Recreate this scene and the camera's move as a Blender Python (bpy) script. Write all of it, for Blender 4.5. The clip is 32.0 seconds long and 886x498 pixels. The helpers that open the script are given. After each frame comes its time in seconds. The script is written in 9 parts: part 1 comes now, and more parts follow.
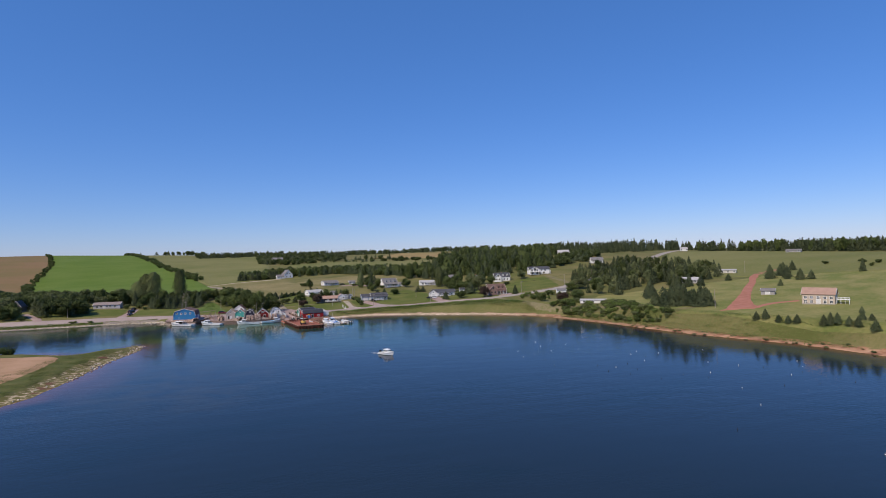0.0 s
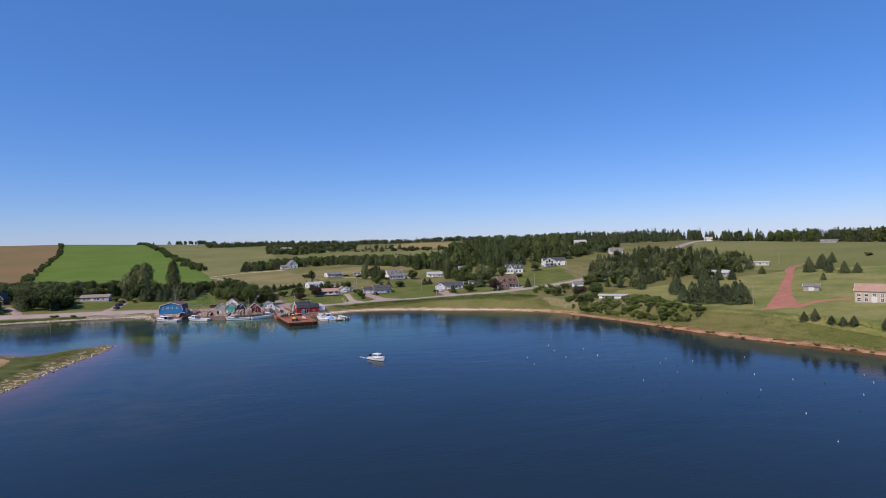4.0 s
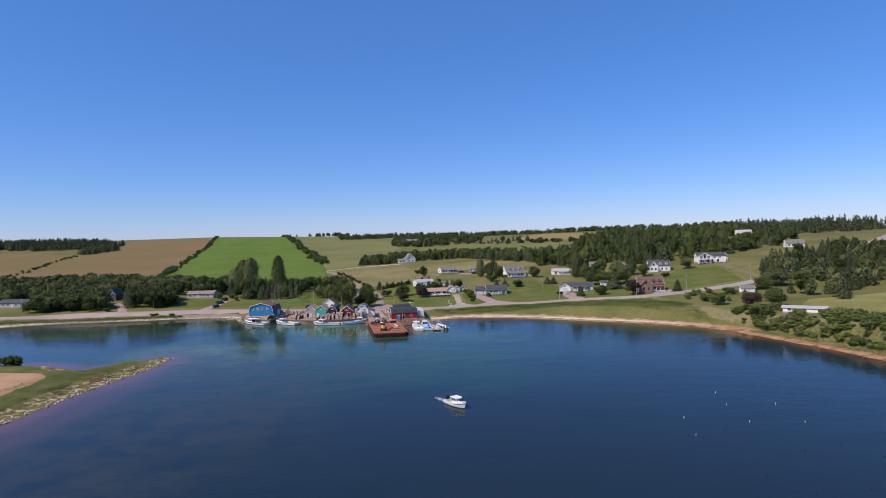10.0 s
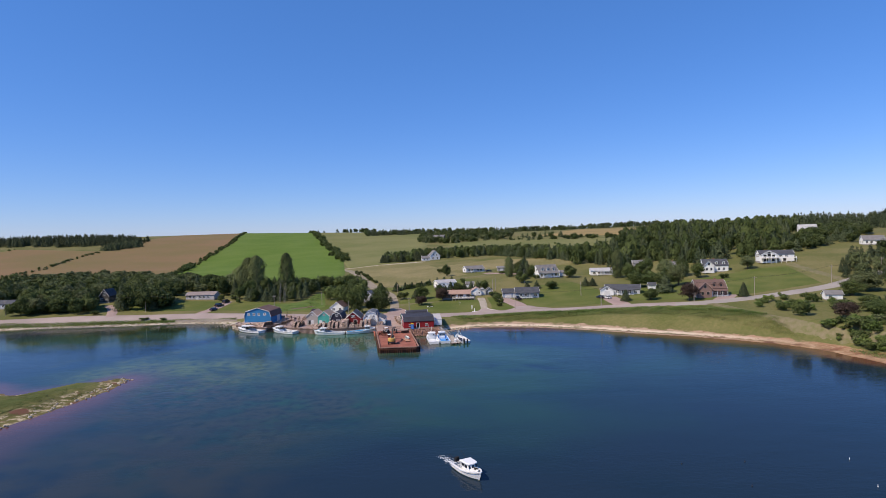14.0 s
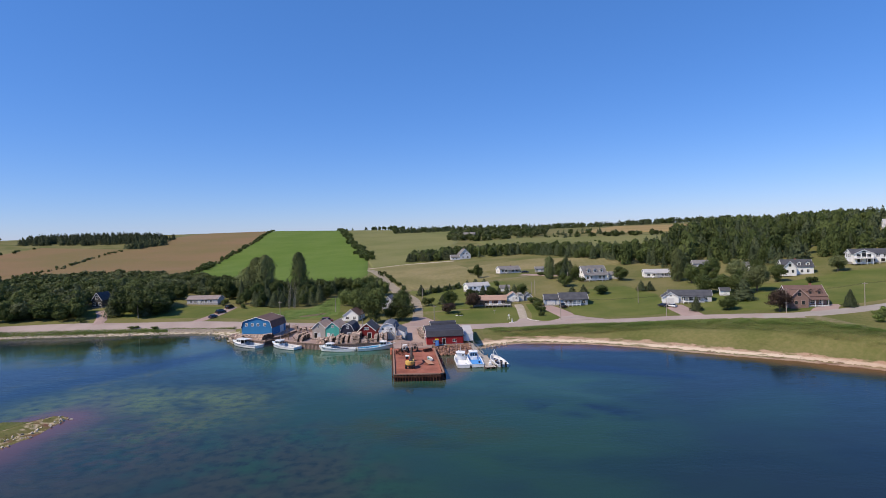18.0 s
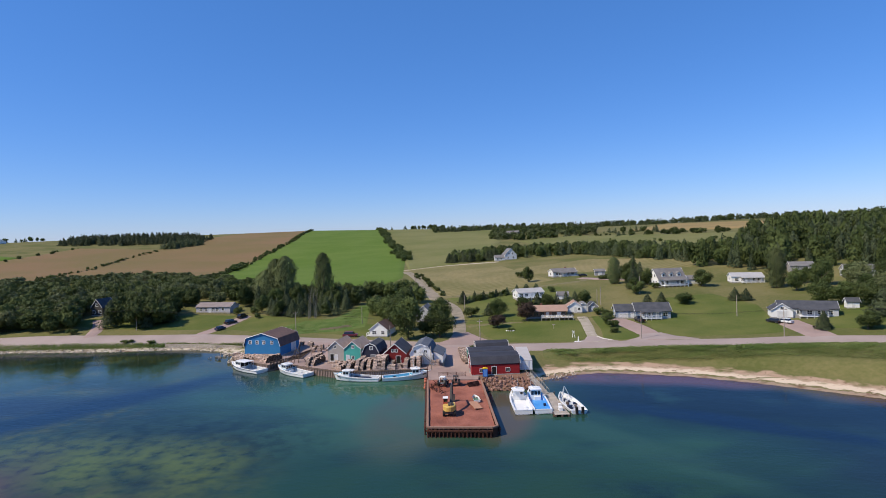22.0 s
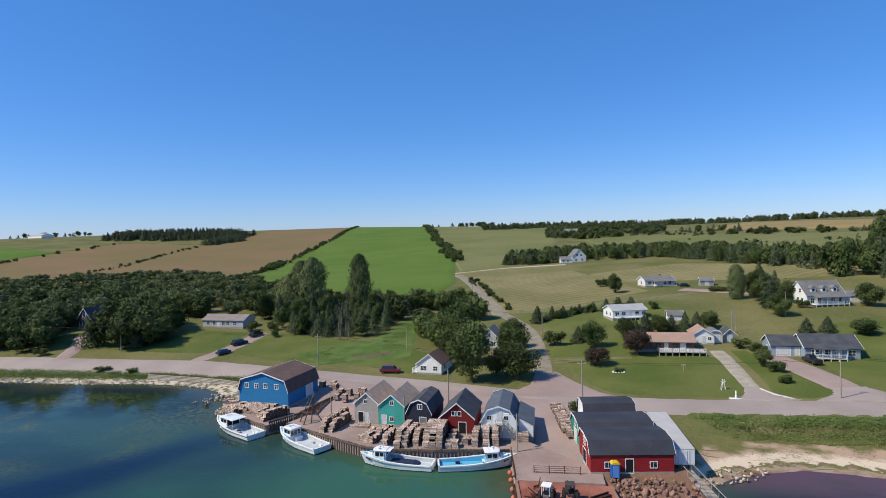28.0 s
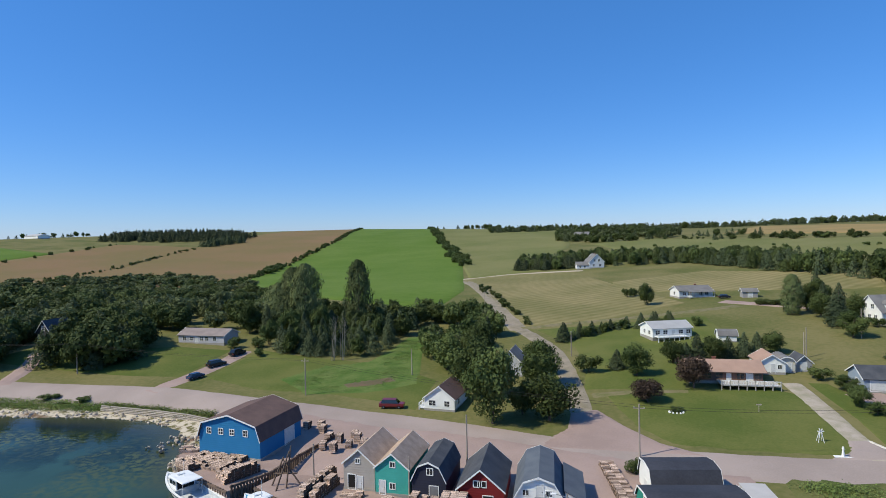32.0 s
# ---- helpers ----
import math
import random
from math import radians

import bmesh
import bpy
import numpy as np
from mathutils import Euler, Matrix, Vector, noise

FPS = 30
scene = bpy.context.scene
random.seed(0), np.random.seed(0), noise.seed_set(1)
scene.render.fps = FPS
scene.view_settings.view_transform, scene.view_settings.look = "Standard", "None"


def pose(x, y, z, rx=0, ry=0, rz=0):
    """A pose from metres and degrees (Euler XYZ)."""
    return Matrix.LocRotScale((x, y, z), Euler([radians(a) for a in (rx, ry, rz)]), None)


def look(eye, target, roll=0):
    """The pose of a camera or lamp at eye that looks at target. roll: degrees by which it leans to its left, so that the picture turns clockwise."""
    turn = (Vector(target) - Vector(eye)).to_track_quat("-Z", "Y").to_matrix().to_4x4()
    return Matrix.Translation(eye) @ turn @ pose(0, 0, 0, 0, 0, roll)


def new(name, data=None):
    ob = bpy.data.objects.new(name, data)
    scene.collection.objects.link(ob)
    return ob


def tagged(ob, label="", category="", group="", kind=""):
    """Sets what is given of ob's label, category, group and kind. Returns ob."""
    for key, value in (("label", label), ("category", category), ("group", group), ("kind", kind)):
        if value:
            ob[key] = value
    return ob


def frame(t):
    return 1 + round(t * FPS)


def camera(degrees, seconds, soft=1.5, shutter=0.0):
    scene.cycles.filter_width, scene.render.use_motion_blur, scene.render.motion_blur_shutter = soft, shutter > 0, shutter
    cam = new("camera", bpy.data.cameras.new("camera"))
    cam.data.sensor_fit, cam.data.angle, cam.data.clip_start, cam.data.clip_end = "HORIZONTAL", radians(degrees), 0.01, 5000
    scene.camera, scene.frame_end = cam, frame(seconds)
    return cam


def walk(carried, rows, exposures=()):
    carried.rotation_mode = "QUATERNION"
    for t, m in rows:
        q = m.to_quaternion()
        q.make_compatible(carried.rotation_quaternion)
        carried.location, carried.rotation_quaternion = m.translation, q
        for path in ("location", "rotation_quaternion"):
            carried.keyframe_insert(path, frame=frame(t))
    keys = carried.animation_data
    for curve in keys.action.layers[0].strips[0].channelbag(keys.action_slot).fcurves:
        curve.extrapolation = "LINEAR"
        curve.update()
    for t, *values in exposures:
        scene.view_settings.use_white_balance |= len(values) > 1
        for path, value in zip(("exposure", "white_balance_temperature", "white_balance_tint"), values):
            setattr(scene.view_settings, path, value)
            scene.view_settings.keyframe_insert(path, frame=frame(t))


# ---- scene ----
cam = camera(75.5, 32.0, soft=0.9)
PATH = [
    (0, (-22.619, -317.646, 36.172), (-21.988, -315.749, 36.205), -1.5),
    (1, (-18.525, -312.610, 36.261), (-17.922, -310.703, 36.284), -1.6),
    (2, (-14.431, -307.573, 36.351), (-13.837, -305.663, 36.364), -1.7),
    (3, (-10.967, -300.509, 36.455), (-10.384, -298.596, 36.46), -1.5),
    (6, (-1.65, -274.013, 37.265), (-1.085, -272.094, 37.25), -1.5),
    (7, (2.887, -265.94, 37.594), (3.384, -264.003, 37.574), -1.6),
    (8, (7.551, -256.926, 37.944), (7.959, -254.968, 37.922), -1.5),
    (9, (11.706, -247.101, 38.329), (11.952, -245.116, 38.306), -1.6),
    (10, (15.182, -237.153, 38.717), (15.299, -235.157, 38.693), -1.6),
    (11, (17.263, -227.557, 38.73), (17.322, -225.558, 38.704), -1.5),
    (12, (18.657, -217.587, 38.705), (18.697, -215.588, 38.676), -1.6),
    (13, (20.349, -207.086, 38.684), (20.373, -205.087, 38.652), -1.6),
    (14, (21.562, -196.238, 38.719), (21.572, -194.239, 38.684), -1.6),
    (17, (22.3, -163.909, 38.443), (22.248, -161.91, 38.405), -1.8),
    (18, (21.381, -153.048, 38.456), (21.285, -151.051, 38.416), -1.7),
    (19, (20.504, -142.293, 38.252), (20.373, -140.298, 38.213), -1.8),
    (20, (19.553, -131.143, 38.044), (19.385, -129.15, 38.006), -1.9),
    (21, (17.968, -119.225, 37.944), (17.775, -117.235, 37.904), -1.6),
    (22, (16.785, -107.499, 37.909), (16.549, -105.513, 37.871), -1.9),
    (22.5, (15.903, -101.689, 37.928), (15.579, -99.716, 37.892), -1.8),
    (23, (14.931, -96.219, 37.867), (14.553, -94.255, 37.83), -1.6),
    (24, (12.811, -85.231, 37.828), (12.426, -83.269, 37.792), -1.7),
    (25, (10.542, -75.071, 37.711), (10.163, -73.108, 37.673), -1.5),
    (27.5, (3.092, -53.301, 38.501), (2.7, -51.34, 38.46), -1.5),
    (28, (1.432, -48.953, 38.524), (1.039, -46.992, 38.482), -1.4),
    (29, (-1.027, -39.797, 38.788), (-1.423, -37.837, 38.746), -1.6),
    (30, (-3.392, -31.629, 38.895), (-3.782, -29.667, 38.852), -1.4),
    (31, (-4.881, -25.731, 39.348), (-5.28, -23.772, 39.308), -1.4),
    (32, (-6.039, -22.219, 39.239), (-6.447, -20.261, 39.205), -1.1),
]
walk(cam, [(t, look(eye, target, roll)) for t, eye, target, roll in PATH], [(0, -0.29, 6950, 14), (6, -0.17, 6950, 14), (17, -0.09, 6950, 13), (24, -0.09, 6800, 8), (32, -0.08, 6600, 1)])

# ---- daylight: clear summer sky, sun high over the viewer's left shoulder ----
SUN_TO = Vector((0.763, 0.449, -1.0)).normalized()
world = bpy.data.worlds.new("sky_world")
scene.world = world
world.use_nodes = True
_nt = world.node_tree
_sky = _nt.nodes.new("ShaderNodeTexSky")
_sky.sky_type, _sky.sun_disc = "NISHITA", False
_sky.sun_elevation = math.asin(-SUN_TO.z)
_sky.sun_rotation = math.atan2(-SUN_TO.x, -SUN_TO.y)
_sky.altitude, _sky.air_density, _sky.dust_density, _sky.ozone_density = 0, 1.0, 0.18, 5.0
_nt.nodes["Background"].inputs["Strength"].default_value = 0.132
_hue = _nt.nodes.new("ShaderNodeHueSaturation")
_hue.inputs["Saturation"].default_value = 1.17
_blue = _nt.nodes.new("ShaderNodeMix")
_blue.data_type, _blue.blend_type = "RGBA", "MULTIPLY"
_blue.inputs[0].default_value, _blue.inputs[7].default_value = 1.0, (0.90, 0.94, 1.26, 1)
_nt.links.new(_sky.outputs[0], _blue.inputs[6])
_nt.links.new(_blue.outputs[2], _hue.inputs["Color"])
_veil = _nt.nodes.new("ShaderNodeMix")
_veil.data_type = "RGBA"
_veil.inputs[0].default_value, _veil.inputs[7].default_value = 0.30, (1.0, 2.8, 6.5, 1)
_nt.links.new(_hue.outputs[0], _veil.inputs[6])
_nt.links.new(_veil.outputs[2], _nt.nodes["Background"].inputs["Color"])
sun = new("sun", bpy.data.lights.new("sun", "SUN"))
sun.data.energy, sun.data.angle, sun.data.color = 5.0, radians(0.6), (1.0, 0.895, 0.745)
sun.matrix_world = look((0, 0, 300), Vector((0, 0, 300)) + SUN_TO)
tagged(sun, kind="structure")

# ---- materials ----
MATS = {}


def mat(name, base, rough=0.85, metal=0.0, other=None, scale=1.5, amount=0.5, bump=0.0, bump_scale=12.0, spec=0.3, per_object=0.0, fine=14.0):
    """A painted or natural surface: two colours mixed at two scales of noise, with fine relief."""
    if name in MATS:
        return MATS[name]
    m = bpy.data.materials.new(name)
    m.use_nodes = True
    nt = m.node_tree
    N, L = nt.nodes, nt.links
    p = N["Principled BSDF"]
    p.inputs["Roughness"].default_value, p.inputs["Metallic"].default_value = rough, metal
    p.inputs["Specular IOR Level"].default_value = spec
    geo = N.new("ShaderNodeNewGeometry")
    other = other or tuple(c * 0.72 for c in base)
    big, small = N.new("ShaderNodeTexNoise"), N.new("ShaderNodeTexNoise")
    for n, s in ((big, scale), (small, scale * fine)):
        n.inputs["Scale"].default_value, n.inputs["Detail"].default_value = s, 4.0
        L.new(geo.outputs["Position"], n.inputs["Vector"])
    add = N.new("ShaderNodeMath")
    add.operation = "MULTIPLY_ADD"
    L.new(small.outputs[0], add.inputs[0])
    add.inputs[1].default_value = 0.5
    L.new(big.outputs[0], add.inputs[2])
    ramp = N.new("ShaderNodeMapRange")
    ramp.inputs[1].default_value, ramp.inputs[2].default_value = 0.58, 0.92
    ramp.inputs[4].default_value = amount
    L.new(add.outputs[0], ramp.inputs[0])
    mix = N.new("ShaderNodeMix")
    mix.data_type = "RGBA"
    mix.inputs[6].default_value, mix.inputs[7].default_value = (*base, 1), (*other, 1)
    L.new(ramp.outputs[0], mix.inputs[0])
    out = mix.outputs[2]
    if per_object:
        info, hsv = N.new("ShaderNodeObjectInfo"), N.new("ShaderNodeHueSaturation")
        rng = N.new("ShaderNodeMapRange")
        rng.inputs[3].default_value, rng.inputs[4].default_value = 1 - per_object, 1 + per_object
        L.new(info.outputs["Random"], rng.inputs[0])
        L.new(rng.outputs[0], hsv.inputs["Value"])
        L.new(out, hsv.inputs["Color"])
        out = hsv.outputs[0]
    L.new(out, p.inputs["Base Color"])
    if bump:
        b, bn = N.new("ShaderNodeBump"), N.new("ShaderNodeTexNoise")
        bn.inputs["Scale"].default_value, bn.inputs["Detail"].default_value = bump_scale, 3.0
        L.new(geo.outputs["Position"], bn.inputs["Vector"])
        b.inputs["Strength"].default_value, b.inputs["Distance"].default_value = 1.0, bump
        L.new(bn.outputs[0], b.inputs["Height"])
        L.new(b.outputs[0], p.inputs["Normal"])
    MATS[name] = m
    return m


def striped(m, angle, pitch, strength, dark=0.7):
    """Adds soft mowing or drill lines to a field's colour."""
    N, L = m.node_tree.nodes, m.node_tree.links
    p = N["Principled BSDF"]
    src = p.inputs["Base Color"].links[0].from_socket
    geo, mp, wave, mix = N.new("ShaderNodeNewGeometry"), N.new("ShaderNodeMapping"), N.new("ShaderNodeTexWave"), N.new("ShaderNodeMix")
    mp.inputs["Rotation"].default_value = (0, 0, angle)
    L.new(geo.outputs["Position"], mp.inputs["Vector"])
    L.new(mp.outputs[0], wave.inputs["Vector"])
    wave.inputs["Scale"].default_value, wave.inputs["Distortion"].default_value = 0.314 / pitch, 2.0
    wave.inputs["Detail"].default_value, wave.inputs["Detail Scale"].default_value = 3.0, 0.6
    amt = N.new("ShaderNodeMath")
    amt.operation = "MULTIPLY"
    amt.inputs[1].default_value = strength
    L.new(wave.outputs["Fac"], amt.inputs[0])
    mix.data_type, mix.blend_type = "RGBA", "MULTIPLY"
    mix.inputs[7].default_value = (dark, dark * 1.04, dark * 0.85, 1)
    L.new(amt.outputs[0], mix.inputs[0])
    L.new(src, mix.inputs[6])
    L.new(mix.outputs[2], p.inputs["Base Color"])


def boards(name, base, axis="Z", pitch=0.18, other=None, rough=0.75):
    """Painted board cladding: fine shadow lines between courses, weathered paint."""
    if name in MATS:
        return MATS[name]
    m = mat(name, base, rough, other=other or tuple(c * 0.8 for c in base), scale=0.7, amount=0.6)
    N, L = m.node_tree.nodes, m.node_tree.links
    co, sep, w, b = N.new("ShaderNodeTexCoord"), N.new("ShaderNodeSeparateXYZ"), N.new("ShaderNodeMath"), N.new("ShaderNodeBump")
    L.new(co.outputs["Object"], sep.inputs[0])
    w.operation = "PINGPONG"
    L.new(sep.outputs["XYZ".index(axis)], w.inputs[0])
    w.inputs[1].default_value = pitch
    b.inputs["Distance"].default_value = 0.05
    L.new(w.outputs[0], b.inputs["Height"])
    L.new(b.outputs[0], N["Principled BSDF"].inputs["Normal"])
    return m


def leafy(name, base, other, yellow=0.0):
    """Foliage: colour varies from tree to tree and from clump to clump."""
    if name in MATS:
        return MATS[name]
    m = bpy.data.materials.new(name)
    m.use_nodes = True
    N, L = m.node_tree.nodes, m.node_tree.links
    p = N["Principled BSDF"]
    p.inputs["Roughness"].default_value, p.inputs["Specular IOR Level"].default_value = 0.7, 0.15
    geo, info, noise_t = N.new("ShaderNodeNewGeometry"), N.new("ShaderNodeObjectInfo"), N.new("ShaderNodeTexNoise")
    noise_t.inputs["Scale"].default_value = 0.09
    L.new(geo.outputs["Position"], noise_t.inputs["Vector"])
    mix, hsv, rng, avg = N.new("ShaderNodeMix"), N.new("ShaderNodeHueSaturation"), N.new("ShaderNodeMapRange"), N.new("ShaderNodeMath")
    mix.data_type = "RGBA"
    mix.inputs[6].default_value, mix.inputs[7].default_value = (*base, 1), (*other, 1)
    avg.operation = "MULTIPLY_ADD"
    L.new(geo.outputs["Random Per Island"], avg.inputs[0])
    avg.inputs[1].default_value = 0.45
    wide = N.new("ShaderNodeMapRange")
    wide.inputs[1].default_value, wide.inputs[2].default_value, wide.inputs[4].default_value = 0.32, 0.68, 1.4
    L.new(noise_t.outputs[0], wide.inputs[0])
    L.new(wide.outputs[0], avg.inputs[2])
    half = N.new("ShaderNodeMath")
    half.operation = "MULTIPLY"
    half.inputs[1].default_value = 0.55
    L.new(avg.outputs[0], half.inputs[0])
    L.new(half.outputs[0], mix.inputs[0])
    rng.inputs[3].default_value, rng.inputs[4].default_value = 0.75, 1.3
    L.new(info.outputs["Random"], rng.inputs[0])
    L.new(rng.outputs[0], hsv.inputs["Value"])
    L.new(mix.outputs[2], hsv.inputs["Color"])
    L.new(hsv.outputs[0], p.inputs["Base Color"])
    thin, both = N.new("ShaderNodeBsdfTranslucent"), N.new("ShaderNodeMixShader")
    L.new(hsv.outputs[0], thin.inputs["Color"])
    both.inputs[0].default_value = 0.2
    L.new(p.outputs[0], both.inputs[1])
    L.new(thin.outputs[0], both.inputs[2])
    L.new(both.outputs[0], N["Material Output"].inputs["Surface"])
    MATS[name] = m
    return m


def glass_mat():
    return mat("window_glass", (0.02, 0.025, 0.03), 0.06, other=(0.05, 0.06, 0.07), spec=0.8)


# ---- mesh tools ----
def part(name, bm, material, parent=None, label=""):
    """Link a bmesh as one mesh object, under a thing or a part if given."""
    me = bpy.data.meshes.new(name)
    bm.to_mesh(me)
    bm.free()
    me.materials.append(material)
    ob = new(name, me)
    if parent is not None:
        ob.parent = parent
    if label:
        ob["label"] = label
    return ob


def shared(name, me, parent, m):
    """Another object on the same mesh data."""
    ob = new(name, me)
    ob.parent = parent
    ob.matrix_basis = m
    return ob


def thing(name, m, label, category, group="", kind=""):
    ob = new(name)
    ob.empty_display_size = 0.5
    ob.matrix_basis = m
    return tagged(ob, label, category, group, kind)


def box(bm, x0, y0, z0, x1, y1, z1, m=None):
    v = [bm.verts.new((x, y, z)) for z in (z0, z1) for y in (y0, y1) for x in (x0, x1)]
    for f in ((0, 2, 3, 1), (4, 5, 7, 6), (0, 1, 5, 4), (2, 6, 7, 3), (0, 4, 6, 2), (1, 3, 7, 5)):
        bm.faces.new([v[i] for i in f])
    if m is not None:
        for q in v:
            q.co = m @ q.co
    return v


def boxes(*specs):
    bm = bmesh.new()
    for s in specs:
        box(bm, *s)
    return bm


def tube(bm, a, b, r0, r1=None, n=8, caps=True):
    """A tapered round bar from a to b."""
    a, b = Vector(a), Vector(b)
    r1 = r0 if r1 is None else r1
    q = (b - a).to_track_quat("Z", "Y")
    rings = []
    for c, r in ((a, r0), (b, r1)):
        rings.append([bm.verts.new(c + q @ Vector((r * math.cos(2 * math.pi * i / n), r * math.sin(2 * math.pi * i / n), 0))) for i in range(n)])
    for i in range(n):
        bm.faces.new((rings[0][i], rings[0][(i + 1) % n], rings[1][(i + 1) % n], rings[1][i]))
    if caps:
        bm.faces.new(rings[0][::-1])
        bm.faces.new(rings[1])


def loft(bm, sections, close=True, caps=True):
    """Skin closed or open rings of points, one after another."""
    rows = [[bm.verts.new(p) for p in s] for s in sections]
    n = len(rows[0])
    for a, b in zip(rows, rows[1:]):
        for i in range(n if close else n - 1):
            bm.faces.new((a[i], a[(i + 1) % n], b[(i + 1) % n], b[i]))
    if caps and close:
        bm.faces.new(rows[0][::-1])
        bm.faces.new(rows[-1])
    return rows


def raw_mesh(name, verts, faces, material, smooth=False):
    """A mesh from arrays; all faces with the same number of corners."""
    verts, faces = np.asarray(verts, np.float32), np.asarray(faces, np.int32)
    me = bpy.data.meshes.new(name)
    me.vertices.add(len(verts))
    me.vertices.foreach_set("co", verts.ravel())
    k = faces.shape[1]
    me.loops.add(faces.size)
    me.loops.foreach_set("vertex_index", faces.ravel())
    me.polygons.add(len(faces))
    me.polygons.foreach_set("loop_start", np.arange(0, faces.size, k, dtype=np.int32))
    me.polygons.foreach_set("loop_total", np.full(len(faces), k, np.int32))
    if smooth:
        me.polygons.foreach_set("use_smooth", np.ones(len(faces), bool))
    me.materials.append(material)
    me.update()
    me.validate()
    return me


def at(x, y, rot=0, dz=0.0, s=1.0):
    """Pose on the ground."""
    return Matrix.LocRotScale((x, y, ground(x, y) + dz), Euler((0, 0, radians(rot))), (s, s, s))


# ---- lie of the land: shorelines in plan, spot heights of the village and of the hills behind it ----
SHORE_WEST = [(-2600, 60), (-700, 60), (-300, 66), (-205, 78), (-186, 84), (-167, 86), (-148, 86), (-126, 86.5), (-112, 88.5), (-97, 88),
              (-86, 83.5), (-79.5, 77), (-75, 68), (-72, 62.5), (-60, 60), (-47, 59), (-40, 54), (-29, 50), (-7, 51), (-5, 38), (8, 37)]
SHORE_EAST = [(15, 38.5), (22, 40.5), (28, 46), (38, 50), (46, 49.5), (61, 46), (75, 39), (89, 30), (101, 22), (113, 15), (124, 6),
              (135, -4), (142, -15), (147, -38), (152, -60), (155, -85), (160, -115), (168, -138), (173, -155), (175, -180),
              (170, -230), (150, -320), (150, -900)]
SPIT = [(-70, -28), (-69, -40), (-72, -58), (-76, -75), (-78, -100), (-82, -128), (-88, -141), (-102, -168), (-135, -200),
        (-400, -230), (-2600, -260), (-2600, -60), (-400, -40), (-180, -24), (-124, -30), (-111, -33), (-94, -43), (-82, -36), (-75, -25)]
SPOTS_NEAR = [(-60, 78, 2.1), (-20, 62, 2.0), (0, 60, 2.0), (-30, 92, 2.5), (-136, 105, 3.6), (-200, 100, 3.6), (40, 79, 3.2),
              (56, 77, 3.7), (90, 72, 4.6), (22, 116, 5.6), (61, 115, 6.2), (17, 158, 8.3), (82, 164, 12.2), (39, 228, 13.2),
              (121, 184, 12.8), (173, 131, 14.0), (142, 67, 9.0), (212, 137, 19.5), (-172, 134, 7.4), (-129, 142, 6.8),
              (-78, 178, 7.2), (-30, 140, 5.0), (233, -85, 12.0), (200, 10, 9.5), (-260, 200, 8.5), (215, -165, 9.5)]
SPOTS_FAR = [(297, 243, 35), (13, 375, 18), (-71, 347, 12.5), (-90, 461, 16), (-277, 506, 12.5), (-464, 583, 24), (-546, 1476, 71),
             (-396, 1650, 68), (-850, 730, 51), (-640, 900, 55), (40, 1104, 53), (200, 1089, 51), (302, 1069, 52), (434, 1028, 55),
             (558, 974, 55), (753, 598, 41), (494, 293, 39), (893, 458, 34), (347, 20, 20), (420, -39, 31), (588, 200, 35),
             (500, -300, 28), (0, 2600, 60), (-1700, 2500, 55), (1600, 2500, 50), (2600, 0, 32), (-2600, 500, 40), (-500, 320, 13)]
LAND = [np.array(SHORE_WEST + SHORE_EAST + [(2600, -900), (2600, 4200), (-2600, 4200)], float), np.array(SPIT, float)]


def shore_distance(x, y):
    """Metres to the nearest shoreline, positive on land."""
    p = np.stack([np.ravel(x), np.ravel(y)], 1).astype(float)
    best, inside = np.full(len(p), 1e9), np.zeros(len(p), bool)
    for poly in LAND:
        odd = np.zeros(len(p), bool)
        for a, b in zip(poly, np.roll(poly, -1, 0)):
            e = b - a
            s = np.clip(((p - a) @ e) / (e @ e), 0, 1)
            best = np.minimum(best, np.hypot(*(p - a - s[:, None] * e).T))
            if a[1] != b[1]:
                cross = (a[1] > p[:, 1]) != (b[1] > p[:, 1])
                odd ^= cross & (p[:, 0] < e[0] * (p[:, 1] - a[1]) / e[1] + a[0])
        inside |= odd
    return np.where(inside, best, -best).reshape(np.shape(x))


SPOTS = np.array(SPOTS_NEAR + SPOTS_FAR, float)
def bend(r):
    return np.sqrt(r * r + 400.0)
SPOT_BEND = bend(np.hypot(SPOTS[:, None, 0] - SPOTS[None, :, 0], SPOTS[:, None, 1] - SPOTS[None, :, 1]))
SPOT_WEIGHT = np.linalg.solve(np.block([[SPOT_BEND, np.ones((len(SPOTS), 1))], [np.ones((1, len(SPOTS))), np.zeros((1, 1))]]), np.append(SPOTS[:, 2], 0))


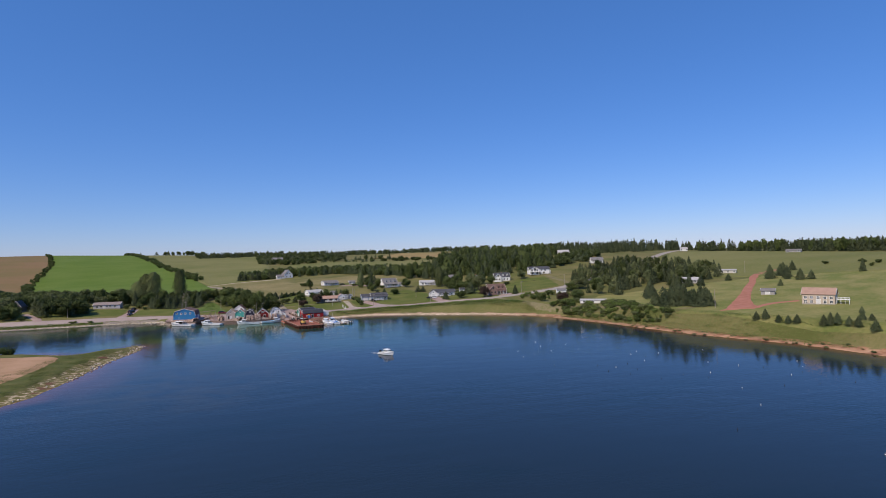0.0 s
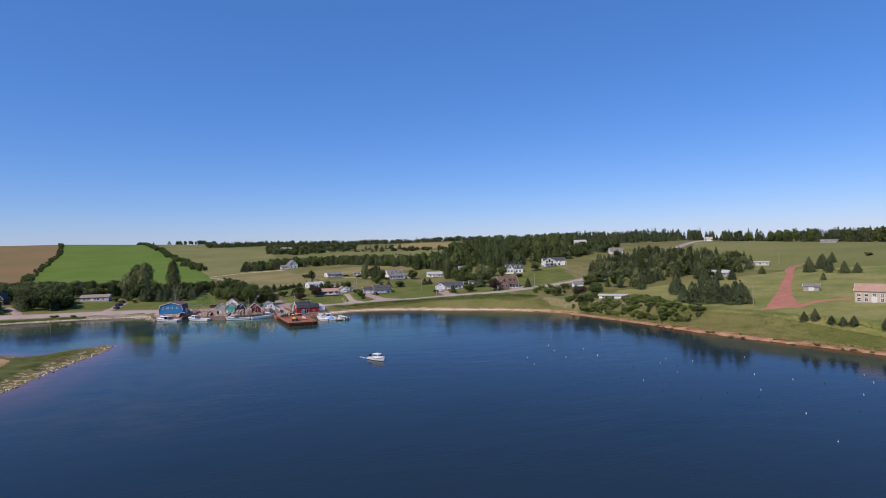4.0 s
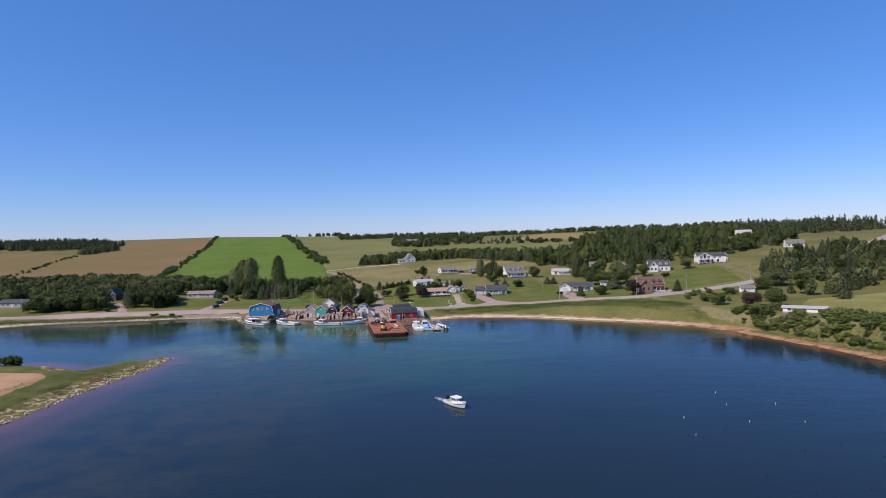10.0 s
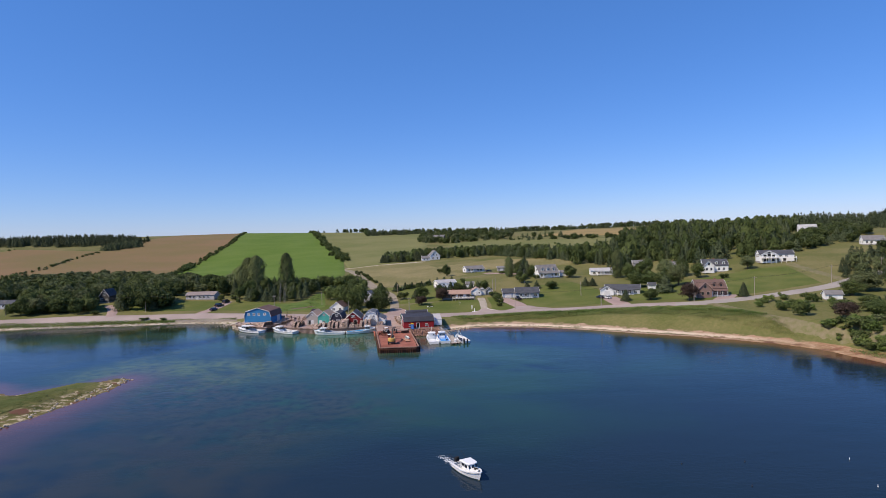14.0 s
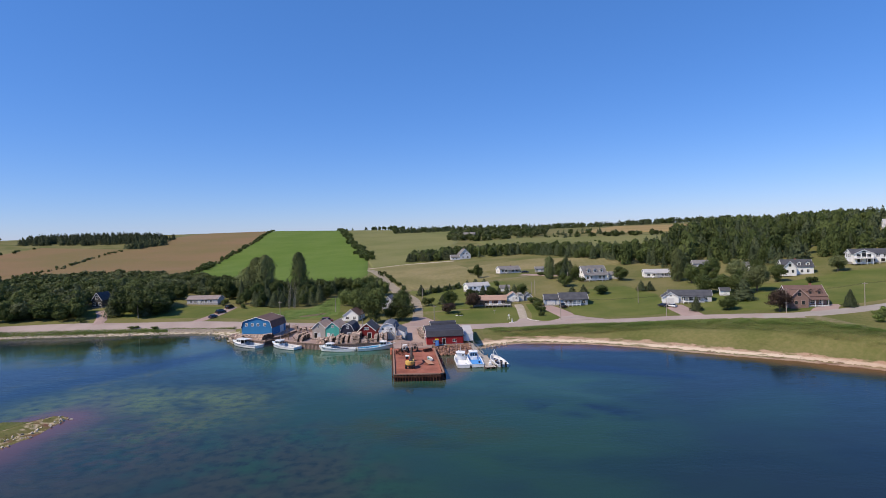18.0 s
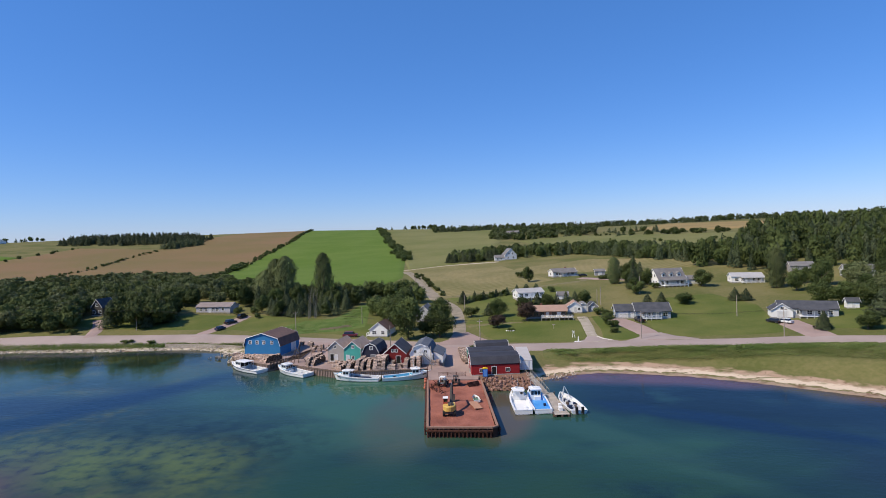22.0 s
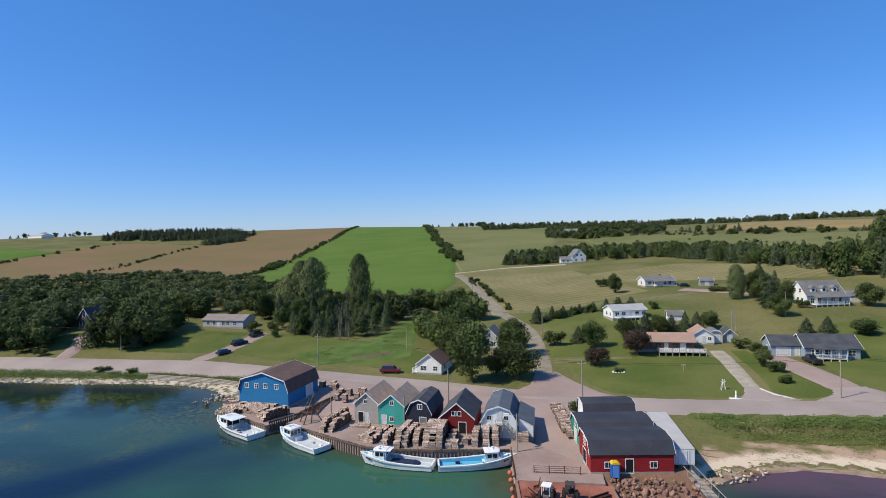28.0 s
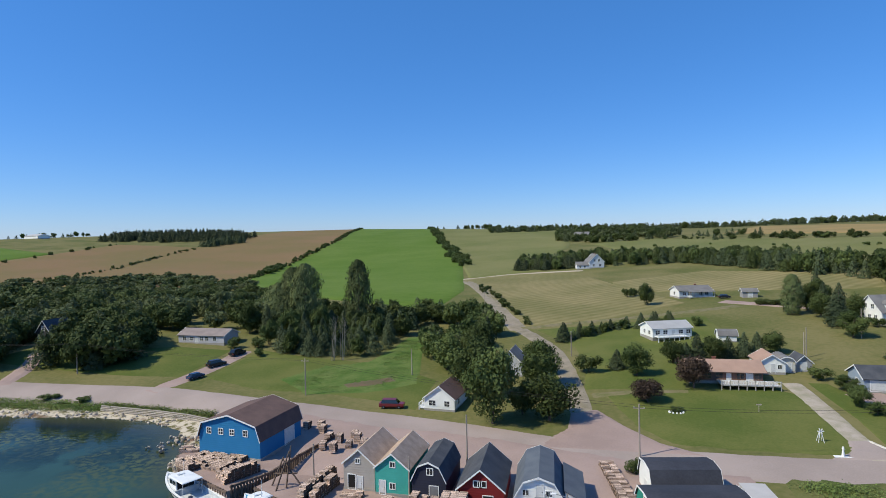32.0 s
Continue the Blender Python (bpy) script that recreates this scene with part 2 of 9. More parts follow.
def land_height(x, y):
    """Ground height above the water at a place (arrays or numbers)."""
    x, y = np.asarray(x, float), np.asarray(y, float)
    px, py = x.ravel(), y.ravel()
    z = np.full(len(px), SPOT_WEIGHT[-1])
    for (sx, sy, _), w in zip(SPOTS, SPOT_WEIGHT):
        z += w * bend(np.hypot(px - sx, py - sy))
    d = shore_distance(px, py)
    z = np.clip(z, 1.2, 90)
    spit = (py < 20) & (px < 0)
    z = np.where(spit, 1.0 + np.clip((-px - 80) / 60, 0, 1) * 0.8, z)
    flat = np.where((px > 24) & (py < 64), 7.0, 0.0)
    rise = np.clip((d - flat) / np.where(spit, 9, 16 - flat * 0.7), 0, 1)
    rise = rise * rise * (3 - 2 * rise)
    beach = np.clip(d, 0, 9) * 0.075
    z = np.maximum(z * rise, np.minimum(beach, z))
    # the spit: a flat weedy foreshore, then a low peat scarp
    wide = np.clip((-28 - py) / 20, 0, 1) * 5.0 + 1.2
    step = np.clip((d - wide) / 2.4, 0, 1)
    z = np.where(spit, np.minimum(d * 0.05, 0.42) + step * step * (3 - 2 * step) * 0.75 + np.clip((-px - 80) / 60, 0, 1) * 0.5 * step, z)
    return np.where(d > 0, z, np.maximum(d * 0.18, -4)).reshape(x.shape)


def ground(x, y):
    return float(land_height(np.array([x]), np.array([y]))[0])


# ---- ground: one sheet from the sea bed to the horizon ----
def ground_material():
    m = mat("rough_grass", (0.099, 0.110, 0.033), 0.95, other=(0.176, 0.157, 0.066), scale=0.035, amount=1.0, bump=0.05, bump_scale=3.0, spec=0.1, fine=25)
    N, L = m.node_tree.nodes, m.node_tree.links
    p = N["Principled BSDF"]
    grass = p.inputs["Base Color"].links[0].from_socket
    geo, sep = N.new("ShaderNodeNewGeometry"), N.new("ShaderNodeSeparateXYZ")
    L.new(geo.outputs["Position"], sep.inputs[0])
    rag = N.new("ShaderNodeTexNoise")
    rag.inputs["Scale"].default_value, rag.inputs["Detail"].default_value = 0.22, 5
    L.new(geo.outputs["Position"], rag.inputs["Vector"])
    wav = N.new("ShaderNodeMath")
    wav.operation = "MULTIPLY_ADD"
    L.new(rag.outputs[0], wav.inputs[0])
    wav.inputs[1].default_value = 1.7
    L.new(sep.outputs[2], wav.inputs[2])

    def blend(lo, hi, low, high, source):
        r, x = N.new("ShaderNodeMapRange"), N.new("ShaderNodeMix")
        r.inputs[1].default_value, r.inputs[2].default_value = lo, hi
        L.new(source, r.inputs[0])
        x.data_type = "RGBA"
        for i, c in ((6, low), (7, high)):
            if isinstance(c, tuple):
                x.inputs[i].default_value = (*c, 1)
            else:
                L.new(c, x.inputs[i])
        L.new(r.outputs[0], x.inputs[0])
        return x.outputs[2]
    streak, flat = N.new("ShaderNodeTexNoise"), N.new("ShaderNodeMapping")
    flat.inputs["Rotation"].default_value, flat.inputs["Scale"].default_value = (0, 0, 0.25), (0.22, 1.7, 0.5)
    L.new(geo.outputs["Position"], flat.inputs["Vector"])
    L.new(flat.outputs[0], streak.inputs["Vector"])
    streak.inputs["Scale"].default_value, streak.inputs["Detail"].default_value = 0.42, 8
    speck, band = N.new("ShaderNodeTexNoise"), N.new("ShaderNodeMath")
    speck.inputs["Scale"].default_value, speck.inputs["Detail"].default_value, speck.inputs["Roughness"].default_value = 0.5, 9, 0.66
    L.new(geo.outputs["Position"], speck.inputs["Vector"])
    band.operation = "MULTIPLY_ADD"
    L.new(speck.outputs[0], band.inputs[0])
    band.inputs[1].default_value = 0.55
    L.new(sep.outputs[2], band.inputs[2])
    pale = blend(0.42, 0.47, (0.33, 0.245, 0.175), (0.145, 0.135, 0.055), band.outputs[0])
    pale = blend(0.51, 0.54, pale, (0.62, 0.50, 0.37), band.outputs[0])
    pale = blend(0.72, 0.82, pale, (0.40, 0.28, 0.195), band.outputs[0])
    pale = blend(0.64, 0.68, pale, (0.155, 0.150, 0.06), streak.outputs[0])
    pale = blend(0.40, 0.36, pale, (0.22, 0.14, 0.09), speck.outputs[0])
    red = blend(0.35, 0.65, (0.29, 0.14, 0.08), (0.48, 0.29, 0.18), rag.outputs[0])
    wrack = blend(0.50, 0.60, (0.120, 0.110, 0.040), (0.44, 0.36, 0.24), speck.outputs[0])
    wrack = blend(0.42, 0.36, wrack, (0.15, 0.075, 0.05), rag.outputs[0])
    rocky = blend(0.42, 0.52, (0.14, 0.125, 0.055), (0.52, 0.45, 0.35), speck.outputs[0])
    pale = blend(-64, -50, rocky, pale, sep.outputs[0])
    pale = blend(-12, 8, wrack, pale, sep.outputs[1])
    sand = blend(110, 165, pale, red, sep.outputs[0])
    wet = blend(0.6, 0.95, (0.13, 0.07, 0.045), sand, wav.outputs[0])
    L.new(blend(1.45, 1.75, wet, grass, wav.outputs[0]), p.inputs["Base Color"])
    return m


def spread(lo, hi, fine, coarse, a, b):
    """Grid lines: fine steps between a and b, growing outwards."""
    out = list(np.arange(a, b + 0.1, fine))
    step, x = fine, a
    left = []
    while x > lo:
        step = min(step * 1.08, coarse)
        x -= step
        left.append(x)
    step, x = fine, b
    right = []
    while x < hi:
        step = min(step * 1.08, coarse)
        x += step
        right.append(x)
    return np.array(left[::-1] + out + right)


GX, GY = spread(-2500, 2500, 2.2, 60, -190, 190), spread(-800, 4000, 2.2, 60, -140, 120)
_x, _y = np.meshgrid(GX, GY)
_z = land_height(_x, _y)
_i = np.arange(_x.size).reshape(_x.shape)
_quads = np.stack([_i[:-1, :-1], _i[:-1, 1:], _i[1:, 1:], _i[1:, :-1]], -1).reshape(-1, 4)
land = new("ground", raw_mesh("ground", np.stack([_x, _y, _z], -1).reshape(-1, 3), _quads, ground_material(), True))
tagged(land, "rolling grassy land with sandy red shoreline", "ground", kind="structure")


def patch(name, left, right, material, lift, label, category, nu=40, nv=12):
    """A strip of ground cover draped between two edge lines."""
    def walk_along(line, n):
        line = np.array(line, float)
        s = np.append(0, np.cumsum(np.hypot(*np.diff(line, axis=0).T)))
        t = np.linspace(0, s[-1], n)
        return np.stack([np.interp(t, s, line[:, 0]), np.interp(t, s, line[:, 1])], 1)
    a, b = walk_along(left, nu), walk_along(right, nu)
    a, b = np.vstack([a[:1] * 2 - a[1:2], a, a[-1:] * 2 - a[-2:-1]]), np.vstack([b[:1] * 2 - b[1:2], b, b[-1:] * 2 - b[-2:-1]])
    for line in (a, b):
        for end, near in ((0, 1), (-1, -2)):
            e = line[end] - line[near]
            line[end] = line[near] + e / (np.hypot(*e) + 1e-6) * 1.0
    e = 1.0 / max(np.hypot(*(a - b).T).mean(), 1.0)
    rim = np.random.default_rng(nu * nv).normal(0, 0.25, (2, nu + 2)) * e
    v = np.concatenate([[-e], np.linspace(0, 1, nv), [1 + e]])[None, :].repeat(nu + 2, 0)
    v[:, 1] += rim[0]
    v[:, -2] += rim[1]
    nu, nv = nu + 2, nv + 2
    p = a[:, None] * (1 - v[..., None]) + b[:, None] * v[..., None]
    up = np.full((nu, nv), lift)
    up[0], up[-1], up[:, 0], up[:, -1] = -0.06, -0.06, -0.06, -0.06
    z = land_height(p[..., 0], p[..., 1]) + up
    z = np.maximum(z, np.where(up > 0, 0.12, -0.2))
    i = np.arange(nu * nv).reshape(nu, nv)
    q = np.stack([i[:-1, :-1], i[:-1, 1:], i[1:, 1:], i[1:, :-1]], -1).reshape(-1, 4)
    ob = new(name, raw_mesh(name, np.concatenate([p, z[..., None]], -1).reshape(-1, 3), q[:, ::-1], material, True))
    return tagged(ob, label, category, kind="structure")


def ribbon(name, line, width, material, lift, label, category="road", step=4.0):
    line = np.array(line, float)
    s = np.append(0, np.cumsum(np.hypot(*np.diff(line, axis=0).T)))
    n = max(int(s[-1] / step), 3)
    t = np.linspace(0, s[-1], n)
    c = np.stack([np.interp(t, s, line[:, 0]), np.interp(t, s, line[:, 1])], 1)
    for _ in range(6):
        c[1:-1] = (c[:-2] + c[1:-1] * 2 + c[2:]) / 4
    d = np.gradient(c, axis=0)
    d /= np.hypot(*d.T)[:, None]
    nrm = np.stack([-d[:, 1], d[:, 0]], 1) * width / 2
    return patch(name, c + nrm, c - nrm, material, lift, label, category, n, 5)


GRAVEL = mat("worn_gravel", (0.357, 0.266, 0.236), 0.95, other=(0.274, 0.204, 0.181), scale=0.12, amount=0.8, bump=0.02, bump_scale=20, spec=0.1, fine=30)
ASPHALT = mat("pale_asphalt", (0.356, 0.290, 0.260), 0.9, other=(0.282, 0.229, 0.202), scale=0.1, amount=0.8, spec=0.15, fine=40)
RED_EARTH = mat("red_earth", (0.387, 0.176, 0.128), 0.95, other=(0.299, 0.132, 0.088), scale=0.3, amount=0.9, bump=0.06, bump_scale=3, spec=0.1)
LAWN = mat("mown_lawn", (0.080, 0.107, 0.024), 0.95, other=(0.130, 0.139, 0.041), scale=0.08, amount=1.0, bump=0.02, bump_scale=10, spec=0.1, fine=25)
CROP = mat("green_crop", (0.090, 0.150, 0.022), 0.95, other=(0.120, 0.176, 0.036), scale=0.02, amount=1.0, bump=0.05, bump_scale=2, spec=0.1, fine=12)
PASTURE = mat("pasture", (0.132, 0.145, 0.048), 0.95, other=(0.180, 0.176, 0.070), scale=0.015, amount=1.0, bump=0.05, bump_scale=2, spec=0.1, fine=20)
HAY = mat("cut_hay", (0.264, 0.220, 0.110), 0.95, other=(0.176, 0.163, 0.069), scale=0.03, amount=1.0, bump=0.06, bump_scale=1.5, spec=0.1, fine=12)
GRAIN = mat("ripe_grain", (0.207, 0.136, 0.070), 0.95, other=(0.167, 0.132, 0.055), scale=0.012, amount=1.0, bump=0.05, bump_scale=2, spec=0.1, fine=20)
STUBBLE = mat("tan_stubble", (0.299, 0.211, 0.092), 0.95, other=(0.238, 0.185, 0.079), scale=0.02, amount=1.0, spec=0.1, fine=14)
striped(HAY, 0.9, 4.5, 0.7)
striped(CROP, -1.85, 6.0, 0.35, 0.75)
SCRUB = mat("weedy_scrub", (0.070, 0.095, 0.026), 0.95, other=(0.132, 0.134, 0.048), scale=0.12, amount=1.0, bump=0.1, bump_scale=3, spec=0.1)

patch("crop_field", [(-205, 300), (-245, 374), (-284, 509), (-319, 677), (-359, 860), (-545, 1474)],
      [(-60, 215), (-59, 284), (-94, 480), (-123, 590), (-188, 833), (-398, 1650)], CROP, 0.35, "bright green crop field running up the hill", "field", 90, 30)
patch("pasture_field", [(-66, 350), (-94, 480), (-123, 590), (-188, 833), (-398, 1650)],
      [(-20, 380), (-20, 480), (0, 600), (10, 830), (20, 1100)], PASTURE, 0.3, "pale green pasture on the hillside", "field", 80, 24)
patch("grain_field", [(-430, 330), (-427, 438), (-480, 592), (-500, 680), (-560, 1000), (-640, 1300)],
      [(-225, 320), (-245, 374), (-284, 509), (-319, 677), (-359, 860), (-545, 1474)], GRAIN, 0.3, "reddish brown ripening grain field", "field", 80, 30)
patch("grain_field", [(-800, 260), (-590, 470), (-607, 551), (-632, 688)], [(-440, 320), (-427, 438), (-465, 550), (-503, 690)],
      GRAIN, 0.32, "brown grain field beside a dark hedge", "field", 60, 24)
patch("crop_field", [(-1200, 300), (-900, 560), (-850, 640)], [(-810, 262), (-600, 470), (-612, 560)], CROP, 0.34, "green field far along the ridge", "field", 40, 20)
patch("hay_field", [(-56, 300), (-70, 343), (-40, 362), (0, 357)], [(-18, 178), (14, 192), (40, 215), (20, 278)], HAY, 0.16, "mown hay field with pale swaths", "field", 40, 40)
patch("hay_field", [(20, 290), (71, 318), (110, 290), (150, 262)], [(20, 250), (60, 245), (100, 236), (134, 238)], HAY, 0.2, "strip of mown hay behind the houses", "field", 40, 20)
patch("stubble_field", [(185, 725), (268, 583), (325, 500)], [(300, 960), (400, 830), (520, 640)], STUBBLE, 0.5, "tan stubble field near the skyline", "field", 40, 20)
patch("pasture_field", [(30, 640), (52, 500), (95, 430), (132, 338), (160, 290)], [(90, 680), (124, 640), (179, 575), (225, 500), (262, 450)], PASTURE, 0.4, "pale rough pasture between woods", "field", 50, 24)
patch("pasture_field", [(300, 30), (350, 130), (440, 230)], [(400, -200), (450, 0), (560, 200)], PASTURE, 0.3, "open meadow on the plateau", "field", 40, 24)
patch("lawn", [(3, 108), (5, 100), (8, 90), (13, 83.5), (22, 81.5), (38, 80.5), (40.5, 82)], [(3, 109), (15, 112), (30, 111), (38, 112), (41, 108), (41, 92), (41, 84)],
      LAWN, 0.07, "smooth mown lawn before the bungalow", "lawn", 40, 16)
patch("lawn", [(47, 96), (46, 82), (52, 80), (57, 82)], [(47, 116), (50, 116), (54, 100), (58, 84)], LAWN, 0.07, "strip of lawn between two driveways", "lawn", 24, 10)
patch("lawn", [(64, 83), (80, 81), (96, 79.5), (100, 80)], [(66, 118), (80, 140), (100, 145), (108, 120)], LAWN, 0.1, "wide mown lawn", "lawn", 30, 24)
patch("lawn", [(-1, 112), (0, 130), (-2, 150), (-14, 174)], [(20, 113), (26, 130), (40, 160), (40, 186)], LAWN, 0.1, "mown lawn beside the lane", "lawn", 30, 20)
patch("lawn", [(-175, 116), (-150, 113), (-120, 112), (-107, 113)], [(-172, 128), (-150, 128), (-128, 138), (-108, 138)], LAWN, 0.08, "mown lawn by the shore road", "lawn", 30, 14)
patch("lawn", [(-98, 113), (-80, 106), (-60, 105), (-44, 101), (-38, 97)], [(-98, 140), (-85, 136), (-66, 133), (-48, 126), (-38, 118)], LAWN, 0.08, "mown roadside grass", "lawn", 30, 14)
patch("lawn", [(112, 80), (140, 60), (160, 62), (200, 72)], [(120, 110), (160, 120), (200, 125), (214, 122)], LAWN, 0.1, "mown grass on the slope", "lawn", 30, 20)

patch("wet_meadow", [(-78, 114), (-71, 127), (-60, 133), (-58, 146), (-57, 164)], [(-66, 104), (-52, 107), (-42, 114), (-46, 134), (-52, 164)], mat("rank_grass", (0.070, 0.125, 0.026), 0.95, other=(0.125, 0.165, 0.048), scale=0.2, amount=1.0, bump=0.12, bump_scale=2.5, spec=0.1, fine=6), 0.12, "rank bright grass in the wet hollow", "meadow", 40, 20)
patch("mud_patch", [(-60, 112), (-56, 115), (-50, 119)], [(-58, 110), (-53, 112.5), (-48, 116.5)], mat("brown_mud", (0.16, 0.10, 0.055), 0.6, other=(0.11, 0.10, 0.04), scale=0.4, amount=1.0), 0.16, "bare brown mud in the wet hollow", "mud", 14, 8)

ROAD = [(-2000, 70), (-600, 85), (-300, 90), (-203, 93), (-156, 97), (-104, 99.5), (-66, 93), (-30, 86), (0, 76), (25, 74), (45, 74), (70, 72), (100, 69),
        (115, 62), (125, 55), (136, 51), (149, 51), (162, 53), (176, 56), (192, 60), (205, 65), (240, 85), (300, 120), (354, 160), (387, 188), (446, 240), (560, 330)]
ribbon("road", [q for q in ROAD if q[0] < 140], 8.5, ASPHALT, 0.1, "worn pale asphalt shore road")
ribbon("road", [q for q in ROAD if q[0] > 120], 6.4, mat("grey_asphalt", (0.33, 0.295, 0.26), 0.9, other=(0.27, 0.24, 0.21), scale=0.1, amount=0.9, fine=40), 0.16, "grey asphalt road climbing the eastern hill")
patch("yard", [(-76, 79), (-62, 64), (-47, 58), (-30, 51.5), (-8, 51.5), (-6, 40), (7, 38.5), (17, 43), (18, 52)],
      [(-74, 91), (-60, 90), (-45, 86), (-30, 84), (-10, 79), (2, 75), (10, 73), (18, 71), (21, 70.5)], GRAVEL, 0.13, "packed pinkish gravel yard between the sheds", "yard", 60, 20)
TRACK = mat("grassy_track", (0.207, 0.172, 0.106), 0.95, other=(0.132, 0.136, 0.053), scale=0.5, amount=1.0, bump=0.03, bump_scale=8, spec=0.1)
LANE = mat("lane_dirt", (0.29, 0.245, 0.19), 0.95, other=(0.20, 0.175, 0.12), scale=0.3, amount=1.0, bump=0.03, bump_scale=8)
ribbon("lane", [(-2, 82), (-2.5, 92), (-3, 105), (-5, 122), (-8, 145), (-16, 166), (-21, 176)], 3.4, LANE, 0.12, "gravel lane climbing between lawns")
patch("yard", [(-10, 79), (-8, 83), (-5, 88), (-4.6, 96)], [(16, 78), (9.5, 82.5), (4, 91), (0.5, 98)], GRAVEL, 0.14, "worn gravel mouth of the lane", "yard", 20, 12)
ribbon("lane", [(-21, 175), (-33, 220), (-45, 268), (-58, 313), (-71, 345)], 5.0, LANE, 0.16, "grey gravel farm track up the hill")
ribbon("lane", [(-71, 345), (-61, 357), (-39, 364), (-16, 364), (6, 360)], 3.2, mat("pale_track", (0.45, 0.38, 0.29), 0.95), 0.26, "pale farm track to the farmhouse")
ribbon("lane", [(-20, 177), (-3, 183), (27, 191), (48, 199), (56, 203)], 2.6, TRACK, 0.2, "grassy side lane behind the houses")
ribbon("lane", [(54, 214), (60, 209), (66, 205), (72, 199), (80, 193)], 4.6, GRAVEL, 0.24, "gravel turning place behind the houses")
ribbon("footpath", [(0.5, 107.5), (4, 110), (9.4, 110.8), (15, 109), (20, 110)], 1.3, TRACK, 0.13, "worn footpath across the lawn", "path")
ribbon("driveway", [(42.5, 79), (42.5, 90), (43.5, 105), (43, 116)], 2.5, mat("concrete_strip", (0.40, 0.34, 0.28), 0.9, other=(0.26, 0.24, 0.16), scale=0.5, amount=0.9), 0.12, "pale gravel driveway with worn ruts", "driveway")
ribbon("driveway", [(62, 78), (61, 90), (58, 104), (54, 111)], 6.0, GRAVEL, 0.13, "wide gravel driveway", "driveway")
patch("driveway", [(41.0, 86), (40.0, 82), (37, 79)], [(43.9, 86), (45, 82), (48.5, 79)], ASPHALT, 0.15, "flared mouth of a driveway", "driveway", 14, 8)
patch("driveway", [(58.4, 86), (57, 82), (53.5, 78.5)], [(65, 87), (67.5, 82), (73, 77.5)], ASPHALT, 0.15, "flared mouth of a wide driveway", "driveway", 14, 8)
ribbon("driveway_edge", [(44.3, 86), (45.5, 82), (48, 79.6)], 0.4, mat("pale_kerb", (0.62, 0.58, 0.50), 0.85), 0.2, "pale edging beside the driveway", "kerb", 1.0)
ribbon("driveway", [(-106, 101), (-103, 112), (-102, 124), (-103, 138)], 4.0, GRAVEL, 0.12, "gravel driveway", "driveway")
ribbon("driveway", [(-150, 100), (-153, 109), (-159, 118), (-165, 125)], 3.2, GRAVEL, 0.3, "gravel driveway to the dark house", "driveway")
ribbon("driveway", [(106, 70), (107, 80), (106, 92)], 6.0, GRAVEL, 0.12, "gravel driveway", "driveway")
ribbon("driveway", [(211, 68), (214, 85), (216, 105), (219, 127)], 3.4, TRACK, 0.14, "gravel driveway up the slope", "driveway")
ribbon("driveway", [(143, 52), (149, 57), (153, 64)], 6.0, GRAVEL, 0.13, "gravel driveway by the brick house", "driveway")
ribbon("lane", [(137, 50), (139, 42), (142, 18), (147, 2), (154, -11), (163, -40), (180, -80), (193, -100)], 3.0, TRACK, 0.12, "grassy lane above the shore")
patch("meadow", [(172, -90), (177, -110), (182, -132), (186, -152), (190, -176), (196, -205), (204, -240)], [(215, -82), (290, -22), (335, 4), (372, -30), (392, -90), (402, -160), (410, -240)],
      mat("rough_meadow", (0.135, 0.160, 0.045), 0.95, other=(0.235, 0.215, 0.085), scale=0.06, amount=1.0, bump=0.06, bump_scale=3, spec=0.1, fine=9), 0.2, "rough sunlit meadow with dry patches", "meadow", 60, 60)
patch("meadow", [(176, -80), (174, -55), (172, -30), (178, -8), (192, 6)], [(210, -86), (232, -67), (258, -46), (284, -26), (302, -8)], MATS["rough_meadow"], 0.18, "rough grass between the spruces", "meadow", 40, 40)
patch("dirt_road", [(185, -105), (193, -100), (213, -84.5), (236, -66), (262, -44), (287, -24), (308, -4), (326, 10), (341, 16.6), (362, 17)], [(200, -111), (205.5, -102.5), (216, -91), (233.5, -74.5), (257.5, -53.5), (282.5, -32.5), (304, -13), (319, -1), (335, 9), (362, 13)], RED_EARTH, 0.34, "bare red earth road", "road", 50, 8)
ribbon("dirt_road", [(196, -110), (206, -107), (217, -104), (226, -110)], 2.4, RED_EARTH, 0.36, "red earth track to the tan house")
ribbon("beach_track", [(26, 66.5), (60, 65), (96, 62), (118, 52), (134, 42)], 9.0, SCRUB, 0.1, "weedy green road bank", "verge")
MARSH = mat("marsh_grass", (0.072, 0.092, 0.026), 0.95, other=(0.132, 0.130, 0.048), scale=0.14, amount=1.0, bump=0.12, bump_scale=2.5, spec=0.1)
BARE = mat("dry_bare_soil", (0.414, 0.264, 0.163), 0.95, other=(0.326, 0.207, 0.119), scale=0.09, amount=1.0, bump=0.04, bump_scale=4, spec=0.1, fine=20)
patch("marsh", [(-78, -31), (-80.5, -42), (-82, -60), (-85, -78), (-87, -100), (-92, -134)], [(-84, -31), (-93, -45), (-125, -38), (-140, -60), (-140, -100), (-150, -134)], MARSH, 0.06, "olive marsh grass on the spit", "marsh", 46, 24)
patch("bare_field", [(-100, -53), (-95.5, -58), (-94, -66), (-94, -80), (-95.5, -100), (-99, -118)], [(-140, -45), (-200, -50), (-210, -70), (-210, -90), (-205, -110), (-190, -126)], BARE, 0.14, "dry bare tan field on the spit", "field", 34, 20)


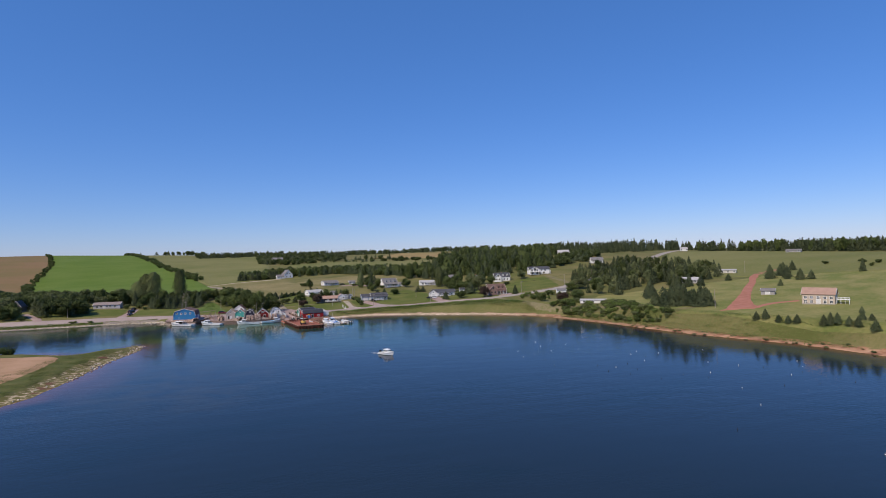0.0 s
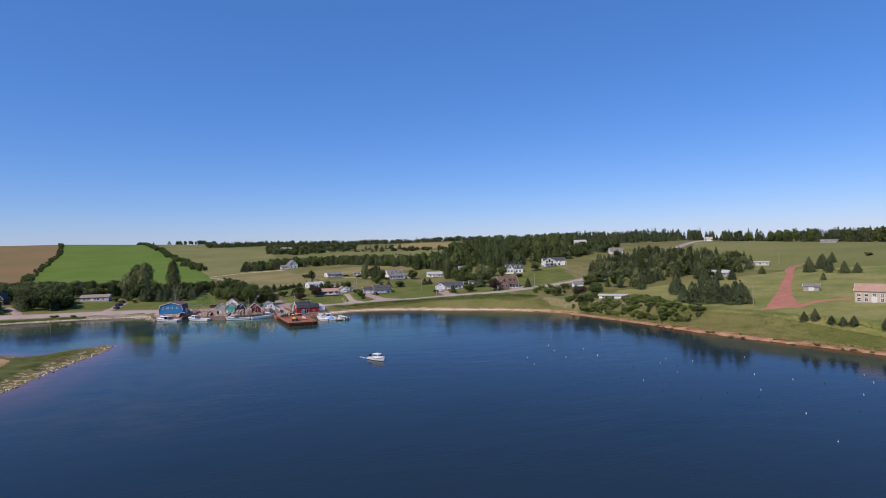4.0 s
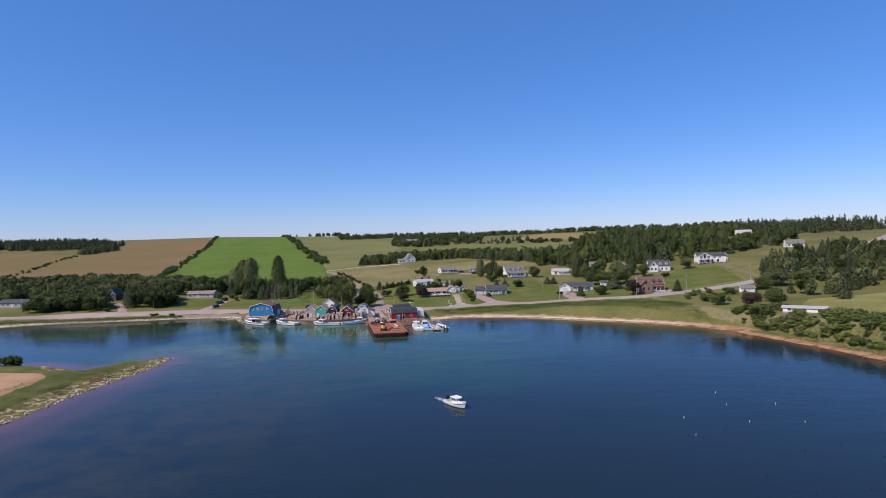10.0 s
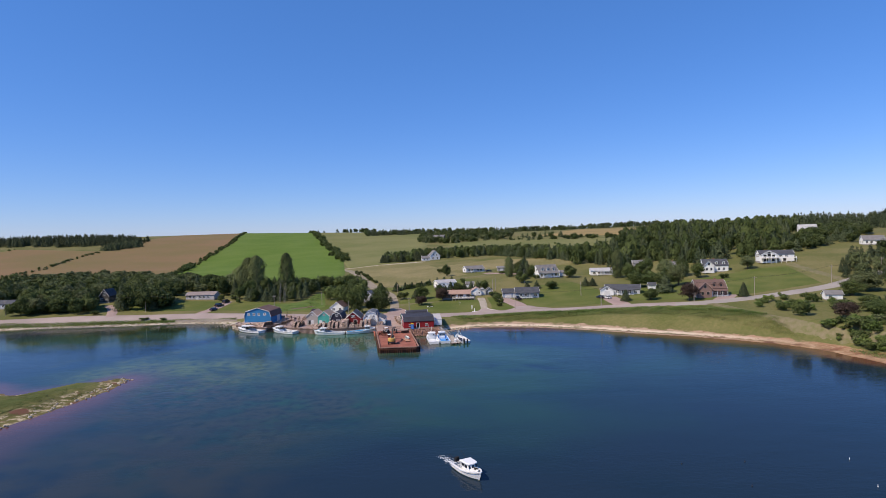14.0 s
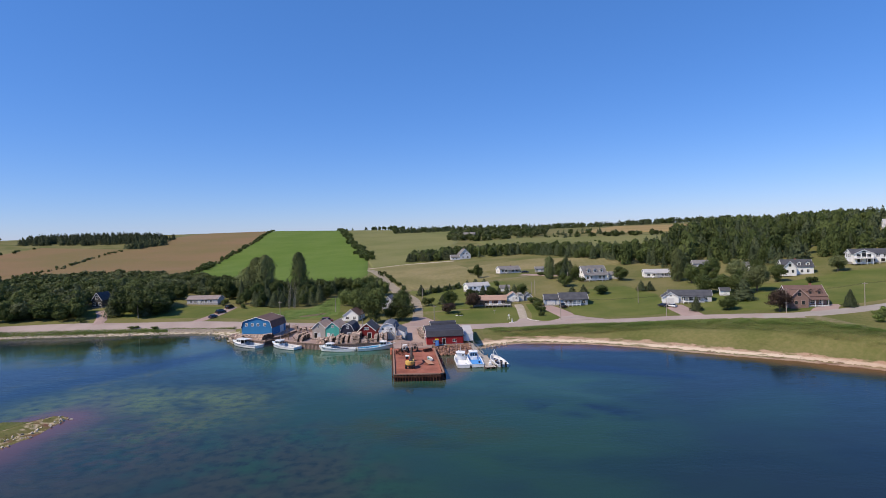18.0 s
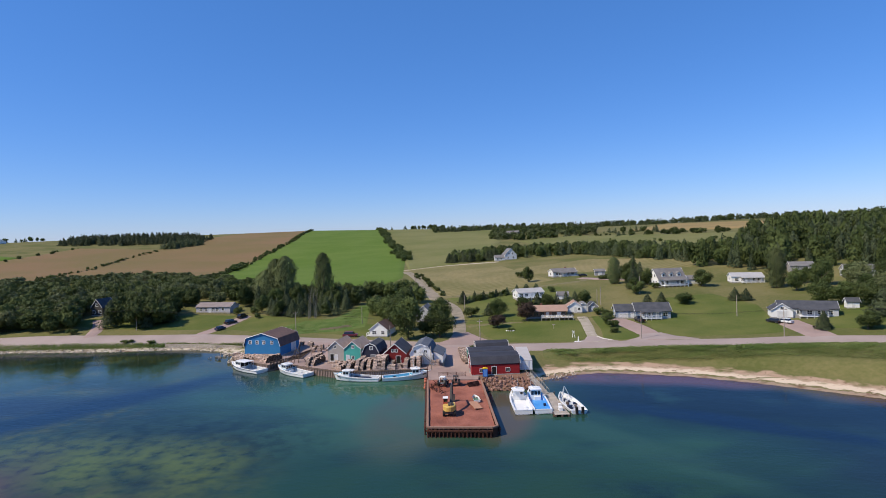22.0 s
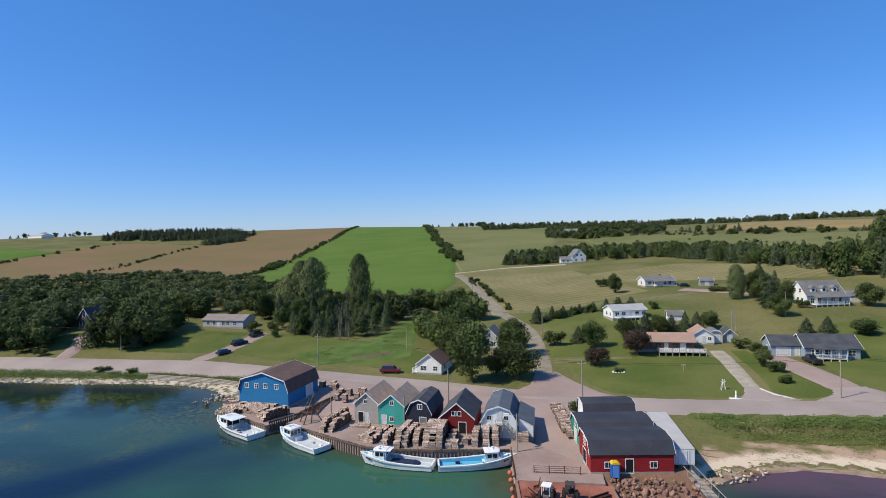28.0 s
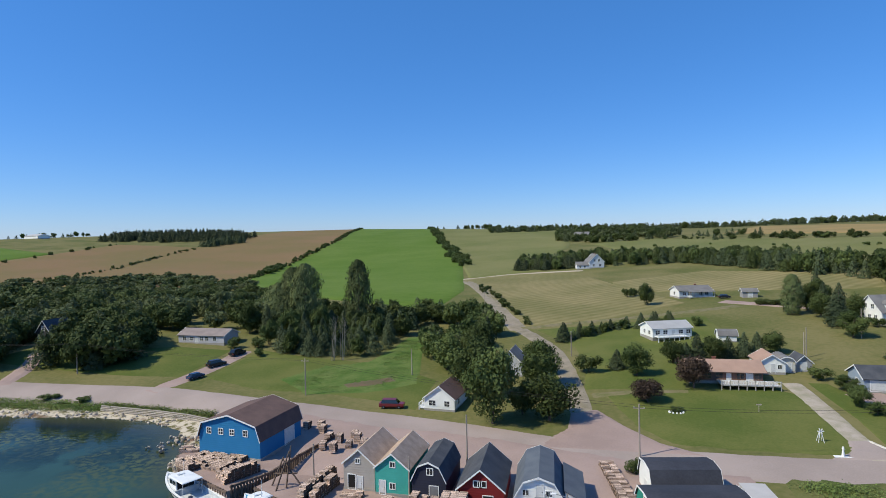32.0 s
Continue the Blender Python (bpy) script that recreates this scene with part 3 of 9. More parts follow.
# ---- water ----
def water_material():
    m = bpy.data.materials.new("bay_water")
    m.use_nodes = True
    N, L = m.node_tree.nodes, m.node_tree.links
    p = N["Principled BSDF"]
    p.inputs["Roughness"].default_value, p.inputs["IOR"].default_value = 0.06, 1.28
    p.inputs["Specular IOR Level"].default_value = 0.19
    geo = N.new("ShaderNodeNewGeometry")

    def tex(scale, detail, stretch=(1, 1, 1)):
        mp, t = N.new("ShaderNodeMapping"), N.new("ShaderNodeTexNoise")
        mp.inputs["Scale"].default_value = stretch
        L.new(geo.outputs["Position"], mp.inputs["Vector"])
        L.new(mp.outputs[0], t.inputs["Vector"])
        t.inputs["Scale"].default_value, t.inputs["Detail"].default_value = scale, detail
        return t.outputs[0]

    def rng(src, a, b, c=0.0, d=1.0):
        r = N.new("ShaderNodeMapRange")
        r.interpolation_type = "SMOOTHSTEP"
        for i, v in enumerate((a, b, c, d)):
            r.inputs[i + 1].default_value = v
        L.new(src, r.inputs[0])
        return r.outputs[0]

    def mixc(f, a, b):
        x = N.new("ShaderNodeMix")
        x.data_type = "RGBA"
        L.new(f, x.inputs[0])
        for i, c in ((6, a), (7, b)):
            if isinstance(c, tuple):
                x.inputs[i].default_value = (*c, 1)
            else:
                L.new(c, x.inputs[i])
        return x.outputs[2]

    def spot(cx, cy, rx, ry, wob, turn=0.0):
        """Soft oval zone of the sea bed, 1 at its middle; turn in radians."""
        mp, ln, ad = N.new("ShaderNodeMapping"), N.new("ShaderNodeVectorMath"), N.new("ShaderNodeMath")
        rot = N.new("ShaderNodeMapping")
        c, n = math.cos(turn), math.sin(turn)
        rot.inputs["Rotation"].default_value, rot.inputs["Location"].default_value = (0, 0, -turn), (-(cx * c + cy * n), -(cy * c - cx * n), 0)
        mp.inputs["Scale"].default_value = (1 / rx, 1 / ry, 0)
        L.new(geo.outputs["Position"], rot.inputs["Vector"])
        L.new(rot.outputs[0], mp.inputs["Vector"])
        ln.operation = "LENGTH"
        L.new(mp.outputs[0], ln.inputs[0])
        ad.operation = "MULTIPLY_ADD"
        L.new(wob, ad.inputs[0])
        ad.inputs[1].default_value = 1.1
        L.new(ln.outputs["Value"], ad.inputs[2])
        return rng(ad.outputs[0], 1.55, 0.9)

    def mul(a, b):
        q = N.new("ShaderNodeMath")
        q.operation = "MULTIPLY"
        L.new(a, q.inputs[0])
        L.new(b, q.inputs[1])
        return q.outputs[0]
    broad, weed_n, fine_n = tex(0.02, 3), tex(0.055, 6), tex(0.85, 7)
    clump = tex(0.34, 7)
    deep, green, milky = (0.012, 0.025, 0.040), (0.015, 0.050, 0.040), (0.036, 0.104, 0.066)
    navy, weed, olive = (0.005, 0.017, 0.042), (0.013, 0.026, 0.016), (0.086, 0.098, 0.026)
    col = mixc(spot(2, -14, 125, 92, broad), deep, green)
    # clear teal shallows of the western cove, with weed beds along the shore
    col = mixc(spot(-112, 52, 82, 38, broad), col, (0.031, 0.068, 0.050))
    col = mixc(mul(spot(-122, 46, 70, 26, broad), mul(rng(weed_n, 0.46, 0.60), rng(fine_n, 0.36, 0.60))), col, olive)
    col = mixc(mul(spot(-118, 72, 84, 18, broad), rng(tex(0.11, 7), 0.36, 0.52)), col, weed)
    col = mixc(mul(spot(-112, 70, 84, 17, broad), mul(rng(weed_n, 0.44, 0.58), rng(fine_n, 0.40, 0.62))), col, (0.080, 0.094, 0.028))
    # milky green water before the quay
    col = mixc(spot(-20, 26, 62, 46, broad), col, milky)
    col = mixc(mul(spot(12, -34, 70, 50, broad), rng(weed_n, 0.34, 0.60)), col, (0.017, 0.052, 0.034))
    # weedy shoal off the spit, cut by a dark channel
    col = mixc(spot(-66, -14, 58, 40, broad, 0.35), col, (0.018, 0.040, 0.030))
    col = mixc(mul(spot(-66, -14, 58, 38, broad, 0.35), rng(tex(0.30, 8), 0.40, 0.62)), col, (0.010, 0.024, 0.020))
    col = mixc(mul(spot(-58, -25, 46, 31, broad, -0.1), mul(rng(weed_n, 0.30, 0.54), rng(clump, 0.24, 0.62))), col, (0.078, 0.112, 0.030))
    col = mixc(mul(spot(-92, 4, 34, 16, broad, 0.5), mul(rng(weed_n, 0.40, 0.58), rng(clump, 0.34, 0.70))), col, (0.060, 0.076, 0.024))
    col = mixc(spot(-84, 20, 58, 10, broad, 1.0), col, (0.006, 0.019, 0.040))
    # brown mottled bed south of it, turning purple towards the spit
    mott = spot(-36, -62, 58, 44, broad)
    col = mixc(mul(mott, rng(tex(0.10, 7), 0.36, 0.60)), col, (0.030, 0.042, 0.036))
    col = mixc(mul(mott, rng(tex(0.42, 8), 0.40, 0.72)), col, (0.012, 0.026, 0.028))
    col = mixc(mul(spot(-56, -48, 34, 30, broad), rng(clump, 0.38, 0.74)), col, (0.044, 0.044, 0.040))
    col = mixc(mul(spot(-46, -112, 52, 70, broad), rng(tex(0.14, 8), 0.28, 0.66)), col, (0.027, 0.035, 0.037))
    col = mixc(spot(-72, -82, 18, 76, broad), col, (0.058, 0.042, 0.050))
    # eastern side: dark eelgrass, a pale sandy streak, purple weed at the tide line
    col = mixc(mul(spot(70, 24, 66, 30, broad, -0.25), rng(weed_n, 0.28, 0.5)), col, (0.006, 0.015, 0.021))
    col = mixc(mul(spot(38, -4, 50, 16, broad, -0.2), rng(tex(0.03, 3, (0.5, 1.6, 1)), 0.38, 0.60)), col, (0.022, 0.068, 0.046))
    col = mixc(mul(spot(66, 6, 46, 6, broad, -0.5), rng(weed_n, 0.36, 0.52)), col, navy)
    col = mixc(mul(spot(10, -37, 26, 16, broad, -0.3), rng(tex(0.09, 6), 0.36, 0.6)), col, (0.026, 0.046, 0.020))
    col = mixc(mul(spot(44, -27, 24, 8, broad, -0.4), rng(tex(0.10, 6), 0.36, 0.62)), col, (0.007, 0.020, 0.034))
    col = mixc(spot(40, -6, 34, 6, broad, -0.85), col, (0.024, 0.070, 0.050))
    col = mixc(rng(tex(0.03, 5, (0.8, 1.5, 1)), 0.50, 0.66, 0.0, 0.45), col, (0.008, 0.022, 0.034))
    # silt stirred up round the pier
    col = mixc(mul(spot(-5, 10, 15, 36, broad), rng(tex(0.05, 5), 0.25, 0.6)), col, (0.056, 0.082, 0.054))
    col = mixc(spot(14, 16, 8, 26, broad), col, (0.078, 0.070, 0.052))
    # shallows: the bed shows within a few metres of the shore, red in the east, brown and weedy in the west
    depth, pos, wob = N.new("ShaderNodeAttribute"), N.new("ShaderNodeSeparateXYZ"), N.new("ShaderNodeMath")
    depth.attribute_name = "offshore"
    L.new(geo.outputs["Position"], pos.inputs[0])
    wob.operation = "MULTIPLY_ADD"
    L.new(weed_n, wob.inputs[0])
    wob.inputs[1].default_value = 14.0
    L.new(depth.outputs["Fac"], wob.inputs[2])
    bed = mixc(rng(pos.outputs[0], 70, 130), (0.060, 0.066, 0.034), (0.150, 0.062, 0.032))
    bed = mixc(rng(pos.outputs[1], -24, -2), (0.120, 0.060, 0.062), bed)
    bed = mixc(rng(pos.outputs[0], 70, 130), bed, (0.150, 0.062, 0.032))
    col = mixc(rng(wob.outputs[0], 16.0, 6.5, 0.0, 0.85), col, bed)
    col = mixc(mul(spot(52, 46, 46, 13, broad, -0.14), rng(weed_n, 0.26, 0.46)), col, (0.098, 0.054, 0.066))
    L.new(col, p.inputs["Base Color"])
    w1, w2 = tex(0.9, 3, (0.7, 1.3, 1)), tex(0.12, 2, (0.6, 1.4, 1))
    calm = tex(0.012, 3, (1, 1.8, 1))
    ad = N.new("ShaderNodeMath")
    ad.operation = "MULTIPLY_ADD"
    L.new(w2, ad.inputs[0])
    ad.inputs[1].default_value = 2.0
    L.new(w1, ad.inputs[2])
    b = N.new("ShaderNodeBump")
    b.inputs["Distance"].default_value = 0.034
    L.new(rng(calm, 0.34, 0.62, 0.45, 1.15), b.inputs["Strength"])
    L.new(ad.outputs[0], b.inputs["Height"])
    L.new(b.outputs[0], p.inputs["Normal"])
    return m


_wx, _wy = np.meshgrid(spread(-2400, 2400, 4.0, 200, -180, 190), spread(-2400, 200, 4.0, 200, -260, 100))
_i = np.arange(_wx.size).reshape(_wx.shape)
_quads = np.stack([_i[:-1, :-1], _i[:-1, 1:], _i[1:, 1:], _i[1:, :-1]], -1).reshape(-1, 4)
water = new("water", raw_mesh("water", np.stack([_wx, _wy, _wx * 0], -1).reshape(-1, 3), _quads, water_material()))
water.data.attributes.new("offshore", "FLOAT", "POINT").data.foreach_set("value", np.clip(-shore_distance(_wx, _wy), -5, 60).astype(np.float32).ravel())
tagged(water, "calm blue-green bay water over weedy shallows", "water", kind="structure")


# ---- buildings ----
WHITE = boards("white_siding", (0.80, 0.80, 0.77), other=(0.70, 0.70, 0.66))
TRIM = mat("white_trim", (0.80, 0.80, 0.78), 0.6, other=(0.70, 0.69, 0.66), scale=1.0, amount=0.5)
FOUNDATION = mat("concrete_footing", (0.34, 0.32, 0.29), 0.9, scale=0.8)
SLATE = mat("charcoal_shingle", (0.052, 0.056, 0.066), 0.85, other=(0.085, 0.088, 0.097), scale=0.5, amount=0.9, bump=0.02, bump_scale=6)
GREY_ROOF = mat("grey_shingle", (0.150, 0.143, 0.140), 0.85, other=(0.205, 0.198, 0.192), scale=0.5, amount=0.9, bump=0.02, bump_scale=6)
PALE_ROOF = mat("pale_metal_roof", (0.42, 0.415, 0.41), 0.6, other=(0.34, 0.335, 0.33), scale=0.4, amount=0.8)
BROWN_ROOF = mat("brown_shingle", (0.145, 0.092, 0.078), 0.85, other=(0.105, 0.068, 0.06), scale=0.5, amount=0.9, bump=0.02, bump_scale=6)
TAN_ROOF = mat("tan_shingle", (0.38, 0.25, 0.19), 0.85, other=(0.32, 0.21, 0.16), scale=0.5, amount=0.9, bump=0.02, bump_scale=6)
WEATHERED_ROOF = mat("weathered_tan_shingle", (0.47, 0.35, 0.265), 0.9, other=(0.34, 0.25, 0.185), scale=0.8, amount=1.0, bump=0.02, bump_scale=6)
GLASS = glass_mat()
# black parts, and panels that paint the shade inside openings
DARK = mat("interior_shade_and_black", (0.018, 0.017, 0.016), 0.9)
DOOR_WHITE = mat("painted_door", (0.66, 0.66, 0.64), 0.6)


def roof_line(W, wall_h, kind, rise, brk=(0.62, 0.74)):
    """Points (across, height) of the roof's underside from one eave to the other."""
    h = W / 2
    if kind == "gambrel":
        return [(-h, wall_h), (-h * brk[0], wall_h + rise * brk[1]), (0, wall_h + rise), (h * brk[0], wall_h + rise * brk[1]), (h, wall_h)]
    if kind == "arch":
        return [(-h * math.cos(a), wall_h + rise * math.sin(a)) for a in np.linspace(0, math.pi, 15)]
    if kind == "shed":
        return [(-h, wall_h), (h, wall_h + rise)]
    return [(-h, wall_h), (0, wall_h + rise), (h, wall_h)]


def face_matrix(face, L, W):
    if face == "f":
        return Matrix(((1, 0, 0, 0), (0, 0, -1, -W / 2), (0, 1, 0, 0), (0, 0, 0, 1)))
    if face == "b":
        return Matrix(((-1, 0, 0, 0), (0, 0, 1, W / 2), (0, 1, 0, 0), (0, 0, 0, 1)))
    if face == "r":
        return Matrix(((0, 0, 1, L / 2), (1, 0, 0, 0), (0, 1, 0, 0), (0, 0, 0, 1)))
    return Matrix(((0, 0, -1, -L / 2), (-1, 0, 0, 0), (0, 1, 0, 0), (0, 0, 0, 1)))


def opening(parent, fm, u, z, w, h, kind, trim, leaf):
    """A window (frame, pane, sill) or a door (frame, leaf) set on a wall face; u, z is the middle of its foot."""
    t = 0.11
    m = fm @ Matrix.Translation((u, z, 0))
    frame_bm = bmesh.new()
    corners = [(-1, 0), (1, 0), (1, 1), (-1, 1)]
    outer = [(sx * (w / 2 + t), (h + t if sy else -t)) for sx, sy in corners]
    inner = [(sx * w / 2, (h if sy else 0.0)) for sx, sy in corners]
    rings = [[frame_bm.verts.new((x, y, z)) for x, y in line] for line, z in ((outer, -0.03), (outer, 0.06), (inner, 0.06), (inner, -0.03))]
    for lo, hi in zip(rings, rings[1:]):
        for i in range(4):
            frame_bm.faces.new((lo[i], lo[(i + 1) % 4], hi[(i + 1) % 4], hi[i]))
    ob = part({"w": "window", "d": "door", "g": "garage_door", "o": "doorway"}[kind], frame_bm, trim, parent)
    ob.matrix_basis = m
    if kind == "w":
        part("muntin", boxes((-0.03, -0.02, -0.02, 0.03, h + 0.02, 0.045)), trim, ob)
        if h > 0.9:
            part("muntin", boxes((-w / 2 - 0.02, h / 2 - 0.03, -0.02, w / 2 + 0.02, h / 2 + 0.03, 0.05)), trim, ob)
        part("pane", boxes((-w / 2, 0, -0.02, w / 2, h, 0.02)), GLASS, ob)
    elif kind == "o":
        # near-black panel on the solid wall, painted shade of the room behind
        part("opening", boxes((-w / 2, 0, -0.02, w / 2, h, 0.012)), DARK, ob)
    elif kind == "d":
        bm = boxes((-w / 2, 0, -0.02, w / 2, h, 0.03), (-w / 2 + 0.15, h * 0.12, 0.02, w / 2 - 0.15, h * 0.42, 0.045), (-w / 2 + 0.15, h * 0.52, 0.02, w / 2 - 0.15, h * 0.9, 0.045))
        part("leaf", bm, leaf, ob)
        part("handle", boxes((w / 2 - 0.14, h * 0.46, 0.03, w / 2 - 0.06, h * 0.5, 0.09)), DARK, ob)
    else:
        bm = bmesh.new()
        for i in range(4):
            box(bm, -w / 2, h * i / 4 + 0.01, -0.02, w / 2, h * (i + 1) / 4 - 0.01, 0.03)
        part("leaf", bm, leaf, ob)
    return ob


def building(name, label, m, L, W, wall_h, rise, wall, roof, kind="gable", openings=(), over=0.35, trim=TRIM, category="house",
             leaf=None, chimney=None, base=0.25, group="", sunk=0.8, barge=True, brk=(0.62, 0.74)):
    """A ridge-roofed building; the ridge runs along local x. Parts: wall, footing, roof, barge boards, chimney, windows, doors."""
    home = thing(name, m, label, category, group)
    line = roof_line(W, wall_h, kind, rise, brk)
    ring = [(-W / 2, 0)] + line + [(W / 2, 0)]
    bm = bmesh.new()
    loft(bm, [[(x, y, z) for y, z in ring] for x in (-L / 2, L / 2)])
    part("wall", bm, wall, home)
    part("footing", boxes((-L / 2 - 0.04, -W / 2 - 0.04, -sunk, L / 2 + 0.04, W / 2 + 0.04, base)), FOUNDATION, home)
    (y0, z0), (y1, z1) = line[0], line[1]
    n = math.hypot(y1 - y0, z1 - z0)
    k = 0.05 if kind in ("arch", "bow") else over
    first = (y0 - (y1 - y0) / n * k, z0 - (z1 - z0) / n * k)
    last_a, last_b = line[-1], line[-2]
    n = math.hypot(last_b[0] - last_a[0], last_b[1] - last_a[1])
    last = (last_a[0] - (last_b[0] - last_a[0]) / n * k, last_a[1] - (last_b[1] - last_a[1]) / n * k)
    low = [first] + line[1:-1] + [last]
    ring = [(y, z + 0.02) for y, z in low] + [(y * 1.015, z + 0.17) for y, z in low[::-1]]
    bm = bmesh.new()
    loft(bm, [[(x, y, z) for y, z in ring] for x in (-L / 2 - over, L / 2 + over)])
    part("roof", bm, roof, home)
    if barge:
        for s in (-1, 1):
            bm = bmesh.new()
            x0, x1 = s * (L / 2 + over + 0.01), s * (L / 2 + over + 0.06)
            rows = []
            for y, z in low:
                rows.append([(x0, y * 1.01, z - 0.06), (x1, y * 1.01, z - 0.06), (x1, y * 1.02, z + 0.18), (x0, y * 1.02, z + 0.18)])
            loft(bm, rows)
            part("barge_board", bm, trim, home)
    if chimney:
        cx, cy = chimney
        cap = wall_h + rise + 0.7
        part("chimney", boxes((cx - 0.35, cy - 0.3, wall_h, cx + 0.35, cy + 0.3, cap), (cx - 0.42, cy - 0.37, cap - 0.15, cx + 0.42, cy + 0.37, cap)),
             mat("chimney_brick", (0.33, 0.15, 0.11), 0.9, scale=3), home)
    for face, u, z, w, h, what in openings:
        opening(home, face_matrix(face, L, W), u, z, w, h, what, trim, leaf or DOOR_WHITE)
    return home


def row(face, us, z, w, h, what="w"):
    return [(face, u, z, w, h, what) for u in us]


# gear sheds on the quay
Q = 2.06
building("gear_shed", "bright blue gambrel gear shed with brown shingle roof", pose(-62.6, 73.3, Q, 0, 0, -96), 12.8, 12.6, 3.4, 3.9,
         boards("blue_boards", (0.020, 0.165, 0.36), other=(0.028, 0.185, 0.39)), BROWN_ROOF, "gambrel",
         row("r", (-4.2, -1.7, 0.6, 3.4), 3.9, 0.85, 0.95) + [("f", -4, 0.1, 2.8, 3.0, "d"), ("b", 2.5, 0.1, 3.0, 3.0, "g")], category="shed", group="gear sheds", leaf=DOOR_WHITE, brk=(0.88, 0.58))
building("gear_shed", "weathered grey-brown gear shed with an open doorway", pose(-36.0, 63.2, Q, 0, 0, -93), 10.0, 5.0, 3.9, 2.1,
         boards("taupe_boards", (0.40, 0.36, 0.32), other=(0.33, 0.29, 0.25)), WEATHERED_ROOF, "gable",
         [("r", -0.2, 4.0, 0.65, 0.6, "w"), ("r", -1.2, 0, 1.1, 2.2, "o"), ("r", 0.1, 0, 0.8, 2.0, "d")], category="shed", group="gear sheds", over=0.25)
building("gear_shed", "turquoise gear shed with white trim and tan roof", pose(-30.6, 62.3, Q, 0, 0, -93), 10.0, 5.2, 3.9, 2.1,
         boards("teal_boards", (0.065, 0.37, 0.31), other=(0.05, 0.31, 0.26)), WEATHERED_ROOF, "gable",
         [("r", 0.1, 4.1, 0.7, 0.7, "w"), ("r", -1.5, 0, 0.9, 2.0, "d"), ("r", 0.05, 0.9, 0.75, 0.8, "w")], category="shed", group="gear sheds", over=0.25)
building("gear_shed", "black gambrel gear shed with white trim", pose(-24.9, 60.8, Q, 0, 0, -92), 9.6, 5.0, 3.0, 2.6,
         boards("black_boards", (0.028, 0.030, 0.050)), SLATE, "gambrel",
         [("r", 0.2, 3.9, 0.8, 0.85, "w"), ("r", 0.75, 0, 1.25, 2.3, "d")], category="shed", group="gear sheds", over=0.22, leaf=mat("grey_plank_door", (0.22, 0.22, 0.23)))
building("gear_shed", "dark red gear shed with white trim", pose(-17.4, 59.2, Q, 0, 0, -90), 10.2, 6.3, 3.1, 2.7,
         boards("red_boards", (0.20, 0.018, 0.018), other=(0.16, 0.016, 0.016)), SLATE, "gable",
         [("r", -0.4, 3.5, 1.0, 0.75, "w"), ("r", 0.35, 3.5, 0.8, 0.75, "o"), ("r", 1.0, 0, 1.3, 2.3, "o")], category="shed", group="gear sheds", over=0.3)
_white = building("gear_shed", "white gambrel gear shed with outside stair and lean-to", pose(-9.6, 58.2, Q, 0, 0, -89), 11.2, 6.4, 3.1, 2.8,
                  WHITE, mat("blue_grey_shingle", (0.085, 0.10, 0.125), 0.85, other=(0.12, 0.135, 0.155), scale=0.5, amount=0.9), "gambrel",
                  [("r", -1.7, 3.5, 0.75, 0.7, "w"), ("r", 1.3, 3.5, 0.75, 0.7, "w"), ("r", -1.7, 0.9, 0.85, 0.85, "w"), ("r", 0.1, 3.1, 0.9, 1.9, "d")], category="shed", group="gear sheds", over=0.3)
# outside stair on the white shed
STAIR = mat("grey_stair", (0.36, 0.35, 0.34), 0.9, scale=1.5)
_stair = part("stair_landing", boxes((5.6, -0.5, 2.9, 6.8, 0.8, 3.02)), STAIR, _white, "grey weathered wooden landing")
for _i in range(14):
    _y, _h = 0.8 + _i * 0.2, 2.9 - _i * 0.205
    part("step", boxes((5.75, _y, _h - 0.05, 6.75, _y + 0.24, _h)), STAIR, _stair)
_bm = bmesh.new()
for _x in (5.72, 6.78):
    tube(_bm, (_x, 0.8, 2.9), (_x, 3.6, 0.05), 0.06)
    tube(_bm, (_x, 0.8, 3.85), (_x, 3.6, 1.0), 0.05)
    for _i in range(5):
        tube(_bm, (_x, 0.8 + _i * 0.7, 2.9 - _i * 0.71), (_x, 0.8 + _i * 0.7, 3.85 - _i * 0.71), 0.04)
tube(_bm, (6.78, -0.5, 3.85), (6.78, 0.8, 3.85), 0.05)
for _x, _y in ((6.7, -0.45), (6.7, 0.75)):
    tube(_bm, (_x, _y, 0), (_x, _y, 3.85), 0.06)
part("railing", _bm, mat("grey_stair", (0.36, 0.35, 0.34), 0.9, scale=1.5), _white, "grey stair railing")
building("lean_to", "white lean-to with grey roof against the white shed", pose(-4.9, 59.0, Q, 0, 0, -89), 9.8, 2.6, 2.3, 0.001 + 1.3, WHITE,
         MATS["blue_grey_shingle"], "shed", [("r", 0.2, 1.0, 0.8, 0.8, "w"), ("b", 3.0, 0.1, 1.2, 2.0, "d")], category="shed", over=0.12, barge=False).scale = (1, 1, 1)
# flip the lean-to so that its high side meets the shed
bpy.data.objects["lean_to"].matrix_basis = pose(-4.9, 59.0, Q, 0, 0, 91)

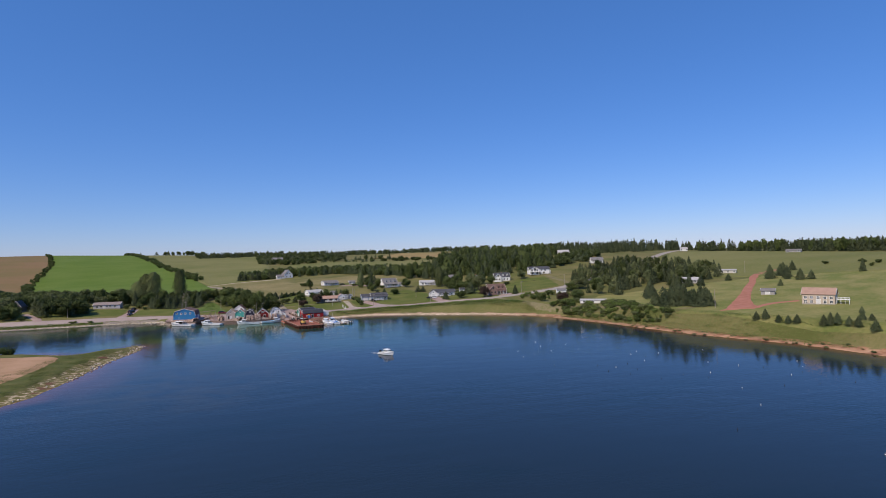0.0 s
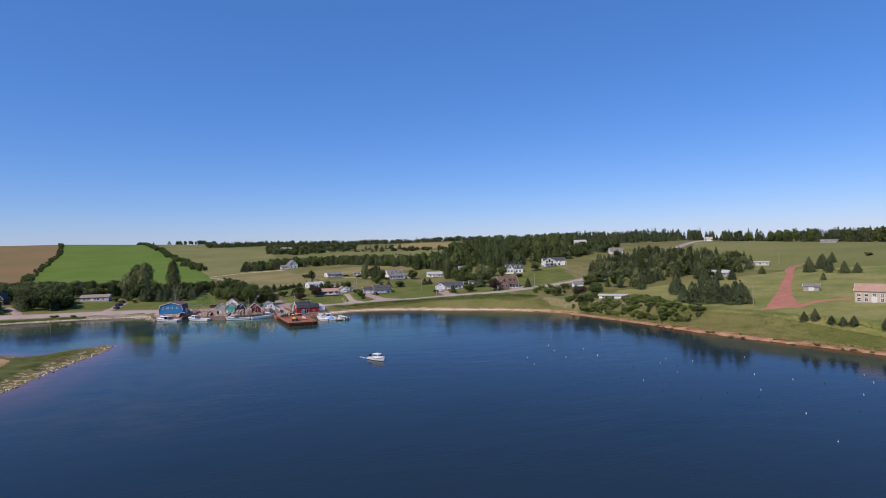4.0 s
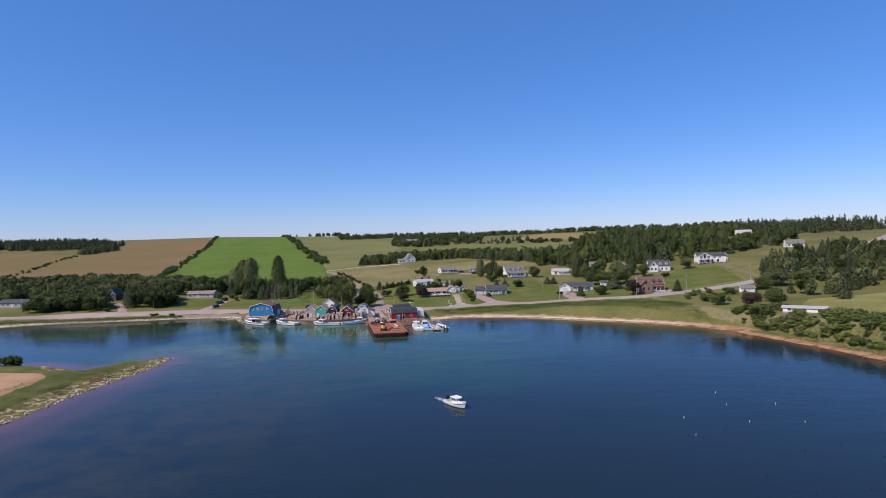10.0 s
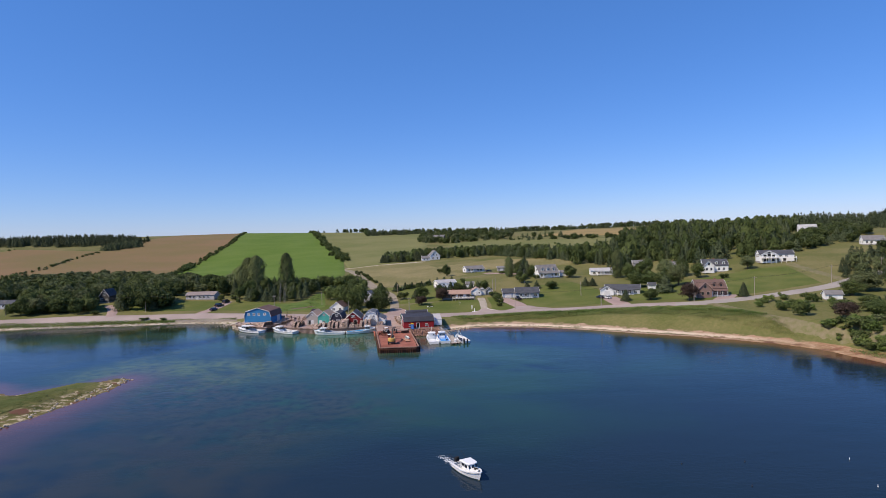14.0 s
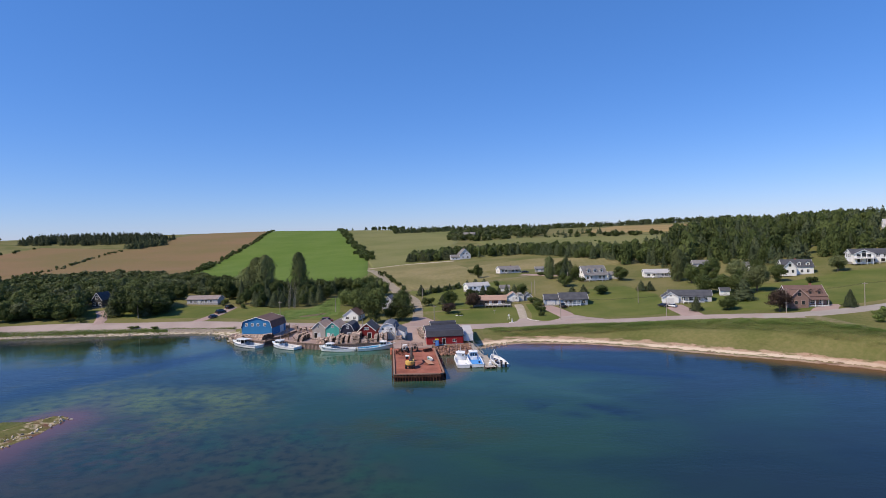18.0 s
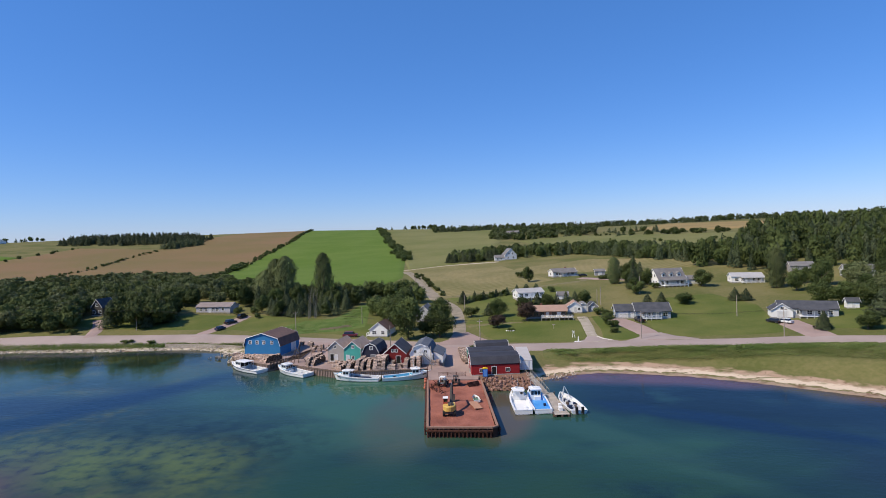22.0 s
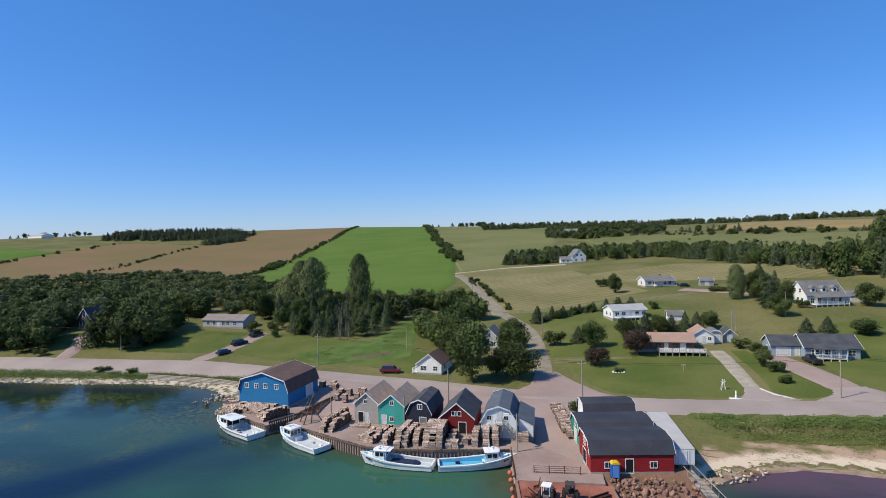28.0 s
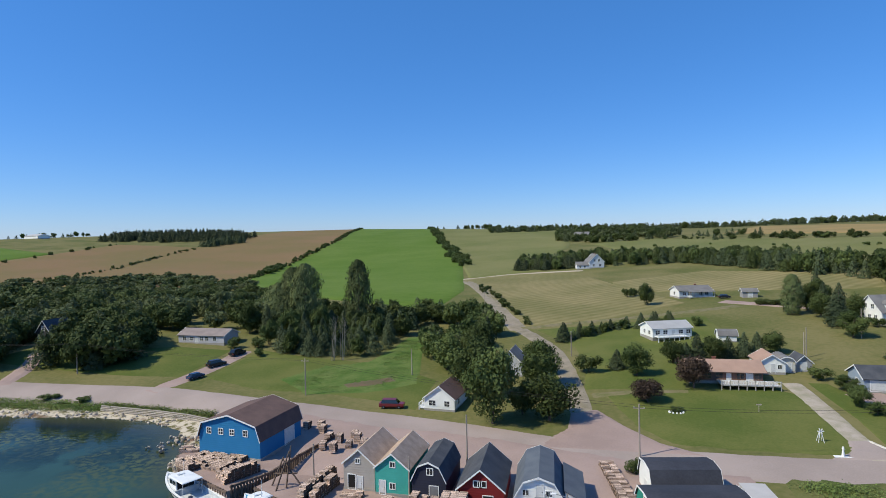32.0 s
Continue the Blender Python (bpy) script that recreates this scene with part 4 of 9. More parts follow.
# three round-roofed barns by the pier
building("net_barn", "red gambrel-roofed net barn with white windows", pose(11.2, 45.1, Q - 0.1, 0, 0, 9), 12.5, 8.6, 2.9, 1.95,
                 boards("barn_red", (0.30, 0.018, 0.020), other=(0.24, 0.016, 0.018)), mat("black_felt_roof", (0.032, 0.034, 0.044), 0.75, other=(0.05, 0.052, 0.065), scale=0.25, amount=1.0), "gambrel",
                 [("f", -3.6, 0.9, 0.95, 0.85, "w"), ("f", -0.4, 0.1, 1.1, 2.1, "o"), ("f", 3.2, 0.9, 0.95, 0.85, "w"), ("l", 0.0, 0.0, 2.4, 2.3, "o"), ("l", 0.0, 3.1, 1.5, 0.95, "w")],
                 over=0.2, category="barn", group="net barns", brk=(0.72, 0.84))
building("net_barn", "green gambrel-roofed barn behind the red one", pose(10.0, 54.8, Q - 0.1, 0, 0, 9), 12.4, 8.0, 2.6, 1.75,
         boards("barn_green", (0.03, 0.24, 0.18)), MATS["black_felt_roof"], "gambrel", [("l", 0.0, 0.0, 2.4, 2.3, "g"), ("l", 0, 2.9, 1.3, 0.9, "w")], over=0.2, category="barn", group="net barns", brk=(0.72, 0.84))
building("net_barn", "low black gambrel-roofed barn with white end", pose(9.9, 64.6, Q, 0, 0, 9), 9.4, 6.4, 2.3, 2.2,
         WHITE, MATS["black_felt_roof"], "gambrel", [("l", 0.0, 0.0, 1.2, 2.0, "d")], over=0.2, category="barn", group="net barns", brk=(0.72, 0.84))

# houses of the village
_cabin = building("cottage", "small white cottage with brown roof", at(-31.6, 101.0, -97), 9.5, 6.8, 2.5, 2.6, WHITE, BROWN_ROOF, "gable",
                  [("r", -1.6, 0.9, 1.5, 1.1, "w"), ("r", 1.7, 0.9, 1.1, 1.1, "w"), ("f", 0, 0.9, 1.2, 1.1, "w"), ("b", -2, 0.9, 1.2, 1.1, "w")])
building("house", "dark shingled house with steep gable among trees", at(-172.4, 138, -92), 8.5, 5.6, 3.6, 3.8, boards("dark_shingle_wall", (0.075, 0.07, 0.065)), SLATE, "gable",
         [("r", 0, 4.2, 1.2, 1.4, "w"), ("r", -1.5, 0.9, 1.2, 1.4, "w"), ("r", 1.5, 0.9, 1.2, 1.4, "w")])
building("house", "small grey house hidden among the lane trees", at(-19, 126, -95), 8, 6, 3.2, 3.0, boards("pale_grey_wall", (0.50, 0.51, 0.52)), GREY_ROOF, "gable", [("r", 0, 3.6, 1.0, 1.1, "w"), ("r", -1.4, 0.9, 1.0, 1.2, "w"), ("r", 1.4, 0.9, 1.0, 1.2, "w")])
building("house", "low lilac-grey bungalow with dusty roof under the trees", at(-121.5, 147.5, -2), 17, 8, 2.5, 1.7, boards("lilac_grey_siding", (0.47, 0.465, 0.50)), mat("dusty_brown_shingle", (0.27, 0.225, 0.21), 0.9, other=(0.21, 0.175, 0.165), scale=0.5, amount=0.9), "gable",
         row("f", (-6.2, -3.6, 0.2, 2.2, 5.0), 0.9, 1.3, 1.2) + [("f", -1.6, 0.1, 1.0, 2.0, "d"), ("l", 0, 0.9, 1.2, 1.2, "w")])
building("house", "pale grey-blue bungalow by the shore woods", at(-228, 133, -3), 20, 8, 2.6, 1.9, boards("grey_blue_siding", (0.40, 0.43, 0.49)), SLATE, "gable", row("f", (-7, -4, 1, 4, 7), 0.9, 1.4, 1.2) + [("f", -1.5, 0.1, 1.0, 2.0, "d")])
building("farmhouse", "pale steep-roofed farmhouse at the wood's edge", at(15, 378, -75), 11, 10, 4.0, 5.2, boards("pale_blue_siding", (0.70, 0.71, 0.72)), GREY_ROOF, "gable",
         [("r", -2.2, 0.9, 1.3, 1.5, "w"), ("r", 2.2, 0.9, 1.3, 1.5, "w"), ("r", -1.5, 4.3, 1.2, 1.4, "w"), ("r", 1.5, 4.3, 1.2, 1.4, "w"), ("f", 0, 0.1, 1.0, 2.0, "d")], chimney=(0, 0.4))
building("house", "grey farmhouse wing beside the pale farmhouse", at(7, 374, 10), 8, 6, 2.4, 2.2, boards("pale_blue_siding", (0.56, 0.58, 0.60)), GREY_ROOF, "gable", row("f", (-2, 1), 0.9, 1.1, 1.1))
_ranch = building("house", "brown ranch house with white gable and grey roof", at(46.0, 231, 17), 14.2, 8, 2.6, 1.8, boards("white_gable_siding", (0.76, 0.75, 0.72)), GREY_ROOF, "gable",
         row("f", (-5.0, -2.8, 2.0, 4.6), 0.9, 1.4, 1.2) + [("f", -0.5, 0.1, 1.0, 2.0, "d"), ("l", 0, 0.9, 1.2, 1.2, "w")], chimney=(2, 0.5))
building("shed", "small grey garden shed by the lane", at(66, 224, 0), 5.4, 4, 2.2, 1.2, boards("grey_boards", (0.32, 0.31, 0.30)), GREY_ROOF, "gable", [("f", 0, 0.1, 1.6, 1.8, "d")], category="shed")
_deck = building("house", "white bungalow with pale metal roof and raised deck", at(24.0, 159.5, 19), 12.2, 8, 3.0, 1.6, WHITE, PALE_ROOF, "gable",
         row("f", (-4.6, -2.2, 2.6, 5.0), 1.3, 1.3, 1.2) + [("f", 0.3, 0.6, 1.0, 2.0, "d"), ("l", -1, 1.2, 1.1, 1.1, "w"), ("l", 2, 1.2, 1.1, 1.1, "w")], base=0.5)
building("shed", "small white shed with grey gambrel roof", at(39, 152, 0), 4.6, 3.6, 1.8, 1.4, WHITE, GREY_ROOF, "gambrel", [("f", 0, 0.1, 1.2, 1.7, "d")], category="shed")
_tan = building("house", "brown brick bungalow with tan roof and long porch", at(29.4, 119.5, 0), 15.2, 8, 2.5, 1.7, mat("brown_brick", (0.20, 0.115, 0.085), 0.9, scale=2), TAN_ROOF, "gable",
                row("f", (-6.2, -3.8, -1.4, 3.0, 6.6), 0.8, 1.4, 1.2) + [("f", 0.6, 0.1, 1.1, 2.0, "d"), ("f", 4.9, 0.1, 1.5, 2.0, "d"), ("l", 0, 0.9, 1.2, 1.2, "w")], chimney=(-1.5, 0.2), over=0.7, trim=mat("brown_trim", (0.16, 0.10, 0.07), 0.7))
building("garage", "white gabled garage with tan roof", at(41.2, 126.0, -92), 7.5, 5.6, 2.4, 1.8, WHITE, TAN_ROOF, "gable", [("r", 0.2, 0.1, 1.0, 2.0, "d"), ("r", 1.6, 1.0, 0.8, 0.9, "w")], category="garage")
building("shed", "pale round-roofed garden shed", at(44.6, 126.3, -90), 5.5, 3.6, 1.8, 1.6, boards("cream_boards", (0.58, 0.56, 0.50)), GREY_ROOF, "arch", [("r", 0, 0.1, 1.8, 1.9, "d")], category="shed")
building("shed", "grey shed with steep slate roof", at(48.4, 126.6, -88), 4.5, 3.6, 1.9, 1.7, boards("grey_boards", (0.32, 0.31, 0.30)), SLATE, "gable", [("r", 0, 0.1, 1.2, 1.8, "d")], category="shed")
_grey = building("house", "blue-grey bungalow with dark roof and garage wing", at(67.6, 112.3, -2), 12.0, 9.5, 2.7, 2.5, boards("blue_grey_siding", (0.29, 0.35, 0.42)), SLATE, "gable",
                 row("f", (-3.8, -1.0, 4.2), 0.8, 1.5, 1.3) + [("f", 1.4, 0.1, 1.0, 2.0, "d"), ("l", 0, 0.9, 1.2, 1.2, "w")], over=0.5)
building("garage", "garage wing with two doors and white gable", at(58.4, 114.6, -2), 7.0, 7.6, 2.6, 2.0, MATS["blue_grey_siding"], SLATE, "gable",
         [("f", -0.8, 0.1, 3.2, 2.1, "g"), ("f", 2.4, 0.1, 1.0, 2.0, "d"), ("l", 0.5, 0.9, 1.2, 1.1, "w")], category="garage", over=0.4)
_big = building("house", "large white house with three dormers and columned porch", at(88.6, 169.6, 15), 13.4, 9.5, 3.2, 4.6, WHITE, GREY_ROOF, "gable",
                row("f", (-4.8, -2.4, 2.4, 4.8), 0.8, 1.2, 1.5) + [("f", 0, 0.1, 1.1, 2.1, "d")] + row("l", (-2.4, 0.2, 2.4), 0.9, 1.0, 1.4) + row("l", (-1.3, 1.3), 4.1, 1.0, 1.3), over=0.4)
building("garage", "small white garage beside the large house", at(102, 175, 0), 6, 5, 2.3, 1.5, WHITE, GREY_ROOF, "gable", [("f", 0, 0.1, 2.6, 2.0, "g")], category="garage")
_mead = building("house", "white bungalow with pale roof on the meadow", at(126, 177, -6), 13.5, 8, 2.7, 1.6, WHITE, PALE_ROOF, "gable", row("f", (-4.6, -2, 3, 5), 0.8, 1.4, 1.2) + [("f", 0.6, 0.1, 1.0, 2.0, "d"), ("l", 0, 0.9, 1.2, 1.2, "w")])
# white siding greyed: the porch shade on its front is in the colour
_dbl = building("house", "white house with grey roof and double gable", at(115.2, 98.6, -18), 17, 8.5, 2.6, 2.1, boards("shaded_white_siding", (0.50, 0.51, 0.52)), SLATE, "gable",
         row("f", (-2.5, 0.5, 3.5, 6.2), 0.8, 1.4, 1.2) + [("f", -4.4, 0.1, 1.0, 2.0, "d")])
building("garage", "white gabled garage beside the parked cars", at(107.3, 99.4, -104), 7, 6.4, 2.6, 2.2, WHITE, SLATE, "gable", [("r", 0, 0.1, 2.8, 2.1, "g"), ("r", 0, 3.0, 0.9, 0.7, "w")], category="garage")
_brick = building("house", "two-storey red-brown brick house with dormers", at(145.2, 67.8, -8), 13, 9.5, 3.6, 3.6, mat("red_brown_brick", (0.25, 0.165, 0.135), 0.9, other=(0.19, 0.12, 0.10), scale=2), mat("rose_shingle", (0.155, 0.098, 0.082), 0.9, scale=0.6), "gable",
                  row("f", (-4.6, -1.6, 1.6, 4.6), 0.9, 1.2, 1.5) + row("l", (-1.8, 1.8), 0.9, 1.1, 1.4) + [("l", 0, 4.2, 1.1, 1.3, "w"), ("f", 0, 0.1, 1.0, 2.1, "d")], chimney=(3, 0.3))
_two = building("house", "white two-storey house with slate roof", at(181.4, 137.6, -11), 13.4, 9, 3.6, 3.4, WHITE, SLATE, "gable",
         row("f", (-4.2, -1.5, 1.5, 4.2), 0.9, 1.1, 1.4) + row("l", (-2, 0.2, 2.2), 0.9, 1.0, 1.4) + row("l", (-1.2, 1.2), 4.0, 1.0, 1.2), chimney=(0, 0.2))
_wide = building("house", "wide white house with dark roof and balcony", at(218, 139, -15), 18, 9, 4.2, 2.2, WHITE, SLATE, "gable",
         row("f", (-6, -3.5, -1, 2, 5), 2.6, 1.5, 1.2) + row("l", (-2.5, 0, 2.5), 2.6, 1.4, 1.6) + row("f", (-5, 0, 4), 0.3, 1.6, 1.6, "o"))
building("house", "white house with pale roof on the wooded hill", at(305, 244, -25), 12, 9, 3.0, 3.6, WHITE, PALE_ROOF, "gable", row("f", (-4, -1.4, 1.4, 4), 0.9, 1.2, 1.3) + row("l", (-2, 2), 0.9, 1.2, 1.3))
building("house", "grey-roofed white house at the hill's edge", at(294, 163, -20), 11.5, 8, 2.6, 2.8, WHITE, GREY_ROOF, "gable", row("f", (-4, -1.6, 1.6, 4), 0.8, 1.2, 1.3) + row("l", (-2, 2), 0.8, 1.1, 1.3))
building("house", "white bungalow half hidden by trees", at(168, 162, -12), 13, 8, 3.0, 2.0, WHITE, GREY_ROOF, "gable", row("f", (-4, -1, 3), 0.9, 1.3, 1.2), chimney=(-1, 0.3))
building("house", "low grey house behind the trees", at(157, 191, -10), 10, 7, 2.6, 1.8, MATS["grey_boards"], GREY_ROOF, "gable", row("f", (-2, 2), 0.9, 1.2, 1.2))
building("shed", "small white shed under a tree", at(132, 103, -10), 3.6, 3, 2.2, 1.2, WHITE, SLATE, "gable", [("f", 0, 0.1, 1.0, 1.9, "d")], category="shed")
building("shed", "small white cabin above the shore bushes", at(181, 36, -15), 6, 4.5, 2.2, 1.4, WHITE, GREY_ROOF, "gable", [("f", 0.5, 0.1, 1.0, 1.9, "d"), ("f", -1.6, 0.8, 1.0, 0.9, "w")], category="shed")
building("boat_store", "long white shed among bushes by the shore", at(169, -22, -38), 14.5, 5, 1.7, 0.7, WHITE, PALE_ROOF, "gable", row("f", (-5, 0, 5), 0.7, 1.2, 0.8), category="shed")
building("house", "weathered low house among the spruces", at(267, 7, -60), 12, 7, 2.4, 1.6, MATS["grey_boards"], PALE_ROOF, "gable", row("f", (-4, 0, 4), 0.9, 1.3, 1.2))
building("trailer_home", "pale trailer home beside the red road", at(326, 33, -50), 11, 4, 2.6, 0.6, MATS["cream_boards"], PALE_ROOF, "gable", row("f", (-4, 0, 4), 0.9, 1.2, 1.1), category="trailer")
_tanh = building("house", "long tan two-storey house with rose roof on the slope", at(225, -121.5, -60), 12.8, 8, 4.5, 2.7, boards("tan_siding", (0.50, 0.42, 0.33)), TAN_ROOF, "gable",
                 row("f", (-5, -2.6, 0, 2.6, 5), 2.5, 1.1, 1.0) + row("f", (-5, -2.6, 2.6, 5), 0.5, 1.1, 1.2) + [("f", 0, 0.1, 1.6, 2.1, "d")])
building("shed", "small grey shed on the meadow", at(237.5, -82.5, -55), 6.4, 4.4, 2.2, 1.2, MATS["grey_boards"], GREY_ROOF, "gable", [("f", 0, 0.1, 2.0, 1.9, "d")], category="shed")
building("barn", "long white barn roof on the far ridge", at(-880, 790, -25), 62, 18, 4, 3.5, WHITE, PALE_ROOF, "gable", category="barn")
building("house", "dark farmhouse near the skyline", at(20, 772, -20), 20, 11, 4, 4.5, MATS["dark_shingle_wall"], GREY_ROOF, "gable", row("f", (-7, -2.6, 2.6, 7), 0.9, 1.6, 1.6))
building("house", "white house on the hilltop road", at(470, 245, -30), 7.5, 6, 2.6, 2.2, WHITE, PALE_ROOF, "gable", row("f", (-3, 3), 1, 1.3, 1.6))
building("house", "low white house on the plateau", at(484, 109, -60), 13, 6, 2.0, 1.3, MATS["grey_boards"], GREY_ROOF, "gable", row("f", (-4.6, 0, 4.6), 1, 1.5, 1.3))


# porches, dormers and decks that belong to the houses above
def dormers(house, us, y, z, wall, roof):
    for u in us:
        bm = bmesh.new()
        loft(bm, [[(u - 0.8, yy, z), (u - 0.8, yy, z + 1.3), (u, yy, z + 2.0), (u + 0.8, yy, z + 1.3), (u + 0.8, yy, z)] for yy in (y, y + 2.4)])
        d = part("dormer", bm, wall, house)
        bm = bmesh.new()
        loft(bm, [[(u - 1.05, yy, z + 1.12), (u, yy, z + 2.03), (u + 1.05, yy, z + 1.12), (u + 1.05, yy, z + 1.25), (u, yy, z + 2.18), (u - 1.05, yy, z + 1.25)] for yy in (y - 0.2, y + 2.6)])
        part("dormer_roof", bm, roof, d)
        part("pane", boxes((u - 0.4, y - 0.03, z + 0.25, u + 0.4, y - 0.005, z + 1.15)), GLASS, d)


def wing(house, u, w, y0, depth, wall_h, rise, wall, roof, windows=(), trim=TRIM):
    """A gabled wing that stands out from the front of a house, its ridge running front to back."""
    bm = bmesh.new()
    loft(bm, [[(u - w / 2, y, -0.6), (u - w / 2, y, wall_h), (u, y, wall_h + rise), (u + w / 2, y, wall_h), (u + w / 2, y, -0.6)] for y in (y0 - depth, y0 + 3.0)])
    body = part("wing", bm, wall, house)
    e = 0.35
    k = e * rise / (w / 2)
    bm = bmesh.new()
    loft(bm, [[(u - w / 2 - e, y, wall_h - k + 0.03), (u, y, wall_h + rise + 0.03), (u + w / 2 + e, y, wall_h - k + 0.03), (u + w / 2 + e, y, wall_h - k + 0.18), (u, y, wall_h + rise + 0.19), (u - w / 2 - e, y, wall_h - k + 0.18)] for y in (y0 - depth - 0.4, y0 + 3.4)])
    part("wing_roof", bm, roof, body)
    bm = bmesh.new()
    y1, y2 = y0 - depth - 0.46, y0 - depth - 0.41
    loft(bm, [[(u + f * (w / 2 + e), y1, h - 0.08), (u + f * (w / 2 + e), y2, h - 0.08), (u + f * (w / 2 + e), y2, h + 0.2), (u + f * (w / 2 + e), y1, h + 0.2)] for f, h in ((-1, wall_h - k), (0, wall_h + rise), (1, wall_h - k))])
    part("barge_board", bm, trim, body)
    for x, z, ww, hh in windows:
        g = part("window", boxes((x - ww / 2 - 0.1, y0 - depth - 0.05, z - 0.1, x + ww / 2 + 0.1, y0 - depth + 0.02, z + hh + 0.1)), trim, body)
        part("pane", boxes((x - ww / 2, y0 - depth - 0.08, z, x + ww / 2, y0 - depth - 0.04, z + hh)), GLASS, g)


DECK_WOOD = mat("weathered_deck", (0.46, 0.43, 0.39), 0.9, other=(0.36, 0.33, 0.29), scale=1.0, amount=0.9)


def porch(house, x0, x1, y, depth, deck_z, roof_z, roof, n, rail=True, wood=TRIM):
    """A deck on posts along the front with rail and, if roof is given, a lean-to roof."""
    part("deck", boxes((x0, y - depth, deck_z - 0.18, x1, y, deck_z)), wood, house)
    for i in range(n):
        x = x0 + (x1 - x0) * i / (n - 1)
        top = roof_z if roof else deck_z + 1.0
        part("post", boxes((x - 0.08, y - depth, -0.8, x + 0.08, y - depth + 0.16, top)), wood, house)
    if rail:
        bm = boxes((x0, y - depth, deck_z + 0.85, x1, y - depth + 0.1, deck_z + 0.97), (x0, y - depth + 0.02, deck_z + 0.1, x1, y - depth + 0.07, deck_z + 0.2))
        k = int((x1 - x0) / 0.5)
        for i in range(k):
            x = x0 + (x1 - x0) * (i + 0.5) / k
            box(bm, x - 0.03, y - depth + 0.02, deck_z + 0.15, x + 0.03, y - depth + 0.06, deck_z + 0.88)
        part("railing", bm, TRIM, house, "white picket deck railing")
    if roof:
        bm = bmesh.new()
        loft(bm, [[(x, y - depth - 0.3, roof_z), (x, y + 0.1, roof_z + 0.8), (x, y + 0.1, roof_z + 0.95), (x, y - depth - 0.3, roof_z + 0.13)] for x in (x0 - 0.2, x1 + 0.2)])
        part("porch_roof", bm, roof, house)


dormers(_big, (-3.8, 0, 3.8), -3.9, 4.3, WHITE, GREY_ROOF)
porch(_big, -5.0, 6.6, -4.75, 2.2, 0.4, 2.7, GREY_ROOF, 7)
dormers(_two, (0.6, 4.4), -3.7, 4.3, WHITE, SLATE)
wing(_two, -4.2, 5.6, -4.5, 1.8, 3.6, 2.8, WHITE, SLATE, ((-5.4, 0.9, 1.0, 1.4), (-3.0, 0.9, 1.0, 1.4), (-4.2, 3.9, 1.1, 1.3)))
wing(_wide, -4.6, 8.2, -4.5, 2.2, 4.2, 2.0, WHITE, SLATE, ((-6.8, 2.5, 1.6, 1.6), (-4.6, 2.5, 1.8, 2.2), (-2.4, 2.5, 1.6, 1.6), (-4.6, 4.8, 1.4, 0.8), (-6.4, 0.2, 2.0, 1.7), (-2.8, 0.2, 2.0, 1.7)))
wing(_brick, -3.4, 6.0, -4.75, 2.2, 3.6, 2.9, MATS["red_brown_brick"], MATS["rose_shingle"], ((-4.6, 0.9, 1.1, 1.4), (-2.2, 0.9, 1.1, 1.4), (-3.4, 3.9, 1.1, 1.3)), mat("rosy_trim", (0.50, 0.36, 0.31), 0.7))
porch(_wide, -9.0, 9.0, -6.7, 1.8, 2.2, 4.5, None, 8)
porch(_brick, -0.2, 6.4, -4.75, 1.8, 0.3, 2.5, MATS["rose_shingle"], 4, False)
dormers(_brick, (1.4, 4.4), -3.9, 4.2, MATS["red_brown_brick"], MATS["rose_shingle"])
porch(_tan, -2.0, 9.8, -4.0, 4.6, 0.5, 2.6, None, 8, wood=DECK_WOOD)
porch(_mead, -3.0, 6.6, -4.0, 2.4, 0.3, 2.3, PALE_ROOF, 6)
porch(_dbl, -2.5, 5.5, -4.25, 1.8, 0.3, 2.2, SLATE, 5, False)
porch(_ranch, -3.6, 6.9, -4.0, 2.0, 0.3, 2.2, GREY_ROOF, 6, False)
porch(_deck, -5.6, 4.0, -4.0, 2.6, 0.9, 2.6, None, 7)
porch(_grey, -4.5, 2.6, -4.75, 1.6, 0.3, 2.45, SLATE, 5)
porch(_cabin, 0.5, 4.5, -3.4, 1.4, 0.25, 2.2, None, 3)
for _o, _x0, _x1, _y in ((_tanh, 6.8, 11.5, 1.5),):
    porch(_o, _x0, _x1, _y, 4.0, 2.3, 4.5, None, 4)


# ---- quay, pier and floats ----
TIMBER = mat("weathered_timber", (0.16, 0.115, 0.085), 0.95, other=(0.10, 0.07, 0.055), scale=1.2, amount=0.9, bump=0.03, bump_scale=8, per_object=0.2)
GREY_TIMBER = mat("silver_timber", (0.43, 0.38, 0.32), 0.95, other=(0.33, 0.285, 0.24), scale=1.2, amount=0.9, bump=0.02, bump_scale=8, per_object=0.15)
RUST = mat("rusty_steel", (0.115, 0.045, 0.028), 0.85, 0.3, other=(0.065, 0.03, 0.022), scale=1.0, amount=1.0, bump=0.02, bump_scale=6, per_object=0.2)
RED_FILL = mat("red_sandstone_fill", (0.35, 0.138, 0.098), 0.95, other=(0.21, 0.078, 0.056), scale=0.22, amount=1.0, bump=0.12, bump_scale=2.2, spec=0.1)
QUAY_TOP = mat("packed_quay_gravel", (0.350, 0.258, 0.224), 0.95, other=(0.266, 0.194, 0.167), scale=0.22, amount=0.9, bump=0.02, bump_scale=9, spec=0.1)


